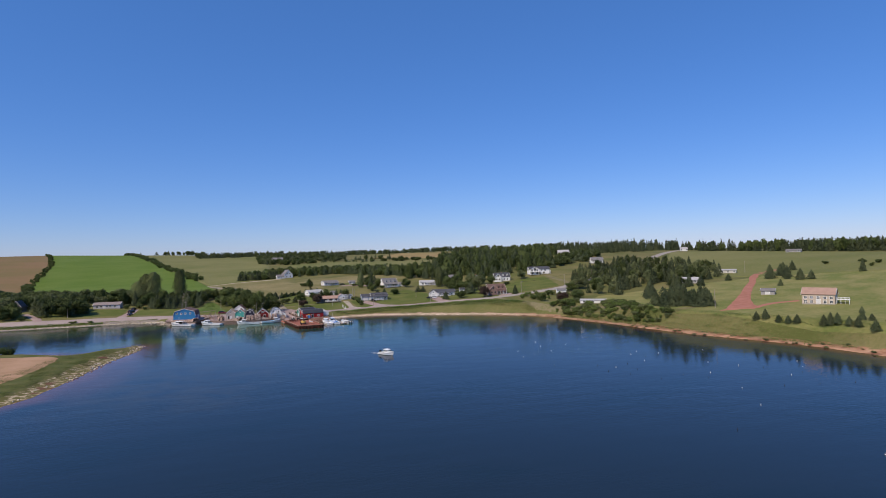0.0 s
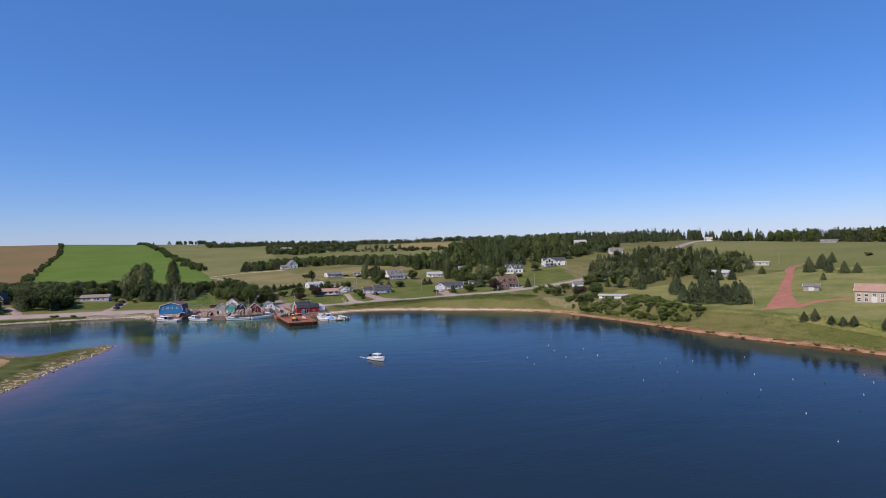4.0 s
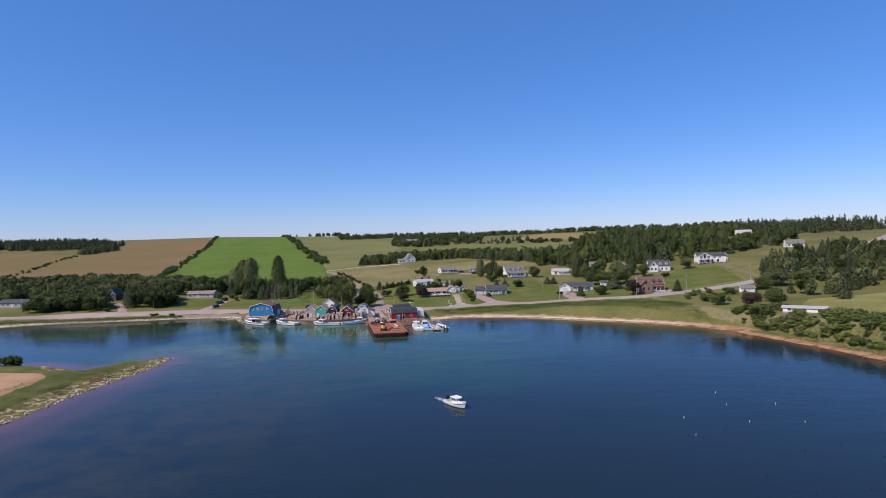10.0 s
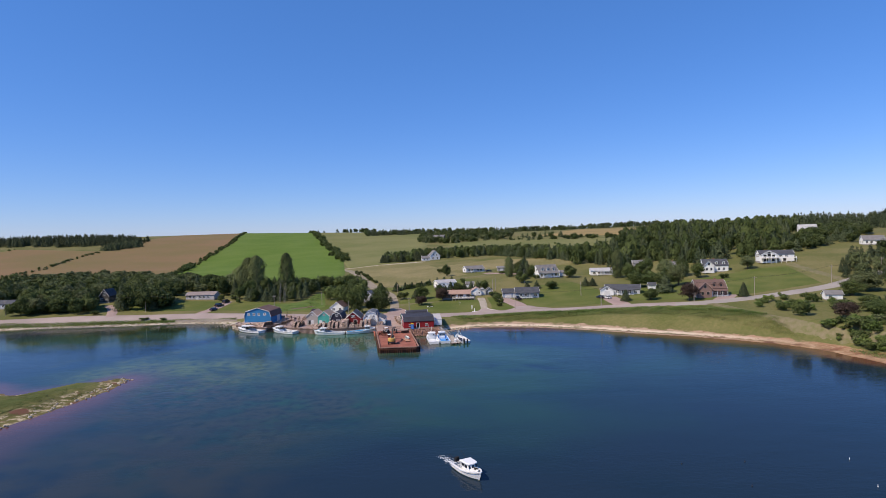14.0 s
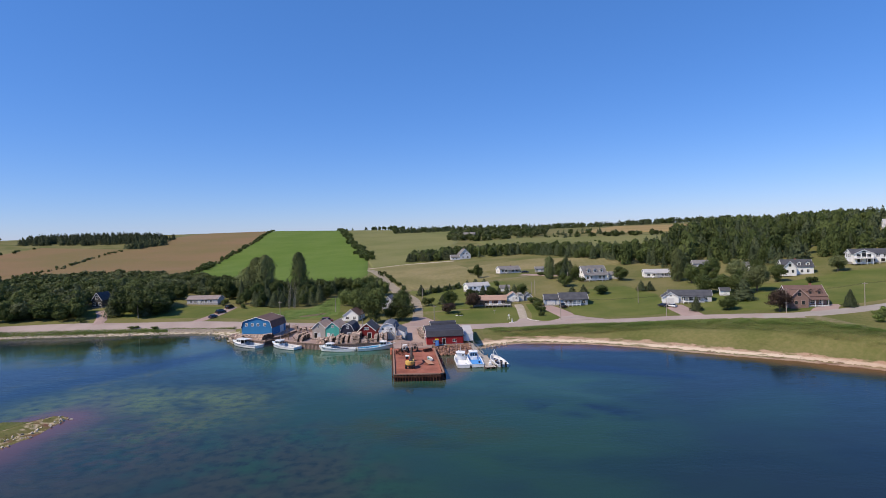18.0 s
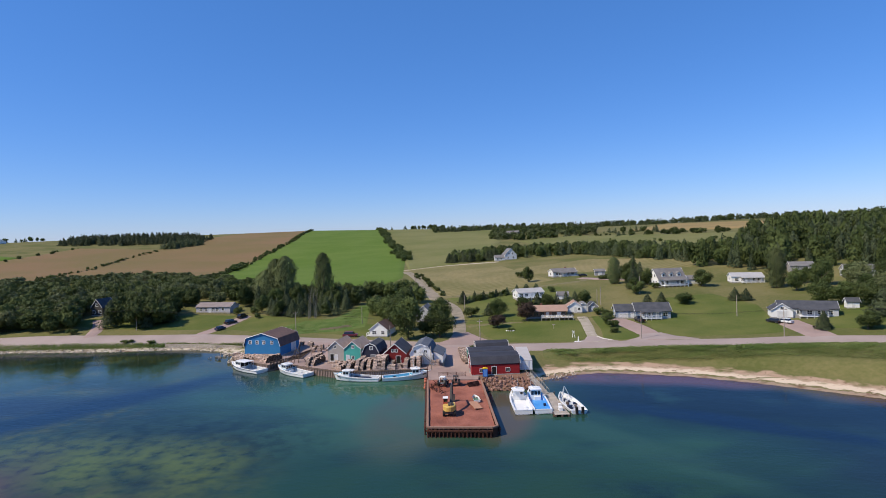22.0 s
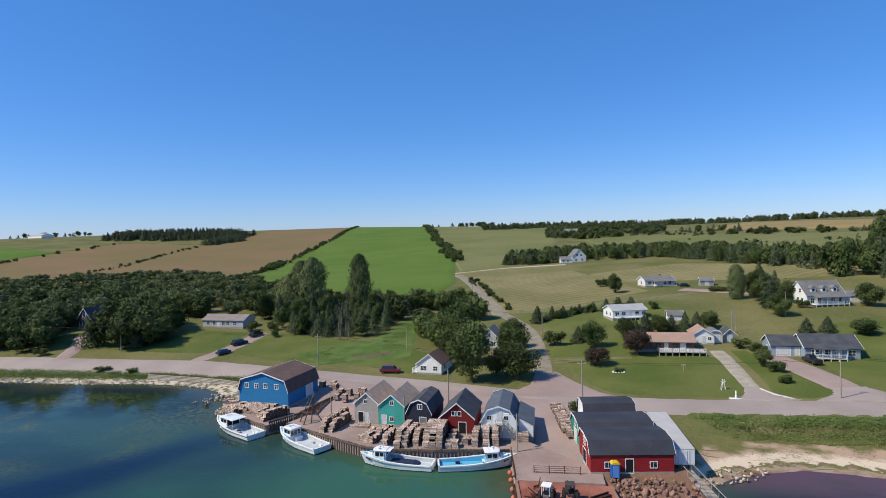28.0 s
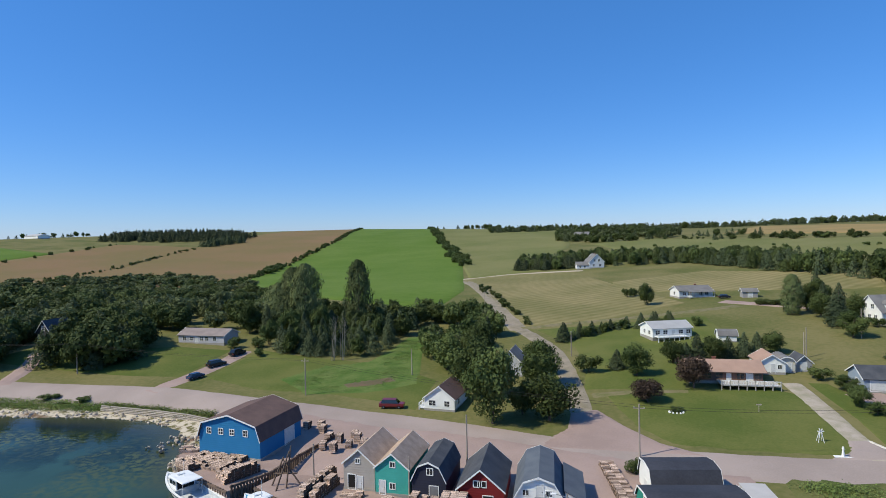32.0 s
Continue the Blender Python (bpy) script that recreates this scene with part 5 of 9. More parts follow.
def piled_edge(parent, line, z0, z1, gap, r, material, name="pile", size=0.32):
    """A row of round timber piles and a cap beam along an edge line."""
    bm = bmesh.new()
    tube(bm, (0, 0, z0), (0, 0, z1), r, r * 0.92, 8)
    me = bpy.data.meshes.new(name)
    bm.to_mesh(me)
    bm.free()
    me.materials.append(material)
    for (ax, ay), (bx, by) in zip(line, line[1:]):
        d = math.hypot(bx - ax, by - ay)
        n = max(int(d / gap), 1)
        for i in range(n):
            t = (i + 0.5) / n
            shared(name, me, parent, Matrix.Translation((ax + (bx - ax) * t, ay + (by - ay) * t, random.uniform(-0.06, 0.1))))
        a = math.atan2(by - ay, bx - ax)
        bm = boxes((0, -size / 2, -size / 2, d, size / 2, size / 2))
        beam = part("cap_beam", bm, material, parent)
        beam.matrix_basis = Matrix.Translation((ax, ay, z1 - 0.2)) @ Matrix.Rotation(a, 4, "Z")


def slab(name, outline, z0, z1, material, label, category, kind="structure"):
    bm = bmesh.new()
    loft(bm, [[(x, y, z) for x, y in outline] for z in (z0, z1)])
    bmesh.ops.recalc_face_normals(bm, faces=bm.faces)
    ob = part(name, bm, material)
    return tagged(ob, label, category, kind=kind)


QUAY_EDGE = [(-52.5, 56.5), (-46.2, 53.0), (-42, 50.8), (-37, 48.3), (-33, 46.4), (-29, 45.6), (-20, 46.3), (-7.2, 48.2)]
QUAY = slab("quay", QUAY_EDGE + [(-5.0, 36), (7.6, 36.5), (7.4, 41), (-4, 52), (-30, 57), (-46, 62), (-50.5, 62)], -1.5, 2.0, QUAY_TOP, "packed gravel quay edged with timber piles", "quay")
piled_edge(QUAY, QUAY_EDGE, -2.5, 2.05, 0.62, 0.16, TIMBER)
APRON_EDGE = [(-73.2, 66.5), (-69.5, 61.8), (-63, 58.2), (-56.0, 54.6)]
APRON = slab("quay", APRON_EDGE + [(-52.6, 60.0), (-52.3, 68.5), (-72, 72)], -1.5, 1.95, QUAY_TOP, "gravel apron before the blue shed", "quay")
piled_edge(APRON, APRON_EDGE, -2.5, 2.0, 0.7, 0.16, TIMBER)
# timber wall along the slip between the two quays
_wall = thing("slip_wall", Matrix.Translation((0, 0, 0)), "dark timber retaining wall beside the slip", "wall", kind="structure")
piled_edge(_wall, [(-55.6, 54.9), (-52.2, 60.5), (-51.0, 68), (-48.6, 79)], 0.5, 2.75, 0.5, 0.17, TIMBER)

# the sheet-piled pier, filled with red stone
PIER = [(-0.1, 0.0), (12.3, 0.2), (13.2, 1.0), (8.3, 36.0), (-5.3, 36.0)]
pier = thing("pier", Matrix.Translation((0, 0, 0)), "rusty sheet-piled pier filled with red crushed stone", "pier", kind="structure")
_n = 36
_v, _f = [], []
for _j in range(_n + 1):
    for _k in range(15):
        _t, _u = _j / _n, _k / 14
        _xl, _xr = -0.05 - 5.2 * _t, 12.9 - 4.6 * _t
        _x, _y = _xl + (_xr - _xl) * _u, 0.25 + 36.2 * _t
        _edge = min(_u, 1 - _u) * 14
        _v.append((_x, _y, 1.55 + 0.28 * noise.noise(Vector((_x * 0.35, _y * 0.35, 0))) * min(_edge, 1) + (0.25 if _t > 0.8 else 0)))
for _j in range(_n):
    for _k in range(14):
        _a = _j * 15 + _k
        _f.append((_a, _a + 1, _a + 16, _a + 15))
_fill = new("fill", raw_mesh("fill", _v, _f, RED_FILL, True))
_fill.parent = pier
_bm = bmesh.new()
for _s in range(5):
    (_ax, _ay), (_bx, _by) = PIER[_s], PIER[(_s + 1) % 5]
    if _s == 3:
        continue
    _d = Vector((_bx - _ax, _by - _ay, 0))
    _len = _d.length
    _d.normalize()
    _nrm = Vector((_d.y, -_d.x, 0))
    _m = int(_len / 0.45)
    _pts = []
    for _i in range(_m + 1):
        _q = Vector((_ax, _ay, 0)) + _d * (_len * _i / _m) + _nrm * (0.16 if _i % 2 else -0.1)
        _pts.append(_q)
    for _q, _r in zip(_pts, _pts[1:]):
        _w = [_bm.verts.new((c.x, c.y, z)) for c, z in ((_q, -2.5), (_r, -2.5), (_r, 1.75), (_q, 1.75))]
        _bm.faces.new(_w)
part("sheet_piling", _bm, RUST, pier, "rusty corrugated sheet piling")
for _s in (0, 1, 2, 4):
    (_ax, _ay), (_bx, _by) = PIER[_s], PIER[(_s + 1) % 5]
    _d = math.hypot(_bx - _ax, _by - _ay)
    _cap = part("cap_rail", boxes((0, -0.22, 0, _d, 0.22, 0.3)), mat("weathered_cap_timber", (0.30, 0.175, 0.125), 0.95, other=(0.22, 0.125, 0.09), scale=0.8), pier, "weathered timber cap rail")
    _cap.matrix_basis = Matrix.Translation((_ax, _ay, 1.7)) @ Matrix.Rotation(math.atan2(_by - _ay, _bx - _ax), 4, "Z")
piled_edge(pier, [(-0.4, -0.35), (12.4, -0.2)], -2.5, 1.45, 0.75, 0.15, RUST)
piled_edge(pier, [(13.7, 1.0), (8.8, 34)], -2.5, 1.4, 1.6, 0.15, RUST)
piled_edge(pier, [(-0.7, 0.4), (-5.7, 36)], -2.5, 1.5, 1.6, 0.15, RUST)
_bm = bmesh.new()
for _i in range(9):
    tube(_bm, (-5.4 - _i * 0.19, 36.5 + _i * 1.3, 1.5), (-5.4 - _i * 0.19, 36.5 + _i * 1.3, 2.9), 0.07)
part("guard_post", _bm, RUST, pier)
_ball = bmesh.new()
bmesh.ops.create_icosphere(_ball, subdivisions=2, radius=0.42)
_fender = part("fender_ball", _ball, mat("orange_buoy", (0.50, 0.15, 0.09), 0.6), pier, "orange ball fender")
for _x, _y, _z in ((-5.85, 35.4, 0.8), (-6.3, 38.4, 0.9), (-6.7, 41.4, 0.8)):
    shared("fender_ball", _fender.data, pier, Matrix.Translation((_x, _y, _z)))
_fender.matrix_basis = Matrix.Translation((-5.5, 32.6, 0.8))

# rock armour by the pier and along the blue shed
ROCK = mat("red_grey_rock", (0.31, 0.185, 0.14), 0.95, other=(0.20, 0.11, 0.08), scale=1.6, amount=1.0, bump=0.06, bump_scale=4, per_object=0.35)
PALE_ROCK = mat("pale_rock", (0.52, 0.45, 0.36), 0.95, other=(0.36, 0.30, 0.24), scale=0.9, amount=1.0, bump=0.06, bump_scale=4, per_object=0.35)
_rocks = []
for _i in range(8):
    _bm = bmesh.new()
    bmesh.ops.create_icosphere(_bm, subdivisions=1, radius=0.5)
    _cut = [Vector((random.gauss(0, 1), random.gauss(0, 1), random.gauss(0, 1))).normalized() for _j in range(7)]
    for _q in _bm.verts:
        _q.co *= 1 + random.uniform(-0.2, 0.2)
        for _n in _cut:
            _over = _q.co.dot(_n) - 0.30
            if _over > 0:
                _q.co -= _n * _over
    _rocks.append(_bm)


def rock_bank(label, material, spots):
    """Loose boulders, each an object of its own."""
    bank = thing("rock_bank", Matrix.Translation((0, 0, 0)), label, "rocks", kind="structure")
    meshes = []
    for b in _rocks:
        me = bpy.data.meshes.new("boulder")
        b.to_mesh(me)
        me.materials.append(material)
        meshes.append(me)
    for x, y, z, s in spots:
        shared("boulder", random.choice(meshes), bank, Matrix.LocRotScale((x, y, z), Euler((random.uniform(0, 6), random.uniform(0, 6), random.uniform(0, 6))),
                                                                          (s * random.uniform(0.8, 1.3), s, s * random.uniform(0.6, 0.9))))


_spots = []
for _i in range(290):
    _x = random.uniform(8.6, 21.5)
    _t = random.random()
    _spots.append((_x, 32.0 + (_x - 8) * 0.06 + _t * 7.0, 0.25 + _t * 1.6, random.choice((0.35, 0.5, 0.6, 0.8, 1.1)) * random.uniform(0.8, 1.25)))
_bm = bmesh.new()
loft(_bm, [[(x, 31.6 + (x - 8) * 0.06, -0.5), (x, 33.2 + (x - 8) * 0.06, 0.35), (x, 36.2 + (x - 8) * 0.09, 1.0), (x, 39.6 + (x - 8) * 0.12, 1.75), (x, 40.9 + (x - 8) * 0.14, 2.12), (x, 42.0 + (x - 8) * 0.15, 2.12)] for x in np.linspace(6.6, 20.5, 9)], close=False)
tagged(part("earth_slope", _bm, mat("brown_earth", (0.23, 0.12, 0.085), 0.95, other=(0.15, 0.10, 0.06), scale=0.6, amount=1.0, bump=0.15, bump_scale=3)), "bare red earth slope below the red barn", "bank", kind="structure")
rock_bank("bank of red sandstone boulders below the red barn", ROCK, _spots)
_spots = []
for _i in range(150):
    _t, _u = random.random(), random.random()
    _x, _y = (-74.5 + 4.5 * _t * 2, 67.5 - 6 * _t * 1.4)
    if _i % 3 == 0:
        _x, _y = random.uniform(-84, -73), random.uniform(72, 80)
    _spots.append((_x + random.uniform(-1.0, 1.0) - _u * 0.8, _y + random.uniform(-1.0, 1.0), max(0.1, ground(_x, _y)) + random.uniform(0.0, 0.7), random.uniform(0.5, 1.2)))
rock_bank("pale rock armour round the shed apron", PALE_ROCK, _spots)
_spots = []
for _i in range(290):
    _x = random.uniform(-185, -90)
    _j = int(np.argmin([abs(_x - q[0]) for q in SHORE_WEST]))
    _y = np.interp(_x, [q[0] for q in SHORE_WEST[:12]], [q[1] for q in SHORE_WEST[:12]])
    _t = random.random()
    _spots.append((_x, _y - 0.6 + _t * 4.0, 0.02 + _t * 0.35, random.uniform(0.35, 1.0)))
rock_bank("scattered pale rocks along the tide line", PALE_ROCK, _spots)
_spots = []
for _i in range(60):
    _x = random.uniform(20.5, 33)
    _spots.append((_x, 41.5 + (_x - 20) * 0.5 + random.uniform(-1.5, 3.5), random.uniform(0.0, 0.5), random.uniform(0.3, 0.8)))
rock_bank("rocks beside the gangway", PALE_ROCK, _spots)
_spots = []
for _i in range(130):
    _t = random.random()
    _x, _y = np.interp(_t, (0, 0.25, 0.5, 0.75, 1), (-70, -70, -75, -78, -86)), np.interp(_t, (0, 0.25, 0.5, 0.75, 1), (-29, -45, -70, -100, -138))
    _spots.append((_x - random.uniform(-0.5, 4.0), _y + random.uniform(-2, 2), random.uniform(-0.05, 0.2), random.uniform(0.4, 1.2)))
rock_bank("pale rocks along the edge of the spit", PALE_ROCK, _spots)

# crib wall of logs along the shore west of the blue shed
_crib = thing("log_wall", Matrix.Translation((0, 0, 0)), "low log crib wall along the shore road", "wall", kind="structure")
_bm = bmesh.new()
tube(_bm, (0, 0, 0), (1, 0, 0), 0.17, 0.15, 7)
_log = bpy.data.meshes.new("log")
_bm.to_mesh(_log)
_bm.free()
_log.materials.append(GREY_TIMBER)
_edge = [(-113, 92.4), (-97, 90.8), (-88, 89.2), (-80, 86.8)]
for (_ax, _ay), (_bx, _by) in zip(_edge, _edge[1:]):
    _d = math.hypot(_bx - _ax, _by - _ay)
    for _k in range(4):
        shared("log", _log, _crib, Matrix.LocRotScale((_ax, _ay + _k * 0.12, 0.5 + _k * 0.33), Euler((0, 0, math.atan2(_by - _ay, _bx - _ax))), (_d, 1, 1)))

# floating dock and gangway
_dock = thing("floating_dock", Matrix.Translation((0, 0, 0)), "grey timber floating dock", "dock")
_a, _b = Vector((26.3, 12.4, 0)), Vector((24.0, 29.0, 0))
_len, _ang = (_b - _a).length, math.atan2(_b.y - _a.y, _b.x - _a.x)
_bm = boxes((0, -0.12, 0, 0.24, 3.0, 0.06))
_plank = bpy.data.meshes.new("plank")
_bm.to_mesh(_plank)
_bm.free()
_plank.materials.append(GREY_TIMBER)
_mm = Matrix.Translation(_a) @ Matrix.Rotation(_ang, 4, "Z")
for _i in range(62):
    shared("plank", _plank, _dock, _mm @ Matrix.Translation((_i * _len / 62, -1.45, 0.5)))
for _y in (-1.4, 0.0, 1.35):
    _fl = part("float_beam", boxes((0, _y - 0.2, 0.05, _len, _y + 0.2, 0.5)), TIMBER, _dock)
    _fl.matrix_basis = _mm
for _x in (0.5, 16):
    for _y in (-1.75, 1.75):
        _bm = bmesh.new()
        tube(_bm, (_x, _y, -2), (_x, _y, 1.0), 0.12)
        part("mooring_post", _bm, TIMBER, _dock).matrix_basis = _mm
_bm = bmesh.new()
_box = boxes((2.2, -0.6, 0.56, 3.4, 0.1, 1.3), (5.4, -1.1, 0.56, 6.2, -0.5, 1.1))
part("dock_box", _box, TRIM, _dock, "white plastic dock box").matrix_basis = _mm
_gang = thing("gangway", Matrix.Translation((0, 0, 0)), "silvery timber gangway from the rocks to the dock", "gangway")
_a, _b = Vector((23.8, 28.0, 0.62)), Vector((20.1, 43.4, 1.9))
_q = (_b - _a)
_gm = Matrix.Translation(_a) @ _q.to_track_quat("X", "Z").to_matrix().to_4x4()
_n = 44
for _i in range(_n):
    shared("plank", _plank, _gang, _gm @ Matrix.Translation((_i * _q.length / _n, -0.8, 0)) @ Matrix.Diagonal((1, 0.52, 1, 1)))
for _y in (-0.85, 0.8):
    _bm = bmesh.new()
    tube(_bm, (0, _y, 1.0), (_q.length, _y, 1.0), 0.05)
    for _i in range(9):
        tube(_bm, (_q.length * _i / 8, _y, 0), (_q.length * _i / 8, _y, 1.0), 0.045)
    part("handrail", _bm, GREY_TIMBER, _gang).matrix_basis = _gm


# ---- boats ----
HULL_WHITE = mat("white_gelcoat", (0.80, 0.80, 0.78), 0.3, other=(0.70, 0.71, 0.70), scale=0.5, amount=0.6, spec=0.5)
DECK_GREY = mat("pale_deck", (0.55, 0.57, 0.58), 0.7, other=(0.44, 0.46, 0.48), scale=0.8, amount=0.8)
BOAT_GLASS = mat("wheelhouse_glass", (0.015, 0.018, 0.022), 0.08, spec=0.8)
ANTIFOUL = mat("dark_bottom_paint", (0.03, 0.05, 0.055), 0.7)
LETTERING = mat("dark_lettering", (0.03, 0.03, 0.035), 0.7)
AQUA = mat("aqua_deck", (0.12, 0.42, 0.60), 0.55, other=(0.10, 0.36, 0.54), scale=0.6, amount=0.6)
SKY_BLUE = mat("sky_blue_paint", (0.055, 0.28, 0.66), 0.45, other=(0.075, 0.33, 0.70), scale=0.6, amount=0.6)
NAVY = mat("navy_tarp", (0.018, 0.03, 0.07), 0.8)


def hull_sections(L, B, bow_h, stern_h, inset=0.0, floor=None):
    """Cross-sections from stern to bow; with floor given, the inner well."""
    out = []
    for s in np.linspace(0, 1, 17):
        x = -L / 2 + L * s
        w = B / 2 * (1 - max(0, (s - 0.45) / 0.55) ** 2.4) * (0.93 + 0.07 * min(s * 3, 1))
        w = max(w - inset, 0.02)
        top = stern_h + (bow_h - stern_h) * s ** 2.2
        out.append((x, w, top))
    return out


CRATE_TAN = mat("tan_gear", (0.34, 0.25, 0.17), 0.9, scale=2)
random.seed(8)


def hull_lines(L, B, bow_h, stern_h, k=1.0, n=23):
    """Stations from stern to bow: place along the keel, half beam and height of the sheer, half beam at the waterline, rake of the stem."""
    out = []
    for s in np.linspace(0, 1, n):
        w = B / 2 * (0.90 + 0.10 * min(s * 2.5, 1)) * (1 - max(0, (s - 0.42) / 0.58) ** 2.7)
        low = B / 2 * (0.84 + 0.08 * min(s * 2.5, 1)) * (1 - max(0, (s - 0.30) / 0.70) ** 1.9)
        top = stern_h + (bow_h - stern_h) * max(0, (s - 0.12) / 0.88) ** 1.9
        out.append((-L / 2 + L * s, max(w, 0.03), top, max(low, 0.02), 1.1 * k * max(0, (s - 0.55) / 0.45) ** 2))
    return out


def lobster_boat(name, label, m, L=12.6, B=4.1, hull=HULL_WHITE, deck=DECK_GREY, well=DECK_GREY, house=HULL_WHITE, trim=HULL_WHITE, mast=True, house_at=0.10,
                 house_len=3.0, roof_len=4.2, tarp=None, category="boat", group="lobster boats", marks=True, k=1.0, aft="open", gear=5, stripe=None):
    """A decked fishing boat, bow along local +x. Parts: hull, stripes, well, decks, gunwale, trunk cabin, wheelhouse with roof and windows, mast, gear."""
    b = thing(name, m, label, category, group)
    sec = hull_lines(L, B, 2.05 * k, 1.0 * k, k)
    st = sec[0]

    def beam(x, inset=0.0):
        s = [q for q in sec if q[0] <= x][-1]
        e = [q for q in sec if q[0] >= x][0]
        f = 0 if e[0] == s[0] else (x - s[0]) / (e[0] - s[0])
        return max(s[1] + (e[1] - s[1]) * f - inset, 0.02), s[2] + (e[2] - s[2]) * f
    bm = bmesh.new()
    rows = loft(bm, [[(x, -w, t), (x - r * 0.35, -(w * 0.45 + l * 0.55), t * 0.55), (x - r * 0.8, -l, 0.12 * k), (x - r, -l * 0.62, -0.35 * k), (x - r, 0, -0.6 * k),
                      (x - r, l * 0.62, -0.35 * k), (x - r * 0.8, l, 0.12 * k), (x - r * 0.35, w * 0.45 + l * 0.55, t * 0.55), (x, w, t)] for x, w, t, l, r in sec], close=False)
    bm.faces.new(rows[0])
    part("hull", bm, hull, b)
    bm = bmesh.new()
    loft(bm, [[(x - r * 0.9, -l - 0.015, -0.02), (x - r * 0.75, -l - 0.03, 0.16 * k), (x - r * 0.75, l + 0.03, 0.16 * k), (x - r * 0.9, l + 0.015, -0.02)] for x, w, t, l, r in sec])
    part("boot_stripe", bm, ANTIFOUL, b, "dark waterline stripe")
    bm = bmesh.new()
    for s in (-1, 1):
        loft(bm, [[(x - r * 0.1, s * (w * 0.93 + l * 0.07 + 0.035), t * 0.86 - 0.05), (x - r * 0.1, s * (w * 0.95 + l * 0.05 + 0.06), t * 0.86), (x - r * 0.1, s * (w * 0.93 + l * 0.07 + 0.03), t * 0.86 + 0.05)] for x, w, t, l, r in sec])
    part("rub_rail", bm, stripe or DECK_GREY, b)
    fx = L * house_at
    inner = [q for q in sec if q[0] < fx + 0.3]
    sole = 0.42 * k
    bm = bmesh.new()
    xs = [max(q[0], -L / 2 + 0.22) for q in inner]
    ring = [[(x, -(q[1] - 0.26), q[2]), (x, -(q[1] - 0.30), sole), (x, q[1] - 0.30, sole), (x, q[1] - 0.26, q[2])] for x, q in zip(xs, inner)]
    rows = loft(bm, ring, close=False)
    bm.faces.new(rows[0])
    bm.faces.new(rows[-1])
    part("well", bm, well, b, "painted inside of the working deck")
    fore = [q for q in sec if q[0] >= inner[-1][0]]
    bm = bmesh.new()
    loft(bm, [[(x, -w * 0.97, t - 0.12 * k), (x, -w * 0.5, t - 0.05 * k), (x, 0, t - 0.02), (x, w * 0.5, t - 0.05 * k), (x, w * 0.97, t - 0.12 * k)] for x, w, t, l, r in fore], close=False)
    part("foredeck", bm, deck, b)
    bm = bmesh.new()
    for s in (-1, 1):
        loft(bm, [[(x, s * (w + 0.05), t - 0.07), (x, s * (w + 0.05), t + 0.06), (x, s * max(w - 0.28, 0.0), t + 0.06), (x, s * max(w - 0.28, 0.0), t - 0.07)] for x, w, t, l, r in sec])
    box(bm, -L / 2 - 0.03, -st[1], st[2] - 0.07, -L / 2 + 0.26, st[1], st[2] + 0.06)
    part("gunwale", bm, trim, b)
    hw = min(B * 0.34, beam(fx + house_len)[0] - 0.28)
    z0, z1 = sole, 2.75 * k
    bm = bmesh.new()
    loft(bm, [[(fx, -hw, z), (fx + house_len * f, -hw * 0.92, z), (fx + house_len * (f + 0.06), 0, z), (fx + house_len * f, hw * 0.92, z), (fx, hw, z)] for z, f in ((z0, 1.08), (1.75 * k, 1.06), (1.86 * k, 1.04), (z1, 0.90))])
    wh = part("wheelhouse", bm, house, b)
    x0, x1 = fx + house_len * 0.98 - roof_len, fx + house_len * 1.0
    bm = bmesh.new()
    loft(bm, [[(x0, -hw - 0.16, z), (x1 - 0.3, -hw - 0.12, z), (x1 + 0.05, -hw * 0.7, z), (x1 + 0.14, 0, z), (x1 + 0.05, hw * 0.7, z), (x1 - 0.3, hw + 0.12, z), (x0, hw + 0.16, z)] for z in (z1, z1 + 0.09)]
         + [[(x0 + 0.15, -hw, z1 + 0.17), (x1 - 0.5, -hw, z1 + 0.17), (x1 - 0.2, -hw * 0.6, z1 + 0.17), (x1 - 0.1, 0, z1 + 0.17), (x1 - 0.2, hw * 0.6, z1 + 0.17), (x1 - 0.5, hw, z1 + 0.17), (x0 + 0.15, hw, z1 + 0.17)]])
    part("roof", bm, house, wh)
    for y in (-0.62, 0.0, 0.62):
        g = part("window", boxes((-0.02, -hw * 0.26, 0, 0.03, hw * 0.26, 0.66 * k)), BOAT_GLASS, wh)
        g.matrix_basis = Matrix.Translation((fx + house_len * (1.035 + (0.045 if y == 0 else 0.012)), y * hw, 1.95 * k)) @ Matrix.Rotation(-0.12 if y > 0 else 0.12 if y < 0 else 0, 4, "Z") @ Matrix.Rotation(-math.atan(0.15 * house_len / (0.9 * k)), 4, "Y")
    for s in (-1, 1):
        for u in (0.22, 0.62):
            part("window", boxes((fx + house_len * u - house_len * 0.16, s * hw * 0.975 - 0.05, 1.88 * k, fx + house_len * u + house_len * 0.16, s * hw * 0.975 + 0.05, 2.5 * k)), BOAT_GLASS, wh)
    if roof_len > house_len + 0.3:
        for s in (-1, 1):
            bm = bmesh.new()
            tube(bm, (x0 + 0.12, s * (hw + 0.02), sole), (x0 + 0.12, s * (hw + 0.02), z1 + 0.02), 0.045)
            part("stanchion", bm, TRIM, wh)
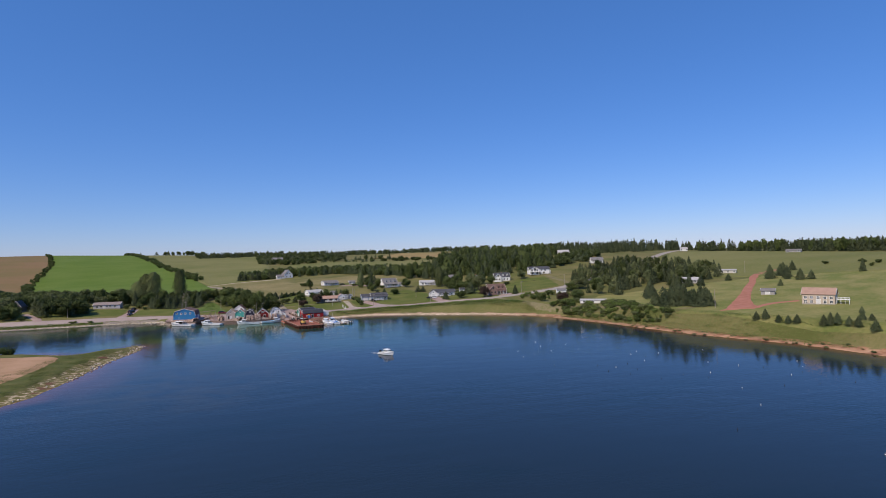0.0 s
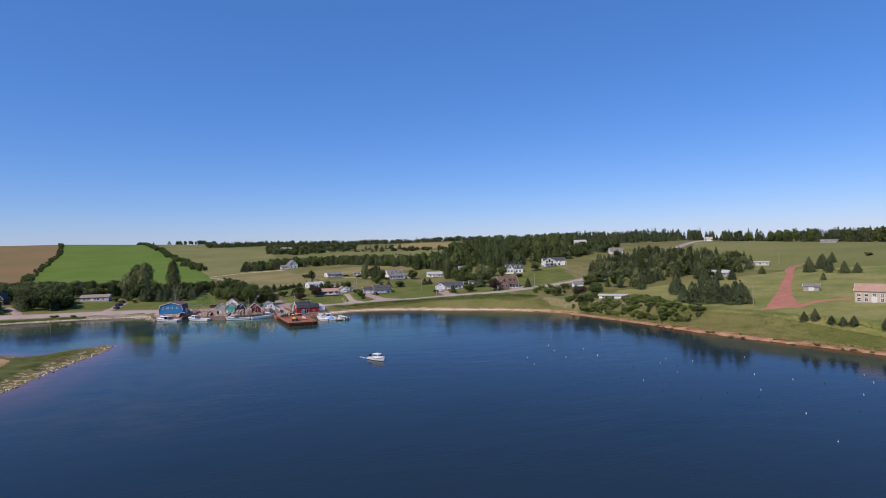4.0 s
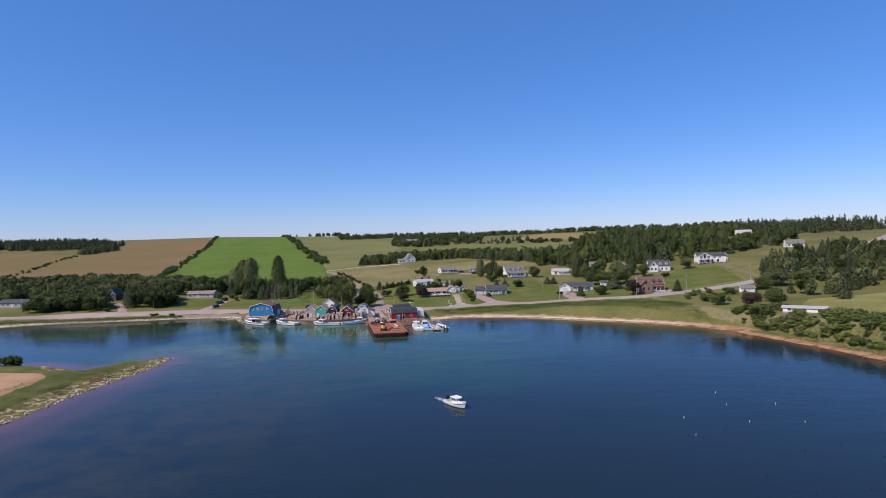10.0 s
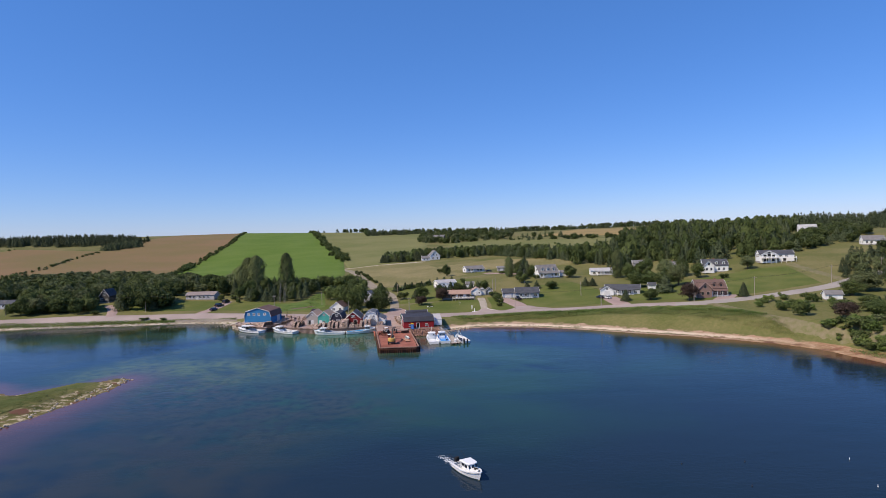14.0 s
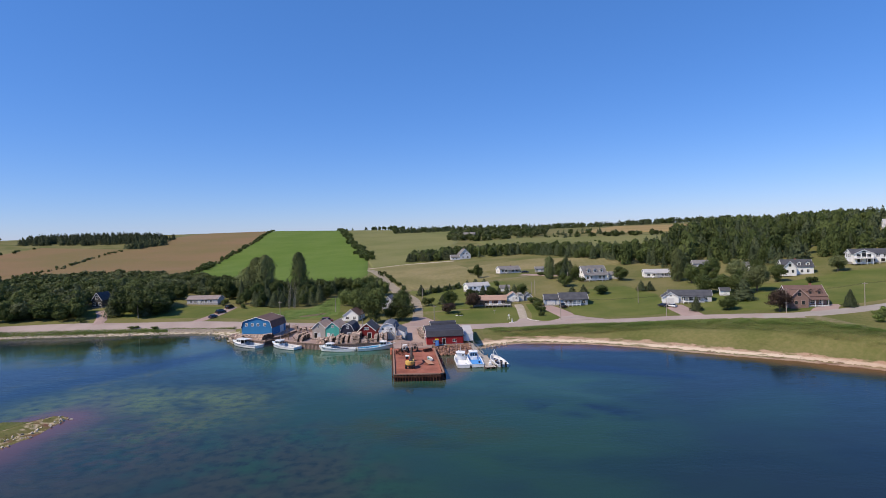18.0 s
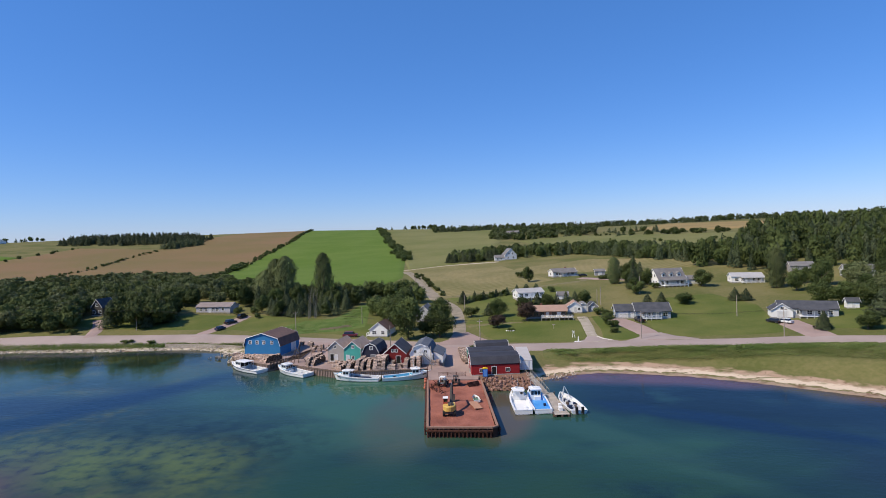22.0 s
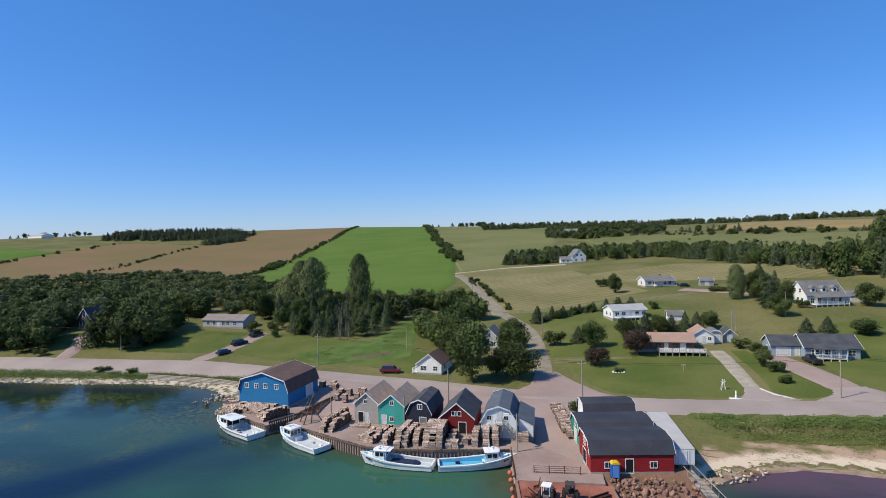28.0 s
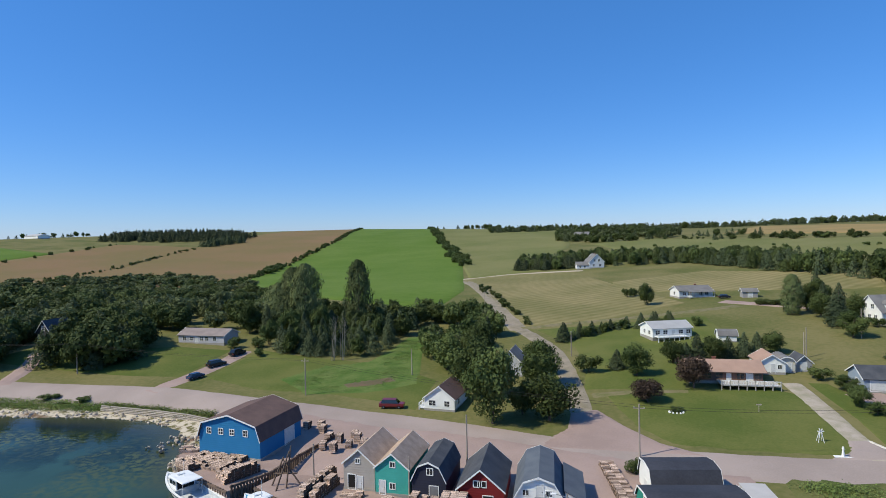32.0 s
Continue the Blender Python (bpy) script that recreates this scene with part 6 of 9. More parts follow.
    if aft == "glass":
        for y in (-0.62, 0.0, 0.62):
            part("window", boxes((fx - 0.03, y * hw - hw * 0.25, 1.55 * k, fx + 0.02, y * hw + hw * 0.25, 2.4 * k)), BOAT_GLASS, wh)
        part("locker", boxes((fx - 0.65, -hw * 0.9, sole, fx - 0.02, hw * 0.3, sole + 0.8 * k)), house, b)
    elif aft == "wall":
        part("window", boxes((fx - 0.03, -hw * 0.75, 1.75 * k, fx + 0.02, -hw * 0.35, 2.25 * k)), BOAT_GLASS, wh)
        part("awning", boxes((fx - 1.1, -hw, z1 - 0.02, fx, hw, z1 + 0.06)), house, wh)
    else:
        # flat dark panel paints the shade inside the open back
        part("bulkhead_opening", boxes((fx - 0.03, -hw * 0.88, sole + 0.05, fx + 0.02, hw * 0.88, z1 - 0.2)), DARK, wh)
        part("helm_seat", boxes((fx - 0.5, hw * 0.3, sole, fx - 0.1, hw * 0.75, sole + 0.9 * k)), DECK_GREY, b)
    # low trunk cabin before the wheelhouse
    ca, cb = fx + house_len * 1.05, L * 0.385
    if cb > ca + 0.4:
        bm = bmesh.new()
        ring = []
        for x in np.linspace(ca, cb, 5):
            w, t = beam(x, 0.45)
            w = min(w, hw * 0.86)
            h = t + 0.42 * k * (1 - 0.35 * ((x - ca) / (cb - ca)))
            ring.append([(x, -w, t - 0.15), (x, -w * 0.94, h), (x, 0, h + 0.07), (x, w * 0.94, h), (x, w, t - 0.15)])
        loft(bm, ring)
        tc = part("trunk_cabin", bm, house, b)
        part("hatch", boxes(((ca + cb) / 2 - 0.25, -0.28, ring[2][2][2] - 0.02, (ca + cb) / 2 + 0.3, 0.28, ring[2][2][2] + 0.1)), deck, tc)
    for i in range(gear if not tarp else 2):
        x, y = random.uniform(-L * 0.42, fx - 1.6), random.choice((-1, 1)) * random.uniform(B * 0.14, B * 0.30)
        a, c = random.uniform(0.22, 0.42), random.uniform(0.18, 0.3)
        part("fish_box", boxes((x - a, y - c, sole, x + a, y + c, sole + random.uniform(0.2, 0.5))), random.choice((NAVY, DECK_GREY, CRATE_TAN, HULL_WHITE, HULL_WHITE)), b, "plastic fish box or coil of gear")
    bm = bmesh.new()
    tube(bm, (fx - 0.7, -B * 0.36, 0.9 * k), (fx - 0.7, -B * 0.36, 1.75 * k), 0.07)
    tube(bm, (fx - 0.7, -B * 0.36, 1.7 * k), (fx - 0.7, -B * 0.5, 1.55 * k), 0.12)
    part("hauler", bm, DECK_GREY, b)
    if mast:
        bm = bmesh.new()
        tube(bm, (fx + 0.5, 0, z1), (fx + 0.4, 0, z1 + 2.6), 0.05, 0.02)
        tube(bm, (fx + 1.2, -0.5, z1 + 0.24), (fx + 1.2, 0.5, z1 + 0.24), 0.08)
        tube(bm, (fx + 0.8, hw * 0.8, z1), (fx + 0.6, hw * 0.9, z1 + 3.4), 0.018, 0.01, 5)
        part("mast", bm, TRIM, b)
        bm = bmesh.new()
        tube(bm, (fx + house_len * 0.55, 0.45, z1 + 0.15), (fx + house_len * 0.55, 0.45, z1 + 0.42), 0.28, 0.24, 10)
        part("radar", bm, HULL_WHITE, b)
    if tarp:
        bm = bmesh.new()
        loft(bm, [[(x, -B * 0.33, sole), (x, -B * 0.3, sole + h), (x, 0, sole + h + 0.2), (x, B * 0.3, sole + h), (x, B * 0.33, sole)] for x, h in ((-L * 0.30, 0.1), (-L * 0.24, 0.4), (-L * 0.05, 0.45), (fx - 0.9, 0.4), (fx - 0.5, 0.1))])
        part("tarp", bm, tarp, b)
    if marks:
        bm = bmesh.new()
        for s in (-1, 1):
            for i in range(5):
                x = L * 0.33 + i * 0.2
                w, t = beam(x)
                box(bm, x - 0.06, s * w * 0.97 - 0.06, t - 0.55, x + 0.06, s * w * 0.97 + 0.06, t - 0.3)
        part("hull_marks", bm, LETTERING, b, "dark bars of registration marks")
    return b


def afloat(bow, stern, dz=0.0):
    """Pose of a boat on the water from its bow and stern in plan."""
    c = ((bow[0] + stern[0]) / 2, (bow[1] + stern[1]) / 2)
    return Matrix.Translation((c[0], c[1], dz)) @ Matrix.Rotation(math.atan2(bow[1] - stern[1], bow[0] - stern[0]), 4, "Z")


lobster_boat("lobster_boat", "white lobster boat with long wheelhouse roof by the rocks", afloat((-71.6, 60.4), (-55.2, 51.6)), 14.6, 4.6, roof_len=5.0, house_len=2.7, house_at=0.07, stripe=NAVY)
lobster_boat("lobster_boat", "white lobster boat with aqua foredeck moored at the quay", afloat((-53.8, 54.8), (-40.0, 47.0)), 13.4, 4.4, deck=AQUA, well=DECK_GREY, house_len=2.5, roof_len=2.8, house_at=0.12, aft="glass", gear=3)
lobster_boat("lobster_boat", "white lobster boat with navy tarp in the well", afloat((-32.8, 43.8), (-19.2, 43.2)), 13.0, 3.9, deck=AQUA, tarp=NAVY, house_at=0.14, house_len=2.0, roof_len=2.4, aft="wall")
lobster_boat("lobster_boat", "white lobster boat with bright aqua deck", afloat((-6.0, 46.4), (-18.8, 43.3)), 13.2, 3.9, deck=AQUA, well=AQUA, trim=HULL_WHITE, house_at=0.11, house_len=2.2, roof_len=2.5, aft="glass", gear=1)
lobster_boat("lobster_boat", "plain white lobster boat at the floating dock", afloat((16.7, 30.0), (18.6, 12.6)), 15.2, 4.3, deck=HULL_WHITE, well=HULL_WHITE, house_at=0.13, house_len=2.2, roof_len=2.4, aft="wall", gear=3)
lobster_boat("lobster_boat", "white lobster boat with sky-blue deck and trim", afloat((20.4, 31.0), (22.8, 12.8)), 15.4, 4.2, deck=SKY_BLUE, well=SKY_BLUE, trim=HULL_WHITE, house_at=0.12, house_len=2.6, roof_len=2.9, aft="glass", gear=1, stripe=SKY_BLUE)
_work = thing("work_skiff", afloat((27.0, 27.6), (30.2, 14.0), 0.0), "open white work skiff with gear and outboard motors", "boat")
_sec = hull_sections(12.8, 3.8, 1.3, 0.8)
_bm = bmesh.new()
loft(_bm, [[(x, -w, t), (x, -w * 0.9, 0.1), (x, 0, -0.5), (x, w * 0.9, 0.1), (x, w, t)] for x, w, t in _sec], close=False)
_bm.faces.new([_bm.verts.new(q) for q in ((-6.4, -1.77, 0.8), (-6.4, -1.6, 0.1), (-6.4, 0, -0.5), (-6.4, 1.6, 0.1), (-6.4, 1.77, 0.8))])
part("hull", _bm, HULL_WHITE, _work)
_bm = bmesh.new()
loft(_bm, [[(x, -max(w - 0.12, 0.02), 0.35), (x, max(w - 0.12, 0.02), 0.35)] for x, w, t in _sec], close=False)
part("floor", _bm, DECK_GREY, _work)
_bm = bmesh.new()
for _s in (-1, 1):
    loft(_bm, [[(x, _s * (w + 0.04), t - 0.05), (x, _s * (w + 0.04), t + 0.06), (x, _s * max(w - 0.14, 0.0), t + 0.06), (x, _s * max(w - 0.14, 0), t - 0.05)] for x, w, t in _sec])
part("gunwale", _bm, HULL_WHITE, _work)
_bm = bmesh.new()
for _a, _b in (((2.5, -1.3, 0.5), (3.3, 0, 3.4)), ((2.5, 1.3, 0.5), (3.3, 0, 3.4)), ((4.6, 0, 0.6), (3.3, 0, 3.4))):
    tube(_bm, _a, _b, 0.07)
part("hoist_frame", _bm, DECK_GREY, _work, "steel tripod hoist")
for _i in range(16):
    _x, _y = random.uniform(-3.5, 2.5), random.uniform(-1.2, 1.2)
    _c = part("crate", boxes((_x - 0.35, _y - 0.25, 0.36, _x + 0.35, _y + 0.25, random.uniform(0.6, 1.0))), random.choice((TIMBER, DECK_GREY, NAVY)), _work)
for _s in (-0.65, 0.65):
    part("outboard_motor", boxes((-6.75, _s - 0.25, 0.2, -6.35, _s + 0.25, 1.5), (-6.9, _s - 0.2, -0.4, -6.6, _s + 0.2, 0.3)), DARK, _work)

# the small motor boat out on the bay
_cr = lobster_boat("motor_boat", "small white cabin motor boat on open water", afloat((27.2, -106.3), (23.4, -99.4), 0.05), 7.6, 2.7, house_at=-0.10, house_len=2.0, roof_len=2.5, mast=False, group="", deck=DARK, marks=False, k=0.72, gear=2)
_ob = boxes((-4.15, -0.35, 0.1, -3.7, 0.35, 1.5), (-4.2, -0.2, -0.5, -3.85, 0.2, 0.2))
part("outboard_motor", _ob, DARK, _cr)
_bm = bmesh.new()
tube(_bm, (-1.6, 0.9, 1.2), (-4.6, 1.2, 2.2), 0.025)
tube(_bm, (-1.6, -0.9, 1.2), (-4.4, -1.2, 2.1), 0.025)
part("fishing_rod", _bm, DARK, _cr)
# short foaming wake behind it
_v, _f = [], []
_dir, _side = Vector((-3.9, 6.6, 0)).normalized(), Vector((6.6, 3.9, 0)).normalized()
for _i in range(220):
    _t = random.random() ** 1.6
    _c = Vector((23.2, -99.0, 0.02)) + _dir * (0.3 + _t * 5.0) + _side * random.gauss(0, 0.25 + 0.3 * _t)
    _s = random.uniform(0.05, 0.16) * (1 - 0.6 * _t)
    _k = len(_v)
    for _a in range(5):
        _v.append((_c.x + _s * math.cos(_a * 1.257) * 1.4, _c.y + _s * math.sin(_a * 1.257), 0.02 + 0.03 * random.random()))
    _f.append([_k + _a for _a in range(5)])
tagged(new("wake_foam", raw_mesh("wake_foam", _v, _f, mat("sea_foam", (0.75, 0.78, 0.80), 0.8))), "short trail of white wake foam", "foam", kind="stuff")

# mussel-line buoys
_bm = bmesh.new()
bmesh.ops.create_icosphere(_bm, subdivisions=2, radius=0.095)
for _q in _bm.verts:
    _q.co.z *= 1.25
tube(_bm, (0, 0, 0.18), (0, 0, 0.34), 0.035)
_pale = bpy.data.meshes.new("buoy")
_bm.to_mesh(_pale)
_dark = bpy.data.meshes.new("buoy")
_bm.to_mesh(_dark)
_bm.free()
_pale.materials.append(mat("white_buoy", (0.75, 0.76, 0.76), 0.5))
_dark.materials.append(mat("black_buoy", (0.03, 0.03, 0.035), 0.5))


def in_ring(ring, x, y):
    odd = False
    for (ax, ay), (bx, by) in zip(ring, ring[1:] + ring[:1]):
        if (ay > y) != (by > y) and x < (bx - ax) * (y - ay) / (by - ay) + ax:
            odd = not odd
    return odd


random.seed(11)
BUOY_FIELD = [(58, -100), (90, -96), (119, -134), (152, -160), (142, -186), (126, -214), (92, -198), (68, -150)]
BUOYS_NEAR = [(30, -192), (68, -190), (112, -206), (78, -252), (30, -246)]
for _line in range(20):
    for _k in range(26):
        if random.random() < 0.35:
            continue
        _u, _w = _k * 9 + random.uniform(-3, 3), _line * 8 + random.uniform(-0.8, 0.8)
        _x, _y = -6 + _u * 0.5 + _w * 0.86, -112 - _u * 0.86 + _w * 0.5
        if not in_ring(BUOY_FIELD, _x, _y) and not (in_ring(BUOYS_NEAR, _x, _y) and random.random() < 0.3):
            continue
        if shore_distance(np.array([_x]), np.array([_y]))[0] > -8:
            continue
        _is = random.random() < 0.38
        _b = new("buoy", _pale if _is else _dark)
        _b.location = (_x, _y, 0.06)
        tagged(_b, "small white mussel-line buoy" if _is else "small black mussel-line buoy", "buoy", "mussel-line buoys")


# ---- trees, hedges, woods ----
BARK = mat("grey_bark", (0.12, 0.095, 0.075), 0.95, scale=3)
PALE_BARK = mat("pale_bark", (0.27, 0.24, 0.21), 0.95, scale=3)
LEAF = {"maple": leafy("maple_leaves", (0.036, 0.058, 0.017), (0.112, 0.142, 0.044)), "poplar": leafy("poplar_leaves", (0.070, 0.096, 0.036), (0.160, 0.185, 0.075)),
        "shrub": leafy("shrub_leaves", (0.046, 0.072, 0.020), (0.112, 0.138, 0.044)), "conifer": leafy("spruce_needles", (0.036, 0.055, 0.027), (0.098, 0.118, 0.056)),
        "copper": leafy("copper_leaves", (0.045, 0.032, 0.026), (0.090, 0.062, 0.044)), "grass": leafy("tall_grass", (0.085, 0.125, 0.030), (0.17, 0.185, 0.06)),
        "lush": leafy("lush_weeds", (0.088, 0.140, 0.032), (0.170, 0.212, 0.064)),
        "willow": leafy("pale_leaves", (0.074, 0.096, 0.038), (0.150, 0.168, 0.074))}
rngt = np.random.default_rng(5)


def leaf_tris(centres, outward, size, droop=0.0, rng=rngt):
    """Small three-cornered leaf clumps, for woods and weeds seen from farther off."""
    n = len(centres)
    nrm = outward + rng.normal(0, 0.36, (n, 3))
    nrm /= np.linalg.norm(nrm, axis=1)[:, None] + 1e-9
    a = np.cross(nrm, rng.normal(0, 1, (n, 3)))
    a /= np.linalg.norm(a, axis=1)[:, None] + 1e-9
    b = np.cross(nrm, a)
    s = (size * rng.uniform(0.6, 1.5, n))[:, None]
    p = np.stack([centres - a * s - b * s * 0.7, centres + a * s - b * s * rng.uniform(0.2, 0.9, n)[:, None], centres + a * s * rng.uniform(-0.5, 0.5, n)[:, None] + b * s], 1)
    p[..., 2] -= droop * np.abs(rng.normal(0, 1, (n, 3))) * size
    return p.reshape(-1, 3), np.arange(n * 3).reshape(n, 3)


def ball(n, rng=rngt):
    d = rng.normal(0, 1, (n, 3))
    return d / np.linalg.norm(d, axis=1)[:, None]


def crown_points(kind, n, seed):
    """Leaf places and outward directions in a tree one unit high and one unit wide."""
    rng = np.random.default_rng(seed)
    if kind == "conifer":
        z = 0.06 + 0.94 * (1 - np.sqrt(rng.random(n)))
        tier = 0.72 + 0.28 * (1 - (z * 9 + rng.random(n) * 0.25) % 1)
        a = rng.random(n) * 2 * np.pi
        lump = 1 + 0.2 * np.sin(a * 3 + z * 17 + seed) + 0.12 * np.sin(a * 5 - z * 31)
        r = 0.5 * (1 - z) ** 0.85 * tier * lump * np.sqrt(rng.uniform(0.35, 1.0, n)) + 0.012
        return np.stack([r * np.cos(a), r * np.sin(a), z], 1), np.stack([np.cos(a), np.sin(a), np.full(n, 0.7)], 1)
    if kind == "poplar":
        z = 0.05 + 0.95 * rng.random(n)
        a = rng.random(n) * 2 * np.pi
        lump = 1 + 0.16 * np.sin(a * 2 + z * 11 + seed) + 0.13 * np.sin(a * 5 - z * 23) + 0.10 * np.sin(a * 3 + z * 41 + seed)
        r = 0.47 * np.clip(1 - np.abs((z - 0.46) / 0.55) ** 3.4, 0, 1) ** 0.7 * lump * np.sqrt(rng.uniform(0.3, 1.05, n)) + 0.01
        return np.stack([r * np.cos(a), r * np.sin(a), z + rng.normal(0, 0.012, n)], 1), np.stack([np.cos(a), np.sin(a), np.full(n, 0.35)], 1)
    if kind == "shrub":
        m = 9
        c = np.stack([rng.uniform(-0.3, 0.3, m), rng.uniform(-0.3, 0.3, m), rng.uniform(0.25, 0.72, m)], 1)
        rad = np.stack([rng.uniform(0.15, 0.26, m)] * 2 + [rng.uniform(0.2, 0.3, m)], 1)
    else:
        m = 22
        d = ball(m, rng) * rng.uniform(0.55, 1.0, m)[:, None]
        c = d * np.array([0.33, 0.33, 0.33]) + np.array([0, 0, 0.53])
        rad = np.stack([rng.uniform(0.16, 0.25, m)] * 2 + [rng.uniform(0.13, 0.20, m)], 1)
    k = rng.integers(0, m, n)
    d = ball(n, rng)
    p = c[k] + d * rad[k] * rng.uniform(0.5, 1.12, n)[:, None]
    keep = p[:, 2] > 0.03
    return p[keep], d[keep]


def crown_mesh(kind, n, seed, size, leaf):
    p, d = crown_points(kind, n, seed)
    v, f = leaf_tris(p, d, size, 0.5 if kind == "conifer" else 0.1, np.random.default_rng(seed + 50))
    return raw_mesh("crown", v, f, LEAF[leaf])


def trunk_mesh(kind, seed):
    rnd = random.Random(seed)
    bm = bmesh.new()
    top = {"conifer": 0.95, "poplar": 0.85, "shrub": 0.35}.get(kind, 0.6)
    tube(bm, (0, 0, -0.04), (0, 0, top * 0.45), 0.030, 0.022, 7)
    tube(bm, (0, 0, top * 0.45), (rnd.uniform(-0.02, 0.02), 0, top), 0.022, 0.006, 6)
    if kind != "conifer":
        for i in range(6):
            a, z = i * 2.4 + rnd.random(), top * rnd.uniform(0.35, 0.75)
            r = 0.16 if kind == "poplar" else 0.3
            tube(bm, (0, 0, z), (r * math.cos(a), r * math.sin(a), z + rnd.uniform(0.12, 0.3)), 0.013, 0.004, 5)
    me = bpy.data.meshes.new("trunk")
    bm.to_mesh(me)
    bm.free()
    me.materials.append(BARK)
    return me


TREE_MESH = {}
for _kind, _leaf, _n, _size, _count in (("maple", "maple", 6000, 0.021, 3), ("poplar", "poplar", 8000, 0.017, 2), ("shrub", "shrub", 1500, 0.038, 3), ("conifer", "conifer", 2200, 0.025, 3),
                                        ("copper", "copper", 5000, 0.023, 1), ("willow", "willow", 5000, 0.023, 1)):
    _shape = _kind if _kind in ("poplar", "shrub", "conifer") else "maple"
    TREE_MESH[_kind] = [(trunk_mesh(_shape, s), crown_mesh(_shape, _n, 10 * s + len(_kind), _size, _leaf)) for s in range(_count)]
TREE_WORDS = {"maple": ("tree", "broad leafy green tree"), "poplar": ("tree", "tall columnar poplar"), "shrub": ("shrub", "rounded green shrub"), "conifer": ("tree", "dark green spruce"),
              "copper": ("tree", "copper-leaved ornamental tree"), "willow": ("tree", "pale green leafy tree")}
random.seed(21)


def plant(x, y, h, w, kind, where):
    name, words = TREE_WORDS[kind]
    t = thing({"conifer": "spruce", "poplar": "poplar", "shrub": "shrub"}.get(kind, "tree"), Matrix.LocRotScale((x, y, ground(x, y) - 0.05), Euler((0, 0, random.uniform(0, 6.28))), (w, w, h)),
              words + " " + where, name)
    trunk, crown = random.choice(TREE_MESH[kind])
    shared("trunk", trunk, t, Matrix.Identity(4))
    shared("crown", crown, t, Matrix.Identity(4))
    return t


for _x, _y, _h, _w, _k in ((-20, 90, 16, 13, "maple"), (-9, 92, 9.8, 11.5, "maple"), (-12, 113, 12, 11, "maple"), (-26, 106, 13.5, 11, "maple"), (-27, 138, 13, 6.5, "conifer"),
                           (-28, 130, 13.5, 11, "maple"), (-37, 128, 11, 10, "maple"), (-13, 122, 10, 7, "maple"), (-14.5, 95, 8, 7, "maple")):
    plant(_x, _y, _h, _w, _k, "at the lane corner")
for _x, _y, _h, _w, _k in ((-77, 170, 25.5, 9.6, "poplar"), (-100, 166, 23, 12, "poplar"), (-94.5, 164, 24.5, 12, "poplar"), (-105, 165, 17.5, 11, "poplar"), (-96, 156, 11, 10, "maple"), (-79, 164, 9, 8, "maple"), (-70, 160, 8, 7, "conifer"), (-87, 160, 12, 8, "maple"), (-106, 158, 12, 7, "conifer"),
                           (-84, 154, 9, 5.5, "conifer"), (-91, 155, 10, 6, "conifer"), (-114, 160, 12.5, 7, "maple"), (-100, 148, 9, 7, "maple"), (-78, 158, 9, 5.5, "conifer")):
    plant(_x, _y, _h, _w, _k, "in the grove above the shore road")
for _x, _y, _h, _w, _k in ((-6, 157, 6.4, 6.5, "conifer"), (3, 168, 4, 3.6, "conifer"), (9, 171, 3.8, 3.6, "conifer"), (14, 173, 3.9, 3.6, "conifer"), (19, 175, 4.7, 4.4, "conifer"), (24, 178, 4.3, 4, "conifer"),
                           (-1, 163, 5, 4, "conifer"), (6, 169, 3.4, 3, "conifer"), (29, 180, 3.6, 3.6, "conifer"), (0, 125, 4.6, 7, "shrub"), (11, 121, 8, 8.2, "maple"), (7, 127, 5.2, 6, "conifer"),
                           (11, 103.5, 5, 7.4, "copper"), (22.0, 112.3, 7.4, 8.4, "copper"), (16, 98, 1.1, 3.2, "shrub")):
    plant(_x, _y, _h, _w, _k, "on the bungalow's lawn")
for _x, _y, _h, _w, _k in ((21, 131, 5, 6, "maple"), (27, 132, 5.8, 6, "conifer"), (31, 133, 5.2, 6, "maple"), (35, 135, 4.6, 5, "conifer"), (43, 139, 4.6, 5, "conifer"), (47, 139, 4.6, 6, "maple"),
                           (39, 136, 5.2, 4.6, "conifer"), (24, 130, 4.5, 4.6, "conifer"), (36, 171, 2.7, 3.8, "shrub"), (26, 212, 7.6, 6.2, "maple"), (21, 234, 3.2, 4.2, "shrub"), (24.5, 237, 3.2, 3.6, "shrub")):
    plant(_x, _y, _h * 1.3, _w * 1.15, _k, "behind the houses")
for _x, _y, _h, _w, _k in ((67, 183, 13, 6.6, "poplar"), (79, 196, 13, 9, "conifer"), (74, 190, 10, 7, "maple"), (73, 177, 8, 8, "maple"), (72, 163, 11, 8.5, "conifer"), (70.5, 151, 8, 8.5, "maple"), (76, 183, 11, 7, "conifer"),
                           (74, 170, 9.5, 8, "conifer"), (81, 161, 3, 5, "shrub"), (78, 177, 11, 8.5, "conifer"), (80, 171, 8.5, 7, "maple"), (77, 188, 12, 8, "maple"), (68, 204, 2.4, 7, "shrub"), (72, 203, 2.4, 7, "shrub"), (64, 205, 2.4, 6, "shrub")):
    plant(_x, _y, _h, _w, _k, "in the clump beside the large white house")
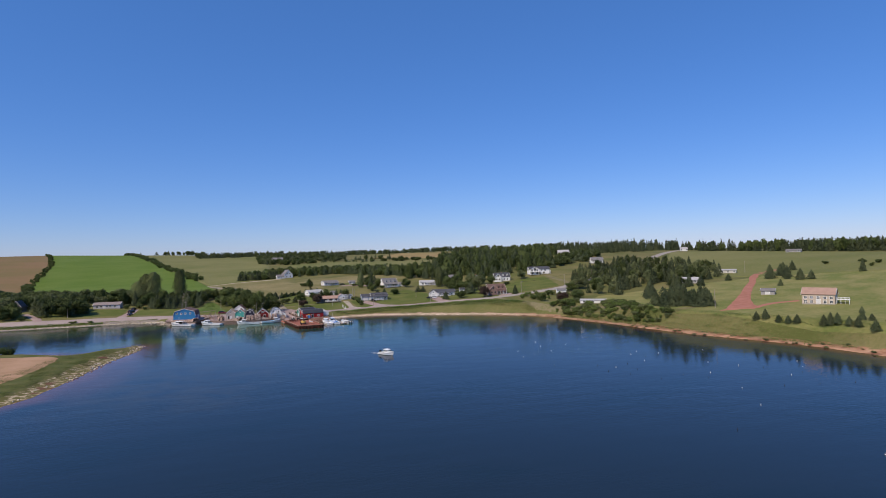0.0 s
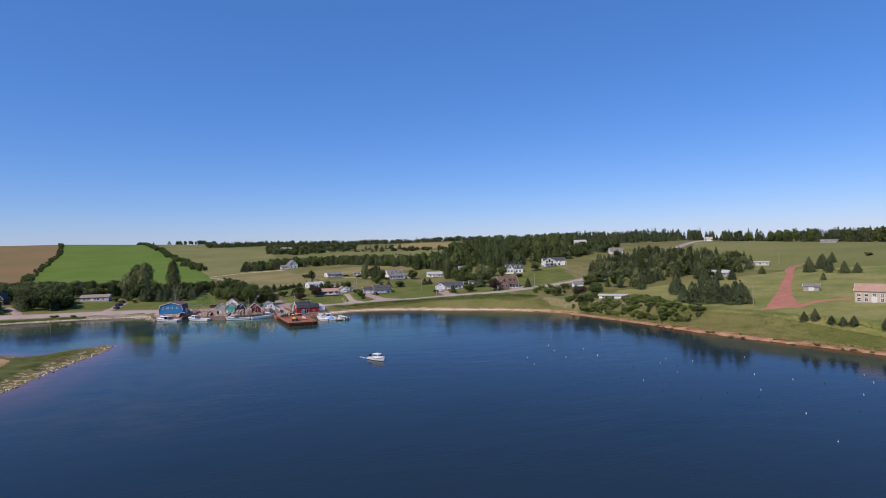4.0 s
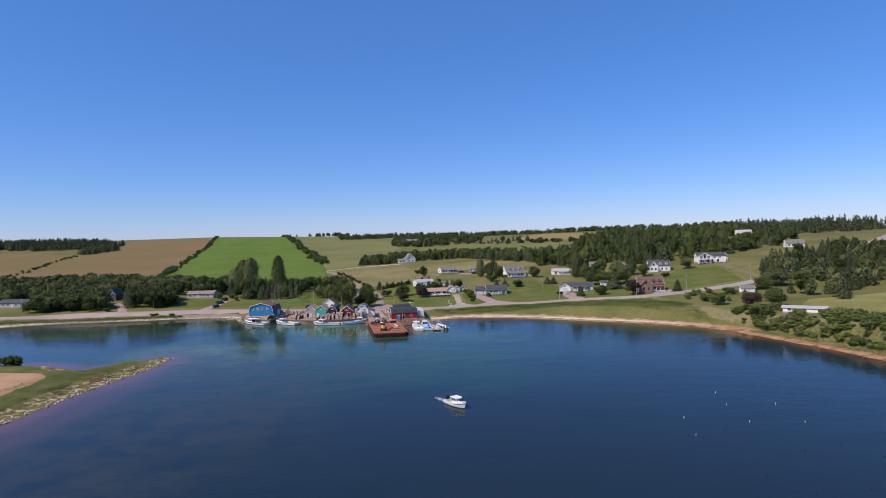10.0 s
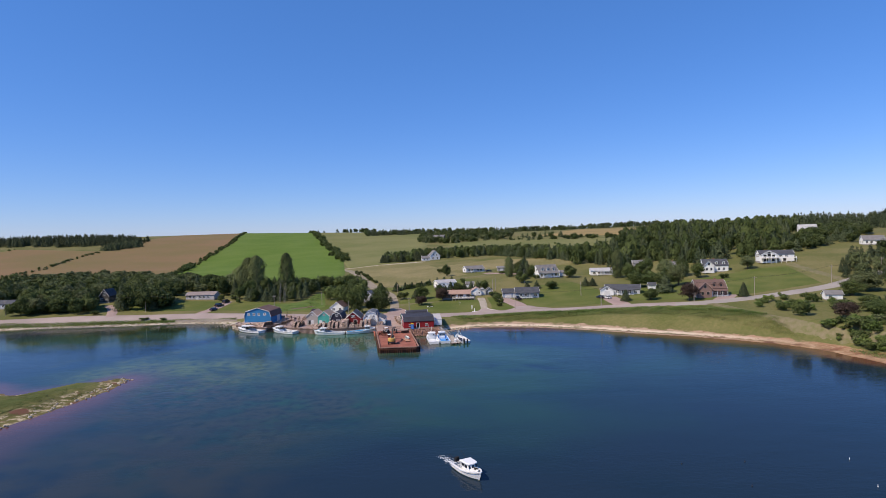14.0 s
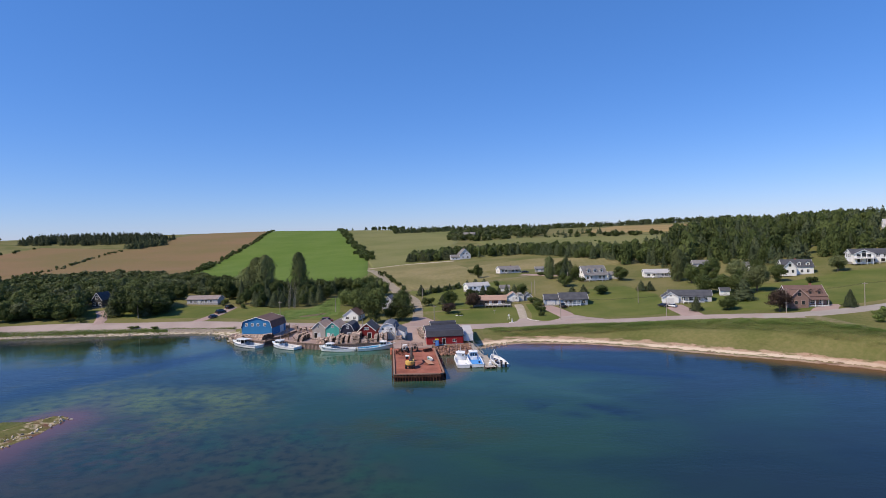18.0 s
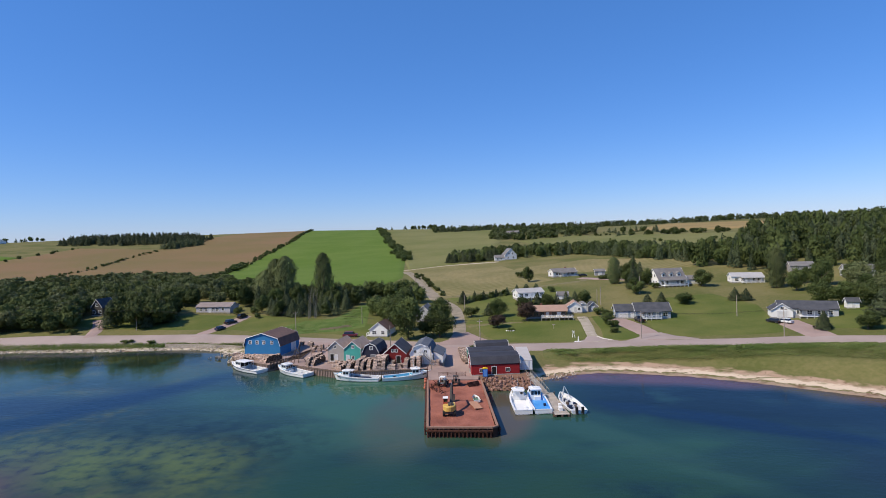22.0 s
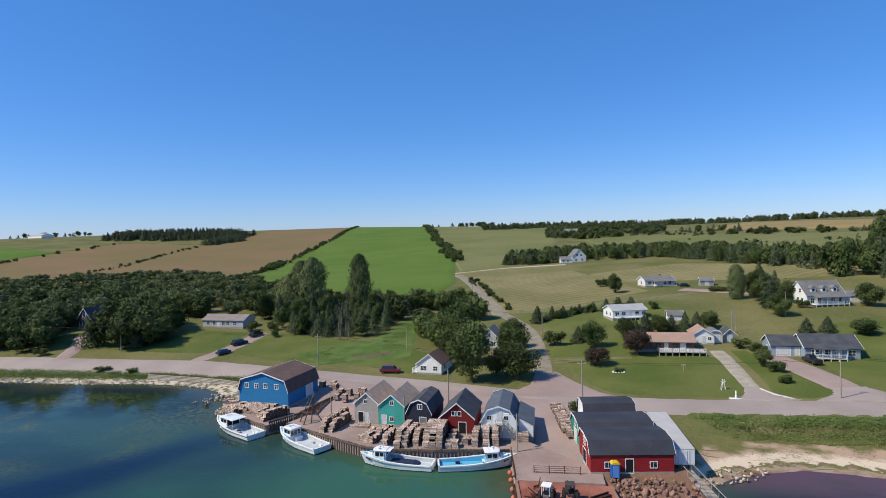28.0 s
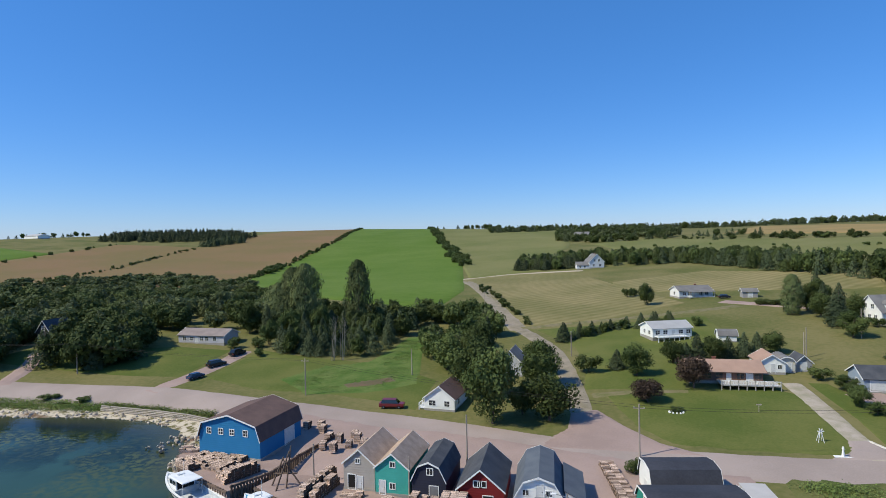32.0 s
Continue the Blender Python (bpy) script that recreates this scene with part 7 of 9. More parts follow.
for _x, _y, _h, _w, _k in ((50, 119, 3.6, 5, "shrub"), (52, 112, 3.8, 4.8, "maple"), (50.3, 103, 4.6, 5, "maple"), (51.3, 98.5, 3.4, 4.4, "shrub"), (50.5, 90.5, 2.2, 3.4, "shrub"), (71, 132, 4.6, 5.6, "conifer"), (76.5, 132, 4.9, 5.8, "conifer"),
                           (84.5, 128.5, 4.8, 8.6, "maple"), (104, 130, 5.3, 6.6, "conifer"), (108, 129.5, 4.9, 6.4, "conifer"), (103, 166, 8.4, 11, "maple"), (110, 77.5, 6.2, 6, "conifer"), (120, 73, 6.2, 8, "maple"),
                           (133, 60, 8.4, 9.2, "copper"), (127, 112, 9, 12, "maple"), (133, 87.5, 9.6, 12, "conifer"), (138, 103, 9, 12, "maple"), (134, 112, 9, 11, "maple"), (147, 105, 12, 13, "willow"), (144, 160, 8, 7, "maple"), (133, 143, 10, 9, "maple"), (141, 140, 11, 10, "maple"), (130, 154, 17, 8, "poplar"), (137, 168, 14, 8, "maple"), (146, 150, 12, 10, "maple"), (151, 132, 12, 11, "willow"), (156, 146, 10, 10, "maple"), (162, 136, 11, 10, "maple"), (166, 124, 9, 9, "maple"), (148, 122, 9, 10, "maple"), (174, 112, 3.5, 6, "shrub"), (196, 128, 8, 9, "willow"), (155.6, 56.4, 6.8, 5.8, "conifer")):
    plant(_x, _y, _h, _w, _k, "on a garden lawn")
for _x, _y, _h, _w, _k in ((153, 12, 6.4, 7, "shrub"), (157, -12, 5.2, 9, "shrub"), (162, 1, 6, 9, "copper"), (170, -3, 7, 9.5, "maple"), (202, 46, 9, 14, "willow"), (154, -22, 2.8, 6, "shrub"), (192, 40, 7, 10, "maple"), (212, 40, 8, 12, "maple"),
                           (177, 10, 5, 9, "shrub"), (185, 20, 5, 9, "shrub")):
    plant(_x, _y, _h, _w, _k, "above the eastern shore")
for _x, _y, _h, _w in ((204, -29, 10, 11), (185, -70, 11, 10), (187, -77, 12.5, 10), (190, -84, 7.5, 7.5), (193, -88, 8.3, 8.5), (194, -66, 11, 9), (180, -64, 9, 9), (199, -75, 9, 8), (210, -22, 10, 10), (198, -36, 8, 8),
                       (287, -6, 5.4, 6), (252, -8, 9.5, 7.5), (257, -13, 8, 7), (247, -3, 8.5, 7), (302, -26, 10, 9), (331, -11, 9, 8), (350, -2, 7.8, 7), (301, -49, 7.5, 7.5), (304, -54, 6.2, 6.5), (302, -39, 4.3, 5), (310, -32, 8.5, 8), (318, -20, 9, 8), (340, -60, 9, 5),
                       (180.7, -127.5, 3.6, 4.0), (182.4, -130.5, 4.4, 4.3), (183.2, -136.3, 3.1, 3.8), (184, -140, 3.3, 4.0), (185.2, -143, 3.6, 4.1), (187.6, -152.5, 4.4, 4.3), (188.2, -154.8, 5.1, 4.5), (189, -157, 4.6, 4.5),
                       (189.3, -161.3, 3.6, 4.0), (189.4, -164.6, 3.9, 4.1), (196.7, -161, 3.8, 4.0), (197.6, -164, 3.0, 3.6), (188.9, -171.3, 4.4, 4.5), (192, -176, 3.9, 4.3), (199, -170, 3.8, 4.1), (212, -150, 3.2, 3), (222, -158, 3.4, 3), (272, -60, 4.4, 4.2)):
    plant(_x, _y, _h, _w, "conifer", "on the eastern meadow")
for _x, _y, _h, _w, _k in ((-92, 141, 3.4, 5, "shrub"), (-101, 143, 3.8, 5, "shrub"), (-109, 141, 4, 5, "shrub"), (-96, 134, 2.6, 4, "shrub"), (-160, 103, 3.0, 4.5, "shrub"), (-120, 95.5, 1.4, 4, "shrub"), (-130, 95, 1.6, 5, "shrub"), (4.2, 70.5, 2.6, 3.2, "shrub")):
    plant(_x, _y, _h, _w, _k, "by the shore road")

# two bare birches
for _x, _y in ((-72, 133), (-69.5, 134)):
    _b = thing("bare_tree", at(_x, _y), "bare pale birch trunk with thin branches", "tree")
    _bm = bmesh.new()
    for _i in range(3):
        _dx = random.uniform(-1.4, 1.4)
        tube(_bm, (_i * 0.4, 0, -0.2), (_i * 0.4 + _dx * 0.4, 0, 6), 0.085, 0.06, 6)
        tube(_bm, (_i * 0.4 + _dx * 0.4, 0, 6), (_dx, 0.4, 11), 0.06, 0.015, 6)
        for _j in range(8):
            _z = 5 + _j
            tube(_bm, (_i * 0.4 + _dx * _z / 14, 0, _z), (_i * 0.4 + _dx * _z / 14 + random.uniform(-1.6, 1.6), random.uniform(-1, 1), _z + random.uniform(0.8, 2)), 0.04, 0.01, 4)
    part("trunk", _bm, PALE_BARK, _b)


def inside(poly, x, y):
    odd = np.zeros(len(x), bool)
    for (ax, ay), (bx, by) in zip(poly, poly[1:] + poly[:1]):
        if ay != by:
            odd ^= ((ay > y) != (by > y)) & (x < (bx - ax) * (y - ay) / (by - ay) + ax)
    return odd


CLEAR = [(o.matrix_basis.translation.x, o.matrix_basis.translation.y) for o in scene.objects if o.type == "EMPTY" and o.get("category") in ("house", "shed", "garage", "trailer", "barn")]
CLEAR += [(216, -2), (222, -12), (215, -21), (226, -4), (232, 8), (213, -38), (222, -30)]


def scatter(name, label, spots, mix):
    """A wood or hedge joined into one piece; spots are (x, y, height, width), mix the kinds in it."""
    rng = np.random.default_rng(len(name) * 31 + len(spots))
    spots = np.asarray(spots, float)
    z = land_height(spots[:, 0], spots[:, 1])
    groups = {}
    for i in range(len(spots)):
        groups.setdefault(mix[rng.integers(len(mix))], []).append(i)
    for kind, ids in groups.items():
        vs, fs, base = [], [], 0
        far = np.hypot(spots[ids, 0], spots[ids, 1] + 20) > 420
        for i, is_far in zip(ids, far):
            shape = kind if kind in ("poplar", "shrub", "conifer") else "maple"
            near = -250 < spots[i, 0] < -20 and 95 < spots[i, 1] < 300
            n = (150 if shape == "conifer" else 240) if is_far else (900 if shape == "conifer" else 1700) if near else (480 if shape == "conifer" else 640)
            p, d = crown_points(shape, n, int(rng.integers(1e6)))
            v, f = leaf_tris(p, d, (0.085 if is_far else 0.036 if near else 0.052) * (0.8 if shape == "conifer" else 1.05), 0.3, rng)
            a = rng.random() * 6.28
            c, s = math.cos(a), math.sin(a)
            x, y, h, w = spots[i]
            v = np.stack([(v[:, 0] * c - v[:, 1] * s) * w + x, (v[:, 0] * s + v[:, 1] * c) * w + y, v[:, 2] * h + z[i] - 0.1], 1)
            vs.append(v)
            fs.append(f + base)
            base += len(v)
        leaf = {"willow": "willow", "lush": "lush", "conifer": "conifer", "shrub": "shrub"}.get(kind, "maple")
        tagged(new(name, raw_mesh(name, np.concatenate(vs), np.concatenate(fs), LEAF[leaf])), label, "woods", kind="stuff")


def wood(name, label, poly, n, hs, ws, mix, gap=11.0):
    rng = np.random.default_rng(n + int(abs(poly[0][0])))
    xs, ys = [q[0] for q in poly], [q[1] for q in poly]
    x, y = rng.uniform(min(xs), max(xs), n * 6), rng.uniform(min(ys), max(ys), n * 6)
    keep = inside(poly, x, y)
    for cx, cy in CLEAR:
        keep &= np.hypot(x - cx, y - cy) > gap
    x, y = x[keep][:n], y[keep][:n]
    h = rng.uniform(*hs, len(x))
    scatter(name, label, np.stack([x, y, h, h * rng.uniform(*ws, len(x))], 1), mix)


def hedge(name, label, line, step, hs, ws, mix, jitter=1.5, skip=0.1):
    rng = np.random.default_rng(int(abs(line[0][0] * 3 + line[0][1])))
    line = np.array(line, float)
    s = np.append(0, np.cumsum(np.hypot(*np.diff(line, axis=0).T)))
    t = np.arange(0, s[-1], step)
    t = t[rng.random(len(t)) > skip]
    x = np.interp(t, s, line[:, 0]) + rng.normal(0, jitter, len(t))
    y = np.interp(t, s, line[:, 1]) + rng.normal(0, jitter, len(t))
    h = rng.uniform(*hs, len(t))
    scatter(name, label, np.stack([x, y, h, h * rng.uniform(*ws, len(t))], 1), mix)


MIXED, LEAFY, DARKW = ["maple", "maple", "conifer"], ["maple", "maple", "maple", "willow"], ["conifer", "conifer", "conifer", "maple"]
wood("shore_wood", "dense leafy wood along the shore road", [(-206, 106), (-180, 103), (-164, 105), (-166, 112), (-172, 121), (-177, 132), (-180, 142), (-206, 152), (-214, 128)], 92, (7, 11.5), (0.8, 1.15), LEAFY, 9)
wood("shore_wood", "leafy trees behind the shore bungalow", [(-330, 146), (-300, 140), (-250, 141), (-208, 143), (-200, 154), (-320, 170)], 60, (6, 10), (0.85, 1.2), LEAFY, 8)
wood("shore_wood", "tall leafy trees between two houses", [(-163, 124), (-152, 114), (-146, 112), (-136, 112), (-127, 116), (-129, 128), (-136, 140), (-142, 148), (-162, 148)], 40, (8.5, 12.5), (0.8, 1.05), ["maple", "maple", "conifer"], 11)
wood("hill_wood", "dense mixed wood above the shore road", [(-330, 152), (-185, 146), (-160, 150), (-140, 155), (-106, 160), (-98, 186), (-118, 212), (-200, 226), (-330, 236)], 290, (6.5, 11.5), (0.9, 1.3), LEAFY + ["conifer"], 12)
wood("hill_wood", "low pale thicket below the grain field", [(-350, 238), (-200, 224), (-118, 210), (-150, 262), (-195, 305), (-240, 345), (-320, 400), (-430, 330)], 380, (4, 7), (1.1, 1.8), ["willow", "willow", "willow", "shrub", "maple"], 12)
wood("grove", "dark thicket behind the poplars", [(-108, 160), (-98, 150), (-90, 166), (-60, 164), (-50, 188), (-58, 205), (-112, 196)], 64, (6, 9.5), (0.8, 1.1), MIXED)
wood("grove", "black spruces under the poplars", [(-94, 137), (-80, 137), (-64, 138), (-59, 146), (-62, 160), (-92, 166)], 52, (5.5, 9), (0.7, 1.0), ["maple", "conifer", "conifer"], 6)
wood("grove", "leafy thicket beside the lane", [(-42, 112), (-30, 112), (-26, 150), (-24, 172), (-34, 196), (-50, 190), (-48, 150)], 26, (6.5, 10), (0.8, 1.1), LEAFY)
wood("forest", "mixed forest belt behind the hay field", [(-36, 398), (0, 390), (34, 374), (74, 364), (95, 308), (117, 268), (138, 222), (165, 215), (160, 262), (140, 300), (116, 345), (92, 392), (50, 424), (0, 446), (-36, 436)], 420, (5.5, 11), (0.6, 1.05), ["maple", "conifer", "conifer", "poplar"], 14)
wood("forest", "spruce forest on the eastern hill", [(118, 242), (140, 205), (148, 186), (176, 170), (190, 153), (212, 158), (236, 162), (262, 185), (288, 262), (345, 300), (380, 430), (300, 500), (230, 420), (165, 300)], 660, (8, 16), (0.45, 0.8), ["conifer", "conifer", "maple", "poplar"], 10)
wood("forest", "spruce wood above the eastern shore", [(193, 28), (198, -10), (231, -14), (262, -10), (290, 8), (337, 48), (330, 100), (300, 140), (250, 122), (214, 80), (220, 50), (205, 22)], 290, (4, 11.5), (0.55, 0.95), ["conifer", "conifer", "conifer", "maple", "willow"], 13)
wood("grove", "trees round the white hill house", [(278, 212), (300, 214), (322, 232), (316, 240), (296, 230), (280, 228)], 26, (5, 7.5), (0.7, 1.0), MIXED, 7)
wood("forest", "low mixed trees below the hill houses", [(232, 160), (262, 168), (292, 176), (328, 206), (352, 262), (335, 275), (312, 232), (280, 212), (262, 195)], 130, (5.5, 8.5), (0.8, 1.2), MIXED, 8)
wood("grove", "dark spruces beside the red road", [(178, -66), (196, -62), (203, -80), (192, -93), (182, -84)], 26, (7, 11), (0.65, 0.95), ["conifer"], 6)
wood("thicket", "leafy shrubs along the eastern bank", [(150, -2), (154, -24), (156, -40), (161, -62), (166, -88), (174, -86), (172, -64), (180, -44), (166, -6)], 230, (1.2, 3.3), (1.1, 1.9), ["shrub", "willow", "lush", "lush"], 8)
wood("thicket", "shrubs below the upper road", [(146, 40), (151, 22), (160, 8), (176, 16), (190, 40), (172, 46)], 30, (2.0, 4.2), (1.0, 1.6), ["shrub", "lush"], 8)
wood("far_wood", "dark spruce wood on the western ridge", [(-693, 716), (-600, 735), (-500, 780), (-520, 880), (-640, 960), (-780, 860)], 420, (9, 13), (0.8, 1.1), ["conifer"])
wood("far_wood", "dark spruces at the end of the hedge", [(-505, 690), (-488, 700), (-480, 770), (-515, 790)], 90, (8, 12), (0.8, 1.1), ["conifer"])
wood("far_wood", "broken woods on the middle hill", [(-24, 760), (0, 700), (20, 670), (52, 650), (94, 660), (130, 700), (150, 800), (110, 960), (20, 980), (-16, 900)], 360, (4, 11), (0.8, 1.5), MIXED + ["shrub", "willow"], 18)
wood("far_wood", "woods along the skyline", [(-130, 1000), (40, 1050), (300, 1010), (560, 930), (590, 1010), (300, 1110), (40, 1160), (-150, 1120)], 640, (5, 12.5), (0.7, 1.4), DARKW)
hedge("hedgerow", "thick hedgerow between pasture and stubble", [(110, 655), (150, 615), (190, 570), (230, 510), (275, 455)], 4, (2.5, 8), (0.9, 1.6), MIXED + ["shrub"], 8.0, 0.2)
hedge("hedgerow", "trees in the stubble field's corner", [(150, 700), (190, 660), (215, 620)], 6, (3, 10), (0.7, 1.3), DARKW, 9.0, 0.2)
hedge("hedgerow", "scattered bushes on the upper pasture", [(60, 560), (100, 510), (150, 440), (190, 380)], 11, (2, 4), (1.0, 1.5), ["shrub"], 14.0, 0.3)
wood("grove", "dark trees beside the pale farmhouse", [(-40, 384), (-12, 376), (3, 382), (2, 398), (-34, 404)], 50, (7, 10), (0.8, 1.1), DARKW, 7)
wood("far_wood", "forest on the eastern skyline", [(318, 300), (345, 265), (400, 262), (470, 275), (600, 360), (640, 520), (520, 640), (420, 560), (360, 420)], 420, (12, 17), (0.4, 0.65), ["conifer"], 16)
wood("far_wood", "forest edge beyond the plateau meadow", [(466, 234), (505, 240), (560, 160), (560, -60), (530, -180), (488, -180), (480, -70), (492, 20), (502, 100), (500, 200)], 520, (11, 15), (0.45, 0.75), ["conifer", "conifer", "maple"], 16)
hedge("far_wood", "low trees behind the plateau road", [(508, 300), (508, 250), (508, 190), (512, 120), (508, 60), (500, 20)], 3, (6, 11), (0.6, 1.0), ["conifer"], 5, 0.05)
hedge("far_wood", "line of trees on the far ridge", [(-400, 1655), (-300, 1600), (-200, 1450), (-120, 1150)], 14, (8, 14), (0.8, 1.3), ["maple", "conifer"], 8, 0.45)
hedge("far_wood", "trees along the western skyline", [(-1250, 1000), (-1000, 920), (-860, 860), (-760, 880)], 12, (7, 12), (0.8, 1.3), ["maple", "conifer"], 8, 0.35)
hedge("hedgerow", "leafy hedgerow between green and brown fields", [(-222, 318), (-238, 360), (-262, 430), (-284, 509), (-319, 677), (-359, 860), (-440, 1130), (-545, 1476)], 7, (3.2, 5.6), (1.0, 1.5), ["maple", "shrub"], 2.0, 0.22)
hedge("hedgerow", "bushy end of the field hedgerow", [(-262, 440), (-290, 515)], 4, (5, 7), (1.1, 1.5), ["maple"], 3, 0.0)
hedge("hedgerow", "tall hedgerow on the east side of the green field", [(-88, 458), (-96, 490), (-123, 590), (-188, 833), (-300, 1277), (-396, 1665)], 6, (5, 8), (0.9, 1.3), ["maple", "shrub"], 3.0, 0.1)
hedge("hedgerow", "dark hedgerow between brown fields", [(-418, 395), (-427, 438), (-449, 503), (-480, 592), (-500, 680)], 4, (1.6, 4.0), (1.0, 1.6), ["shrub", "conifer"], 2, 0.25)
hedge("hedgerow", "thin hedge along the far green field", [(-565, 430), (-585, 492), (-607, 551), (-632, 688)], 9, (2, 5), (1.0, 1.5), ["shrub"], 2, 0.4)
hedge("hedgerow", "weedy hedge beside the lane", [(-18, 180), (-30, 222), (-38, 250), (-52, 305)], 4, (1.4, 3.0), (1.1, 1.7), ["shrub"], 1.0, 0.15)
hedge("hedgerow", "row of small spruces by the side lane", [(-4, 160), (10, 170), (30, 181)], 1.5, (1.8, 4.2), (0.8, 1.3), ["conifer", "conifer", "shrub"], 1.2, 0.15)
hedge("hedgerow", "line of young trees by the farmhouse", [(-28, 396), (-4, 392), (4, 388)], 4, (6, 9), (0.8, 1.2), ["conifer", "maple"], 2.5, 0.0)


def meadow(name, label, left, right, n, hs, leaf, blades=26, size=0.16, clump=0.45, patchy=0.0):
    """Tall grass and weeds in tufts between two lines."""
    rng = np.random.default_rng(n)
    left, right = np.array(left, float), np.array(right, float)
    t, u = rng.random(n), rng.random(n)
    def on(line):
        s = np.append(0, np.cumsum(np.hypot(*np.diff(line, axis=0).T)))
        return np.stack([np.interp(t * s[-1], s, line[:, 0]), np.interp(t * s[-1], s, line[:, 1])], 1)
    c = on(left) * (1 - u)[:, None] + on(right) * u[:, None]
    if patchy:
        keep = np.array([noise.noise(Vector((q[0] * 0.11, q[1] * 0.22, n))) + rng.normal(0, 0.12) > patchy - 0.5 for q in c])
        c, n = c[keep], int(keep.sum())
    z = land_height(c[:, 0], c[:, 1])
    h = rng.uniform(*hs, n)
    k = np.repeat(np.arange(n), blades)
    m = len(k)
    p = np.stack([c[k, 0] + rng.normal(0, clump, m), c[k, 1] + rng.normal(0, clump, m), z[k] + h[k] * rng.uniform(0.05, 0.9, m)], 1)
    d = rng.normal(0, 1, (m, 3))
    d[:, 2] = np.abs(d[:, 2]) + 1.7
    v, f = leaf_tris(p, d, size, 0.2, rng)
    tagged(new(name, raw_mesh(name, v, f, LEAF[leaf])), label, "grass", kind="stuff")


BANK_TOP, BANK_MID, BANK_FOOT = [(27, 68.5), (70, 67), (96, 63), (115, 54), (132, 44), (141, 28)], [(29, 64), (70, 62.5), (98, 57), (117, 46), (134, 32), (144, 16)], [(31, 61.5), (60, 59.5), (92, 51), (114, 36), (132, 18), (145, 0)]
meadow("tall_grass", "tall green weeds on the bank below the road", BANK_TOP, BANK_MID, 5200, (0.3, 1.1), "lush", 16, 0.115, 0.7, 0.45)
meadow("tall_grass", "short rough grass on the bank", BANK_TOP, BANK_FOOT, 4200, (0.1, 0.4), "grass", 10, 0.10, 0.8)
meadow("tall_grass", "pale tall grass at the head of the beach", BANK_MID, BANK_FOOT, 2200, (0.15, 0.6), "grass", 16, 0.10, 0.8, 0.45)
meadow("tall_grass", "patches of shore weeds on the sand", [(33, 60), (60, 57), (92, 48), (114, 32)], [(34, 53), (60, 50), (88, 40), (110, 24)], 60, (0.08, 0.25), "grass", 40, 0.08, 0.9)
meadow("tall_grass", "reeds and weeds above the log wall", [(-114, 95.2), (-98, 94.2), (-82, 91.4)], [(-114, 93.2), (-98, 91.6), (-82, 88.4)], 520, (0.5, 1.3), "grass", 22, 0.12)
meadow("tall_grass", "lush grass along the western shore road", [(-210, 90), (-186, 92.5), (-150, 94.2), (-113, 95)], [(-210, 83), (-186, 88), (-150, 89.8), (-113, 92)], 2200, (0.25, 0.9), "lush", 16, 0.12, 0.7)
meadow("tall_grass", "rank weeds in the wet hollow", [(-77, 114), (-71, 127), (-60, 133), (-57, 160)], [(-68, 107), (-58, 106), (-45, 115), (-52, 160)], 620, (0.12, 0.5), "lush", 26, 0.11, 0.8, 0.4)
meadow("tall_grass", "marsh grass on the spit", [(-73, -30), (-73, -46), (-80, -76), (-84, -104), (-92, -136)], [(-92, -46), (-94, -52), (-98, -76), (-104, -104), (-116, -132)], 2200, (0.1, 0.5), "grass", 14, 0.11, 0.8, 0.42)
meadow("tall_grass", "weeds on the eastern bank", [(148, -20), (156, -60), (162, -100), (172, -138), (180, -170)], [(158, -20), (168, -60), (180, -100), (186, -130), (196, -170)], 2600, (0.2, 0.8), "lush", 14, 0.14, 1.3)
hedge("hedgerow", "dark bushes at the back of the spit", [(-118, -36), (-126, -38), (-134, -42)], 2.2, (3, 4.5), (1.2, 1.6), ["shrub", "maple"], 1.5, 0.0)
hedge("hedgerow", "weeds on the eastern bank", [(152, -70), (157, -100), (166, -130), (176, -160), (180, -190)], 2.4, (0.5, 1.0), (1.6, 2.6), ["willow"], 3.0, 0.3)
hedge("hedgerow", "bushes on the plateau meadow", [(352, -70), (372, -40), (380, -10)], 9, (2.5, 4), (1.3, 1.8), ["shrub"], 5, 0.2)


# ---- lobster traps in stacks ----
LATH = mat("bleached_lath", (0.70, 0.53, 0.43), 0.95, other=(0.54, 0.39, 0.305), scale=1.5, amount=0.9, per_object=0.3)
# netting of the trap ends, also the shade painted into the lath gaps
NET_AND_SHADE = mat("netting_and_gap_shade", (0.10, 0.07, 0.05), 0.95)
_ring = [(-0.26, 0.0), (0.26, 0.0)]
for _z0, _z1 in ((0.0, 0.09), (0.16, 0.25)):
    _ring += [(0.27, _z0 + 0.005), (0.27, _z1), (0.225, _z1), (0.225, _z1 + 0.07)]
_ring += [(0.27, 0.32), (0.27, 0.37)]
for _y0, _y1 in ((0.17, 0.09), (0.03, -0.05), (-0.11, -0.19)):
    _ring += [(_y0 + 0.005, 0.37), (_y0 + 0.005, 0.32), (_y0 - 0.06, 0.32), (_y0 - 0.06, 0.37)]
_ring += [(-0.27, 0.37), (-0.27, 0.32), (-0.225, 0.32), (-0.225, 0.25), (-0.27, 0.25), (-0.27, 0.16), (-0.225, 0.16), (-0.225, 0.09), (-0.27, 0.09), (-0.27, 0.005)]
_bm = bmesh.new()
loft(_bm, [[(x, y, z) for y, z in _ring] for x in (-0.55, 0.55)])
TRAP = bpy.data.meshes.new("lobster_trap")
_bm.to_mesh(TRAP)
_bm.free()
TRAP.materials.append(LATH)
TRAP.materials.append(NET_AND_SHADE)
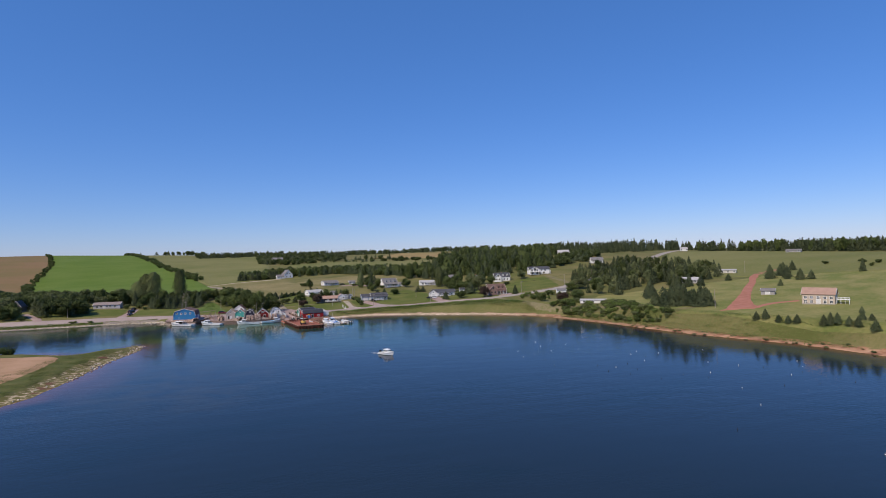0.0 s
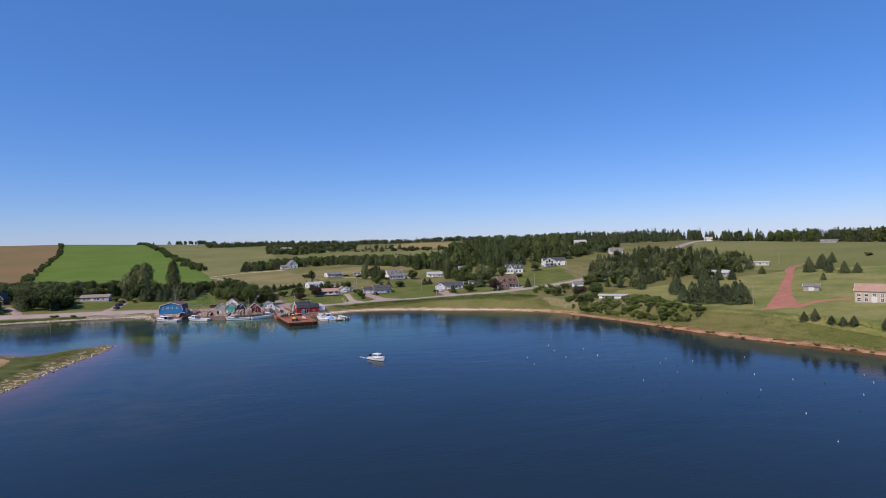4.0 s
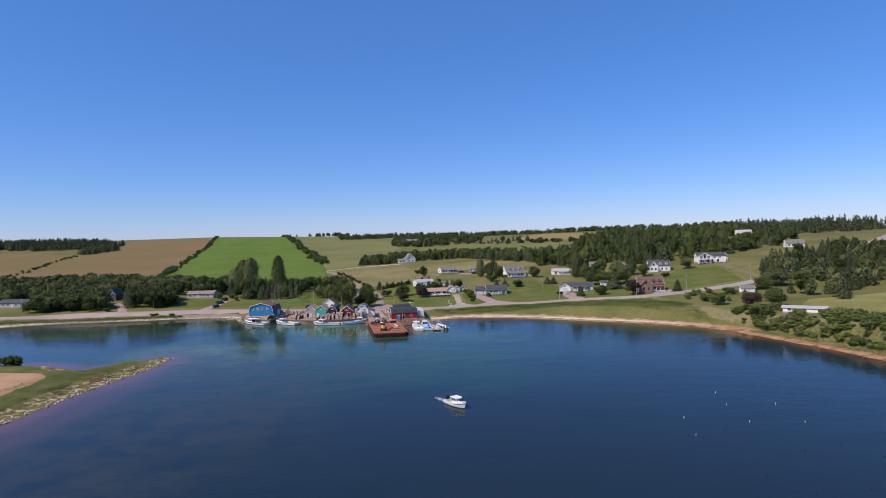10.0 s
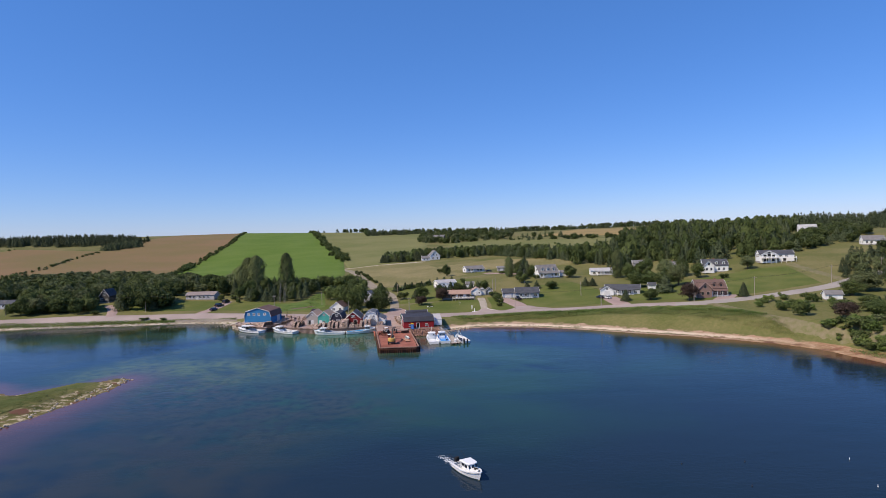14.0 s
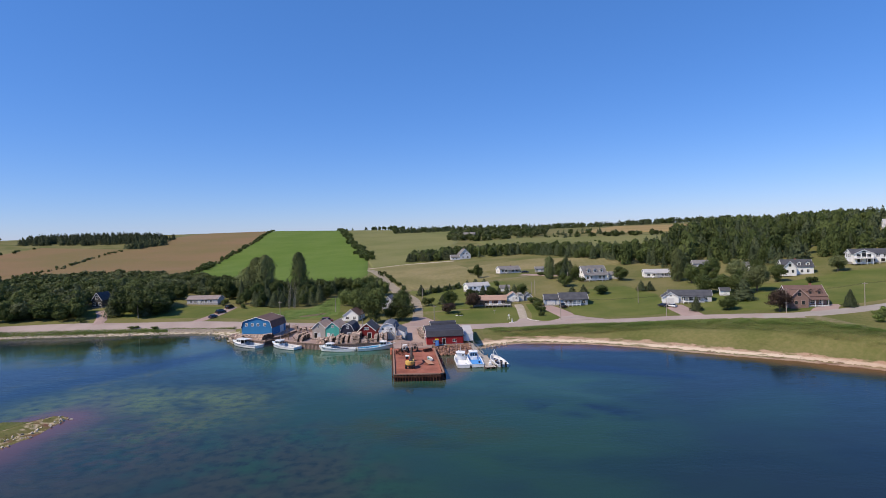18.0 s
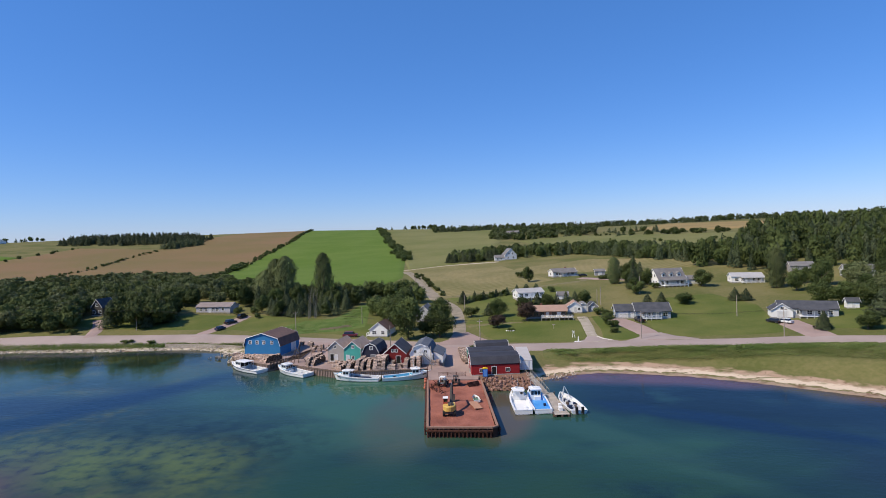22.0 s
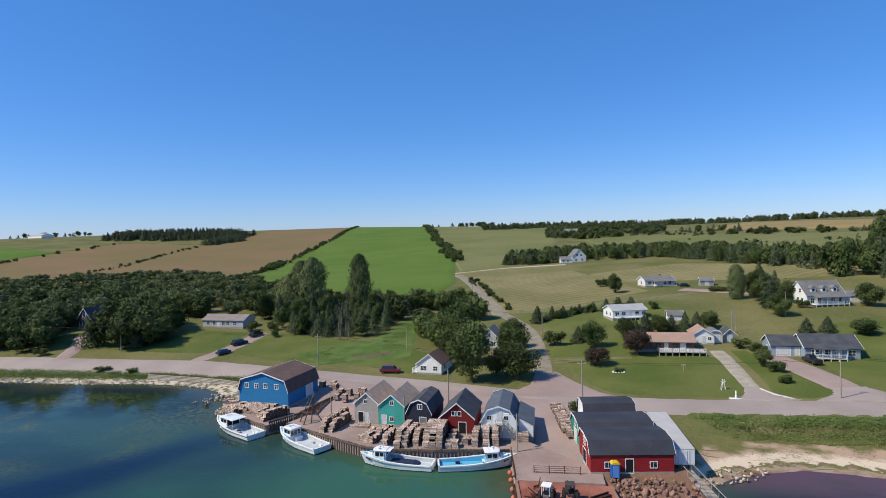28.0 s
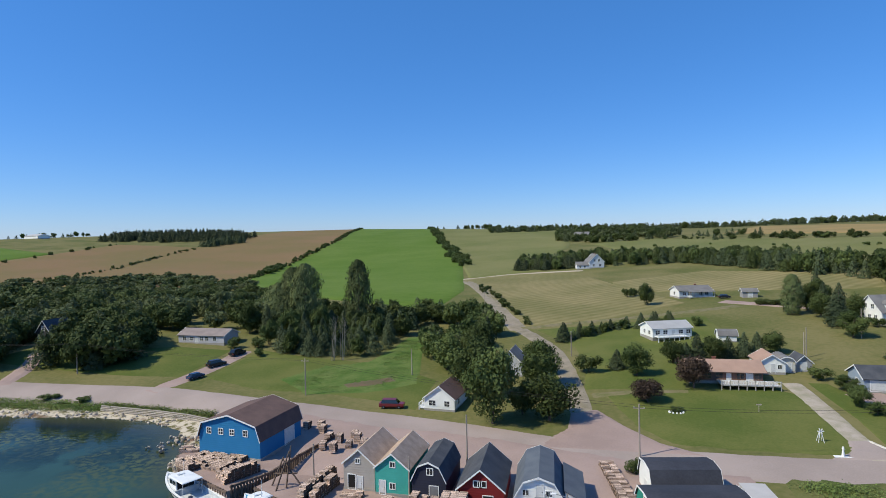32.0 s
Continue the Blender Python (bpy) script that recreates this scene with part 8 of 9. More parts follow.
# ends get netting; grooves between laths are coloured dark as shade
for _f in TRAP.polygons:
    _c = _f.center
    if abs(_c.x) > 0.5 or (abs(_c.y) < 0.262 and 0.03 < _c.z < 0.36):
        _f.material_index = 1
random.seed(3)


def trap_stack(x, y, rot, nx, ny, nz, label, z=2.02, loose=0.0, stair=0):
    """Traps piled nx by ny by nz; only those that show are laid."""
    st = thing("trap_stack", pose(x, y, z, 0, 0, rot), label, "lobster traps", "stacks of lobster traps")
    for i in range(nx):
        for j in range(ny):
            top = nz - (1 if random.random() < loose else 0) - (1 if random.random() < loose * 0.5 else 0)
            if stair:
                top = min(top, nz - stair + 1 + 2 * j)
            if ny > 5 and nz > 2 and j == ny - 1:
                top -= random.choice((1, 1, 2))
            for k in range(max(top, 1)):
                if 0 < i < nx - 1 and 0 < j < ny - 1 and k < top - 1:
                    continue
                shared("lobster_trap", TRAP, st, pose((i - (nx - 1) / 2) * 1.14 + random.uniform(-0.06, 0.06), (j - (ny - 1) / 2) * 0.58 + random.uniform(-0.03, 0.03), k * 0.385, 0, 0, random.uniform(-3, 3)))
    return st


trap_stack(-20.6, 50.2, 2, 3, 13, 8, "large block of weathered wooden lobster traps", loose=0.1, stair=6)
trap_stack(-17.2, 48.0, 2, 2, 3, 3, "low rank of lobster traps on end", loose=0.2)
trap_stack(-17.6, 51.4, 2, 1, 7, 4, "short rank of lobster traps before the red shed", loose=0.3, stair=2)
trap_stack(-28.9, 49.0, -4, 1, 9, 5, "narrow sloping stack of wooden lobster traps", loose=0.2, stair=3)
trap_stack(-26.4, 50.0, -4, 1, 14, 7, "long tall stack of weathered lobster traps", loose=0.1, stair=5)
trap_stack(-25.2, 50.2, -4, 1, 13, 6, "long stack of pale lobster traps", loose=0.15, stair=4)
trap_stack(-23.6, 50.6, -2, 1, 11, 6, "tall narrow rank of lobster traps", loose=0.25, stair=4)
trap_stack(-32.2, 50.4, -20, 3, 9, 4, "jumbled heap of lobster traps", loose=0.6, stair=2)
trap_stack(-30.6, 51.6, -14, 1, 8, 5, "leaning rank of lobster traps", loose=0.5, stair=3)
trap_stack(-13.4, 50.8, 2, 1, 9, 6, "tall single rank of lobster traps", loose=0.2, stair=4)
trap_stack(-11.6, 51.2, 4, 1, 9, 7, "tall narrow rank of stacked lobster traps", loose=0.1, stair=5)
trap_stack(-9.9, 51.4, 2, 1, 8, 7, "stack of pale lobster traps", loose=0.1, stair=3)
trap_stack(-15.2, 50.4, 2, 1, 5, 3, "loose pile of lobster traps", loose=0.5)
trap_stack(-5.4, 52.6, 2, 2, 3, 4, "small stack of lobster traps by the lamp post", loose=0.3)
trap_stack(-42.4, 56.8, -8, 1, 17, 6, "long tall row of lobster traps by the derrick", loose=0.1, stair=4)
trap_stack(-41.0, 56.0, -8, 1, 13, 5, "row of lobster traps on the quay", loose=0.15, stair=4)
trap_stack(-36.6, 56.0, 0, 3, 2, 2, "traps before the open doorway", loose=0.3)
trap_stack(-64.5, 65.4, -14, 8, 13, 2, "broad low field of lobster traps", loose=0.15)
trap_stack(-67.6, 62.6, -28, 4, 6, 3, "stack of lobster traps above the rocks", loose=0.4)
trap_stack(-56.6, 59.6, -28, 1, 11, 5, "sloping stack of lobster traps on the apron", loose=0.15, stair=4)
trap_stack(-58.4, 60.6, -28, 2, 9, 3, "low row of lobster traps on the apron", loose=0.25)
trap_stack(-72.2, 68.6, 20, 3, 3, 2, "few traps at the corner of the apron", loose=0.4)
for _x, _y, _r, _n in ((-48.6, 73.2, 10, 3), (-46.2, 72.2, 5, 4), (-44.2, 74.6, 12, 3), (-46.8, 76.6, 4, 4), (-43.6, 77.6, 8, 4), (-49.4, 77.8, 0, 3), (-45.0, 79.6, 3, 3), (-41.8, 75.6, 6, 3)):
    trap_stack(_x, _y, _r, 1, 3, _n, "pallet of lobster traps in the yard", 2.18)
for _x, _y in ((-56.0, 82.6), (-53.4, 83.4), (-52.0, 81.0)):
    trap_stack(_x, _y, 0, 1, 3, 4, "dark stack of traps behind the blue shed", 2.15)
trap_stack(1.4, 65.5, 9, 2, 26, 3, "long rank of lobster traps beside the barns", 2.15, 0.3)
trap_stack(2.6, 57.6, 9, 1, 8, 3, "stack of lobster traps by the green barn", 2.1, 0.3)


# ---- machines and gear on the pier ----
TYRE = mat("black_rubber", (0.022, 0.022, 0.023), 0.9)
RIM = mat("steel_rim", (0.35, 0.35, 0.35), 0.5, 0.6)
YELLOW = mat("faded_yellow_paint", (0.62, 0.42, 0.11), 0.6, other=(0.50, 0.31, 0.08), scale=1.0, amount=0.9)
BOOM = mat("dark_boom_steel", (0.09, 0.075, 0.065), 0.7, 0.3, scale=1)


def wheel(parent, x, y, z, r, w, rim=RIM):
    bm = bmesh.new()
    prof = [(0.55, -w / 2), (0.9, -w / 2), (1.0, -w * 0.32), (1.0, w * 0.32), (0.9, w / 2), (0.55, w / 2)]
    rows = [[(x + r * q * math.cos(a), y + u, z + r * q * math.sin(a)) for q, u in prof] for a in np.linspace(0, 2 * math.pi, 17)[:-1]]
    loft(bm, rows + rows[:1], close=False)
    wh = part("wheel", bm, TYRE, parent)
    bm = bmesh.new()
    tube(bm, (x, y - w * 0.3, z), (x, y + w * 0.3, z), r * 0.57, r * 0.57, 12)
    part("rim", bm, rim, wh)


_ex = thing("excavator", pose(3.2, 9.0, 1.62, 0, 0, 94), "old yellow wheeled excavator with raised dark boom", "excavator")
for _x in (-1.35, 1.5):
    for _y in (-1.1, 1.1):
        wheel(_ex, _x, _y, 0.62, 0.62, 0.5)
part("chassis", boxes((-1.9, -0.8, 0.55, 2.1, 0.8, 1.0), (-1.5, -1.1, 0.5, -1.2, 1.1, 0.75), (1.35, -1.1, 0.5, 1.65, 1.1, 0.75)), BOOM, _ex)
_bm = bmesh.new()
_drum = [(-0.9 + 1.35 * math.cos(a), 1.3 * math.sin(a)) for a in np.linspace(math.pi / 2, math.pi * 1.5, 11)] + [(1.1, -1.2), (1.3, -0.9), (1.3, 0.9), (1.1, 1.2)]
loft(_bm, [[(x * q, y * q, z) for x, y in _drum] for z, q in ((1.05, 0.94), (1.15, 1.0), (2.0, 1.0), (2.15, 0.93))])
part("house", _bm, YELLOW, _ex)
part("engine_cover", boxes((-1.5, -0.8, 2.12, 0.2, 0.2, 2.32), (-1.3, -0.6, 2.3, -0.9, -0.4, 2.75)), BOOM, _ex, "dark engine cover and exhaust")
_cab = part("cab", boxes((0.0, 0.35, 2.1, 1.3, 1.25, 2.45), (0.0, 0.35, 2.45, 0.1, 0.45, 3.2), (1.2, 0.35, 2.45, 1.3, 0.45, 3.2), (0.0, 1.15, 2.45, 0.1, 1.25, 3.2), (1.2, 1.15, 2.45, 1.3, 1.25, 3.2)), mat("red_cab_paint", (0.36, 0.06, 0.04), 0.6), _ex, "red cab frame")
part("cab_roof", boxes((-0.1, 0.25, 3.2, 1.4, 1.35, 3.32)), TRIM, _cab)
part("pane", boxes((0.12, 0.38, 2.46, 1.18, 1.22, 3.18)), BOAT_GLASS, _cab)
_bm = bmesh.new()
tube(_bm, (0.9, -0.3, 1.8), (4.6, -0.3, 4.6), 0.30, 0.26, 6)
tube(_bm, (4.6, -0.3, 4.6), (8.6, -0.3, 3.9), 0.26, 0.2, 6)
part("boom", _bm, BOOM, _ex)
_bm = bmesh.new()
tube(_bm, (8.6, -0.3, 3.9), (9.8, -0.3, 1.4), 0.2, 0.17, 6)
part("stick", _bm, BOOM, _ex)
_bm = bmesh.new()
tube(_bm, (1.4, -0.3, 1.5), (3.6, -0.3, 3.5), 0.1, 0.07, 6)
tube(_bm, (4.9, -0.3, 5.0), (8.0, -0.3, 4.4), 0.09, 0.07, 6)
part("hydraulic_ram", _bm, RIM, _ex)
_bm = bmesh.new()
loft(_bm, [[(9.6, y, 1.5), (10.3, y, 1.0), (10.1, y, 0.2), (9.3, y, 0.1), (9.5, y, 0.8)] for y in (-0.85, 0.25)])
part("bucket", _bm, BOOM, _ex)


def tractor(x, y, rot, paint, label):
    t = thing("tractor", pose(x, y, 1.95, 0, 0, rot), label, "tractor", "old tractors")
    for s in (-0.85, 0.85):
        wheel(t, -0.9, s, 0.75, 0.75, 0.42)
        wheel(t, 1.3, s * 0.8, 0.42, 0.42, 0.28)
    part("hood", boxes((-0.2, -0.35, 0.75, 1.8, 0.35, 1.35), (-1.3, -0.4, 0.7, -0.2, 0.4, 1.0)), paint, t)
    part("cab", boxes((-1.4, -0.65, 2.2, 0.1, 0.65, 2.32), (-1.35, -0.6, 1.0, -1.27, -0.52, 2.2), (-1.35, 0.52, 1.0, -1.27, 0.6, 2.2), (0.0, -0.6, 1.0, 0.08, -0.52, 2.2), (0, 0.52, 1.0, 0.08, 0.6, 2.2)), TRIM if paint is RIM else paint, t)
    part("seat", boxes((-1.0, -0.25, 1.0, -0.5, 0.25, 1.15), (-1.05, -0.25, 1.0, -0.95, 0.25, 1.6)), DARK, t)
    bm = bmesh.new()
    tube(bm, (0.8, 0.2, 1.3), (0.8, 0.2, 2.1), 0.05)
    part("exhaust", bm, DARK, t)


tractor(-0.6, 30.6, 80, RIM, "old tractor with white canopy on the pier")
tractor(2.4, 31.4, 95, BOOM, "rusty dark tractor on the pier")
_sk = thing("skiff", pose(8.0, 19.2, 1.62, 0, 0, 105), "small white rowing skiff on the pier", "boat")
_bm = bmesh.new()
_sec = hull_sections(3.8, 1.5, 0.75, 0.55)
loft(_bm, [[(x, -w, t), (x, -w * 0.7, 0.05), (x, 0, 0.0), (x, w * 0.7, 0.05), (x, w, t)] for x, w, t in _sec], close=False)
_bm.faces.new([_bm.verts.new(q) for q in ((-1.9, -0.69, 0.55), (-1.9, -0.5, 0.05), (-1.9, 0, 0), (-1.9, 0.5, 0.05), (-1.9, 0.69, 0.55))])
part("hull", _bm, HULL_WHITE, _sk)
_bm = bmesh.new()
loft(_bm, [[(x, -max(w - 0.08, 0.02), 0.12), (x, max(w - 0.08, 0.02), 0.12)] for x, w, t in _sec], close=False)
part("floor", _bm, mat("green_skiff_paint", (0.10, 0.26, 0.18), 0.6), _sk, "green painted floor")
part("thwart", boxes((-0.9, -0.6, 0.38, -0.6, 0.6, 0.42), (0.4, -0.55, 0.4, 0.7, 0.55, 0.44)), TIMBER, _sk)
_sheet = thing("plywood_sheet", pose(8.2, 14.6, 1.85, 3, -4, 112), "reddish plywood sheet lying on the stone", "board")
part("sheet", boxes((-2.2, -0.9, 0, 2.2, 0.9, 0.05)), mat("stained_plywood", (0.45, 0.24, 0.15), 0.9, other=(0.36, 0.19, 0.12), scale=1), _sheet)
for _i in range(14):
    _j = thing("scrap_iron", pose(random.uniform(-3.4, 0.2), random.uniform(24.5, 34), 1.75, 0, 0, random.uniform(0, 180)), "rusty iron scrap on the pier", "scrap", "rusty scrap")
    _bm = bmesh.new()
    for _ in range(4):
        _p = Vector((random.uniform(-0.8, 0.8), random.uniform(-0.6, 0.6), random.uniform(0, 0.5)))
        tube(_bm, _p, _p + Vector((random.uniform(-1, 1), random.uniform(-1, 1), random.uniform(0, 0.9))), 0.09, 0.07, 6)
    part("bar", _bm, RUST, _j)
_bk = thing("digger_arm", pose(6.4, 31.0, 1.9, 0, 0, 40), "heap of rusty steel beams", "scrap")
_bm = bmesh.new()
for _i in range(7):
    box(_bm, -1.6 + _i * 0.1, _i * 0.28 - 0.9, (_i % 3) * 0.2, 1.6 + _i * 0.12, _i * 0.28 - 0.7, (_i % 3) * 0.2 + 0.22)
part("beam", _bm, RUST, _bk)

# ---- yard furniture ----
_wc = thing("portable_toilet", pose(9.2, 39.4, 1.92, 0, 0, 6), "blue portable toilet with yellow roof", "toilet")
BLUE_PLASTIC = mat("blue_plastic", (0.02, 0.14, 0.50), 0.45)
part("cabin", boxes((-0.6, -0.6, 0.1, 0.6, 0.6, 2.05)), BLUE_PLASTIC, _wc)
part("door", boxes((-0.42, -0.64, 0.15, 0.42, -0.6, 1.95)), mat("pale_blue_plastic", (0.12, 0.28, 0.60), 0.45), _wc)
part("skid", boxes((-0.65, -0.65, 0, 0.65, 0.65, 0.1)), DARK, _wc)
_bm = bmesh.new()
loft(_bm, [[(-0.66, y, 2.05), (-0.66, y, 2.15), (-0.35, y, 2.32), (0.35, y, 2.32), (0.66, y, 2.15), (0.66, y, 2.05)] for y in (-0.66, 0.66)])
part("roof", _bm, mat("yellow_plastic", (0.70, 0.48, 0.03), 0.5), _wc)
_ct = thing("box_trailer", pose(19.3, 53.0, 2.1, 0, 0, 93), "long white box trailer beside the barns", "trailer")
_bm = bmesh.new()
for _i in range(48):
    box(_bm, -9.2 + _i * 0.382, -1.66, 0.55, -9.2 + _i * 0.382 + 0.25, 1.66, 2.9)
part("ribs", _bm, PALE_ROOF, _ct)
part("body", boxes((-9.3, -1.63, 0.5, 9.3, 1.63, 2.88)), HULL_WHITE, _ct)
part("roof", boxes((-9.35, -1.7, 2.9, 9.35, 1.7, 2.98)), mat("dusty_trailer_roof", (0.46, 0.44, 0.43), 0.8, other=(0.38, 0.36, 0.35), scale=0.5), _ct)
for _s in (-0.82, 0.82):
    _d = part("door", boxes((-9.36, _s - 0.78, 0.6, -9.3, _s + 0.78, 2.8)), HULL_WHITE, _ct)
    part("bar", boxes((-9.42, _s - 0.05, 0.65, -9.36, _s + 0.05, 2.75), (-9.42, _s + 0.3, 0.65, -9.36, _s + 0.38, 2.75)), DECK_GREY, _d)
for _x in (6.0, 7.3):
    for _y in (-1.1, 1.1):
        wheel(_ct, _x, _y, 0.3, 0.5, 0.3)
part("leg", boxes((-7.0, -0.9, -0.4, -6.8, -0.7, 0.5), (-7.0, 0.7, -0.4, -6.8, 0.9, 0.5), (-8.9, -0.9, -0.4, -8.7, -0.7, 0.5), (-8.9, 0.7, -0.4, -8.7, 0.9, 0.5)), BOOM, _ct)
_gt = thing("metal_gate", pose(-2.8, 39.0, 2.0, 0, 0, 3), "long tubular metal gate", "gate")
for _z in (0.2, 0.5, 0.8, 1.1):
    _bm = bmesh.new()
    tube(_bm, (0, 0, _z), (7.0, 0, _z), 0.035)
    part("rail", _bm, RUST, _gt)
for _x in (0, 2.3, 4.6, 7.0):
    _bm = bmesh.new()
    tube(_bm, (_x, 0, 0), (_x, 0, 1.2), 0.06)
    part("post", _bm, RUST, _gt)
# timber derrick at the slip
_dk = thing("derrick", pose(-47.6, 57.2, 1.9), "timber derrick of leaning poles beside the slip", "derrick")
for _a, _b in (((0, 0, 0), (0.4, 1.0, 6.2)), ((-2.6, 0.4, 0), (-0.6, 0.6, 4.6)), ((2.4, 0.6, 0), (-0.8, 0.6, 4.2)), ((-1.0, -1.4, 0), (0.2, 0.8, 5.4)), ((-2.0, 0.3, 2.0), (1.6, 0.6, 2.2))):
    _bm = bmesh.new()
    tube(_bm, _a, _b, 0.13, 0.1)
    part("spar", _bm, TIMBER, _dk)

# ---- poles ----
POLE = mat("grey_pole_wood", (0.36, 0.31, 0.26), 0.95, other=(0.26, 0.22, 0.18), scale=1)


def pole_at(x, y, h, label="weathered wooden utility pole", lamp=False, arm=True):
    p = thing("street_lamp" if lamp else "utility_pole", at(x, y), label, "lamp post" if lamp else "utility pole", "" if lamp else "utility poles")
    bm = bmesh.new()
    tube(bm, (0, 0, -0.5), (0, 0, h), 0.16, 0.1, 8)
    part("pole", bm, POLE, p)
    if arm and not lamp:
        part("crossarm", boxes((-0.9, -0.06, h - 0.75, 0.9, 0.06, h - 0.6)), POLE, p)
        for u in (-0.8, 0, 0.8):
            bm = bmesh.new()
            tube(bm, (u, 0, h - 0.6), (u, 0, h - 0.42), 0.05, 0.04, 6)
            part("insulator", bm, DECK_GREY, p)
    if lamp:
        bm = bmesh.new()
        tube(bm, (0, 0, h - 0.4), (-1.4, 0, h - 0.1), 0.04)
        part("arm", bm, RIM, p)
        part("lamp_head", boxes((-2.0, -0.17, h - 0.2, -1.3, 0.17, h - 0.02)), TRIM, p)
    return p


ROADSIDE = [(-210, 108), (-137, 110.5), (-66, 103), (6, 76.5), (57, 79.5), (97, 73.5), (134, 57.5), (160, 55.5), (202, 67), (230, 73)]
for _i, (_x, _y) in enumerate(ROADSIDE):
    pole_at(_x, _y, 8.8)
for _x, _y, _h in ((-45, 122, 7), (-4, 140, 7), (53, 135, 7.6), (72, 150, 8), (95, 104, 7.5), (51, 131, 7.5), (189, -96, 9.3), (332, 23, 9.4), (-28.2, 57.0, 7.2), (-21.2, 66, 9.5), (-45.2, 61.8, 7.0), (-38, 215, 8)):
    pole_at(_x, _y, _h, arm=False, label="thin weathered wooden pole")
pole_at(-5.9, 47.3, 8.4, "yard lamp on a wooden pole at the quay corner", True)
WIRE = mat("black_wire", (0.02, 0.02, 0.02), 0.7)
for (_ax, _ay), (_bx, _by) in zip(ROADSIDE, ROADSIDE[1:]):
    _w = thing("overhead_wire", Matrix.Translation((0, 0, 0)), "sagging black overhead wires between poles", "wire", "overhead wires")
    for _u in (-0.8, 0.8):
        _bm = bmesh.new()
        _za, _zb = ground(_ax, _ay) + 8.4, ground(_bx, _by) + 8.4
        _pts = [Vector((_ax + _u * 0.3 + (_bx - _ax) * t, _ay + _u * 0.9 + (_by - _ay) * t, _za + (_zb - _za) * t - 4 * 0.9 * t * (1 - t))) for t in np.linspace(0, 1, 9)]
        _rings = [[_bm.verts.new(_p + Vector((-0.018 * _dx, 0.018 * _dx, 0.022 * _dz))) for _dx, _dz in ((-1, 0), (0, -1), (1, 0), (0, 1))] for _p in _pts]
        for _r, _s in zip(_rings, _rings[1:]):
            for _k in range(4):
                _bm.faces.new((_r[_k], _r[(_k + 1) % 4], _s[(_k + 1) % 4], _s[_k]))
        part("cable", _bm, WIRE, _w)


# ---- parked vehicles ----
def car(x, y, rot, paint, label, kind="car"):
    c = thing(kind, at(x, y, rot, 0.12), label, "car" if kind != "pickup_truck" else "pickup")
    L, W = (4.5, 1.75) if kind == "car" else (5.4, 1.95)
    body_h = 0.95 if kind == "car" else 1.1
    bm = bmesh.new()
    loft(bm, [[(x0, -W / 2 * k, z) for x0, z, k in ()] or [(-L / 2, -W / 2 * f, z), (L / 2, -W / 2 * f, z * (0.92 if z > 0.6 else 1)), (L / 2, W / 2 * f, z * (0.92 if z > 0.6 else 1)), (-L / 2, W / 2 * f, z)] for z, f in ((0.3, 0.95), (0.6, 1.0), (body_h, 0.95))])
    part("body", bm, paint, c)
    top = 1.45 if kind == "car" else 1.85
    x0, x1 = {"car": (-1.6, 1.0), "suv": (-2.3, 1.1), "pickup_truck": (-0.5, 1.3)}[kind]
    bm = bmesh.new()
    loft(bm, [[(x0, -W * 0.46, body_h - 0.02), (x1 + 0.55, -W * 0.46, body_h - 0.02), (x1 + 0.55, W * 0.46, body_h - 0.02), (x0, W * 0.46, body_h - 0.02)],
              [(x0 + 0.35, -W * 0.38, top), (x1 - 0.15, -W * 0.38, top), (x1 - 0.15, W * 0.38, top), (x0 + 0.35, W * 0.38, top)]])
    cabn = part("cabin", bm, BOAT_GLASS, c, "dark car glass")
    part("roof", boxes((x0 + 0.3, -W * 0.39, top - 0.02, x1 - 0.1, W * 0.39, top + 0.04)), paint, cabn)
    if kind == "pickup_truck":
        part("bed", boxes((-L / 2 + 0.1, -W * 0.4, body_h, x0 - 0.1, W * 0.4, body_h + 0.01)), DARK, c)
    for wx in (-L * 0.31, L * 0.31):
        for s in (-1, 1):
            wheel(c, wx, s * (W / 2 - 0.1), 0.33, 0.33, 0.22)
    for s in (-1, 1):
        part("headlight", boxes((L / 2 - 0.02, s * W * 0.34 - 0.18, 0.62, L / 2 + 0.02, s * W * 0.34 + 0.18, 0.78)), TRIM, c)
        part("tail_light", boxes((-L / 2 - 0.02, s * W * 0.38 - 0.12, 0.65, -L / 2 + 0.02, s * W * 0.38 + 0.12, 0.85)), mat("red_lens", (0.35, 0.02, 0.02), 0.3), c)
    return c


BLACK_PAINT = mat("black_car_paint", (0.018, 0.018, 0.021), 0.25, other=(0.022, 0.022, 0.026), spec=0.6)
car(-101.2, 111.4, 70, mat("dark_blue_car_paint", (0.02, 0.045, 0.10), 0.25, spec=0.6), "dark blue car at the driveway's mouth")
car(-102.3, 122.4, 65, BLACK_PAINT, "black sport utility car on the driveway", "suv")
car(-102.8, 134.0, 80, BLACK_PAINT, "dark car by the bungalow", "suv")
car(-43.0, 97.2, 6, mat("maroon_car_paint", (0.16, 0.015, 0.018), 0.3, spec=0.6), "maroon car beside the white cottage", "suv")
car(62.0, 105.5, 100, BLACK_PAINT, "black pickup before the garage", "pickup_truck")
car(101.8, 91.6, 120, BLACK_PAINT, "black car beside the white garage")
car(104.6, 89.6, 125, mat("white_car_paint", (0.72, 0.72, 0.72), 0.25, spec=0.6), "white car beside the white garage")
car(56.5, 222, 10, BLACK_PAINT, "dark car beside the ranch house")

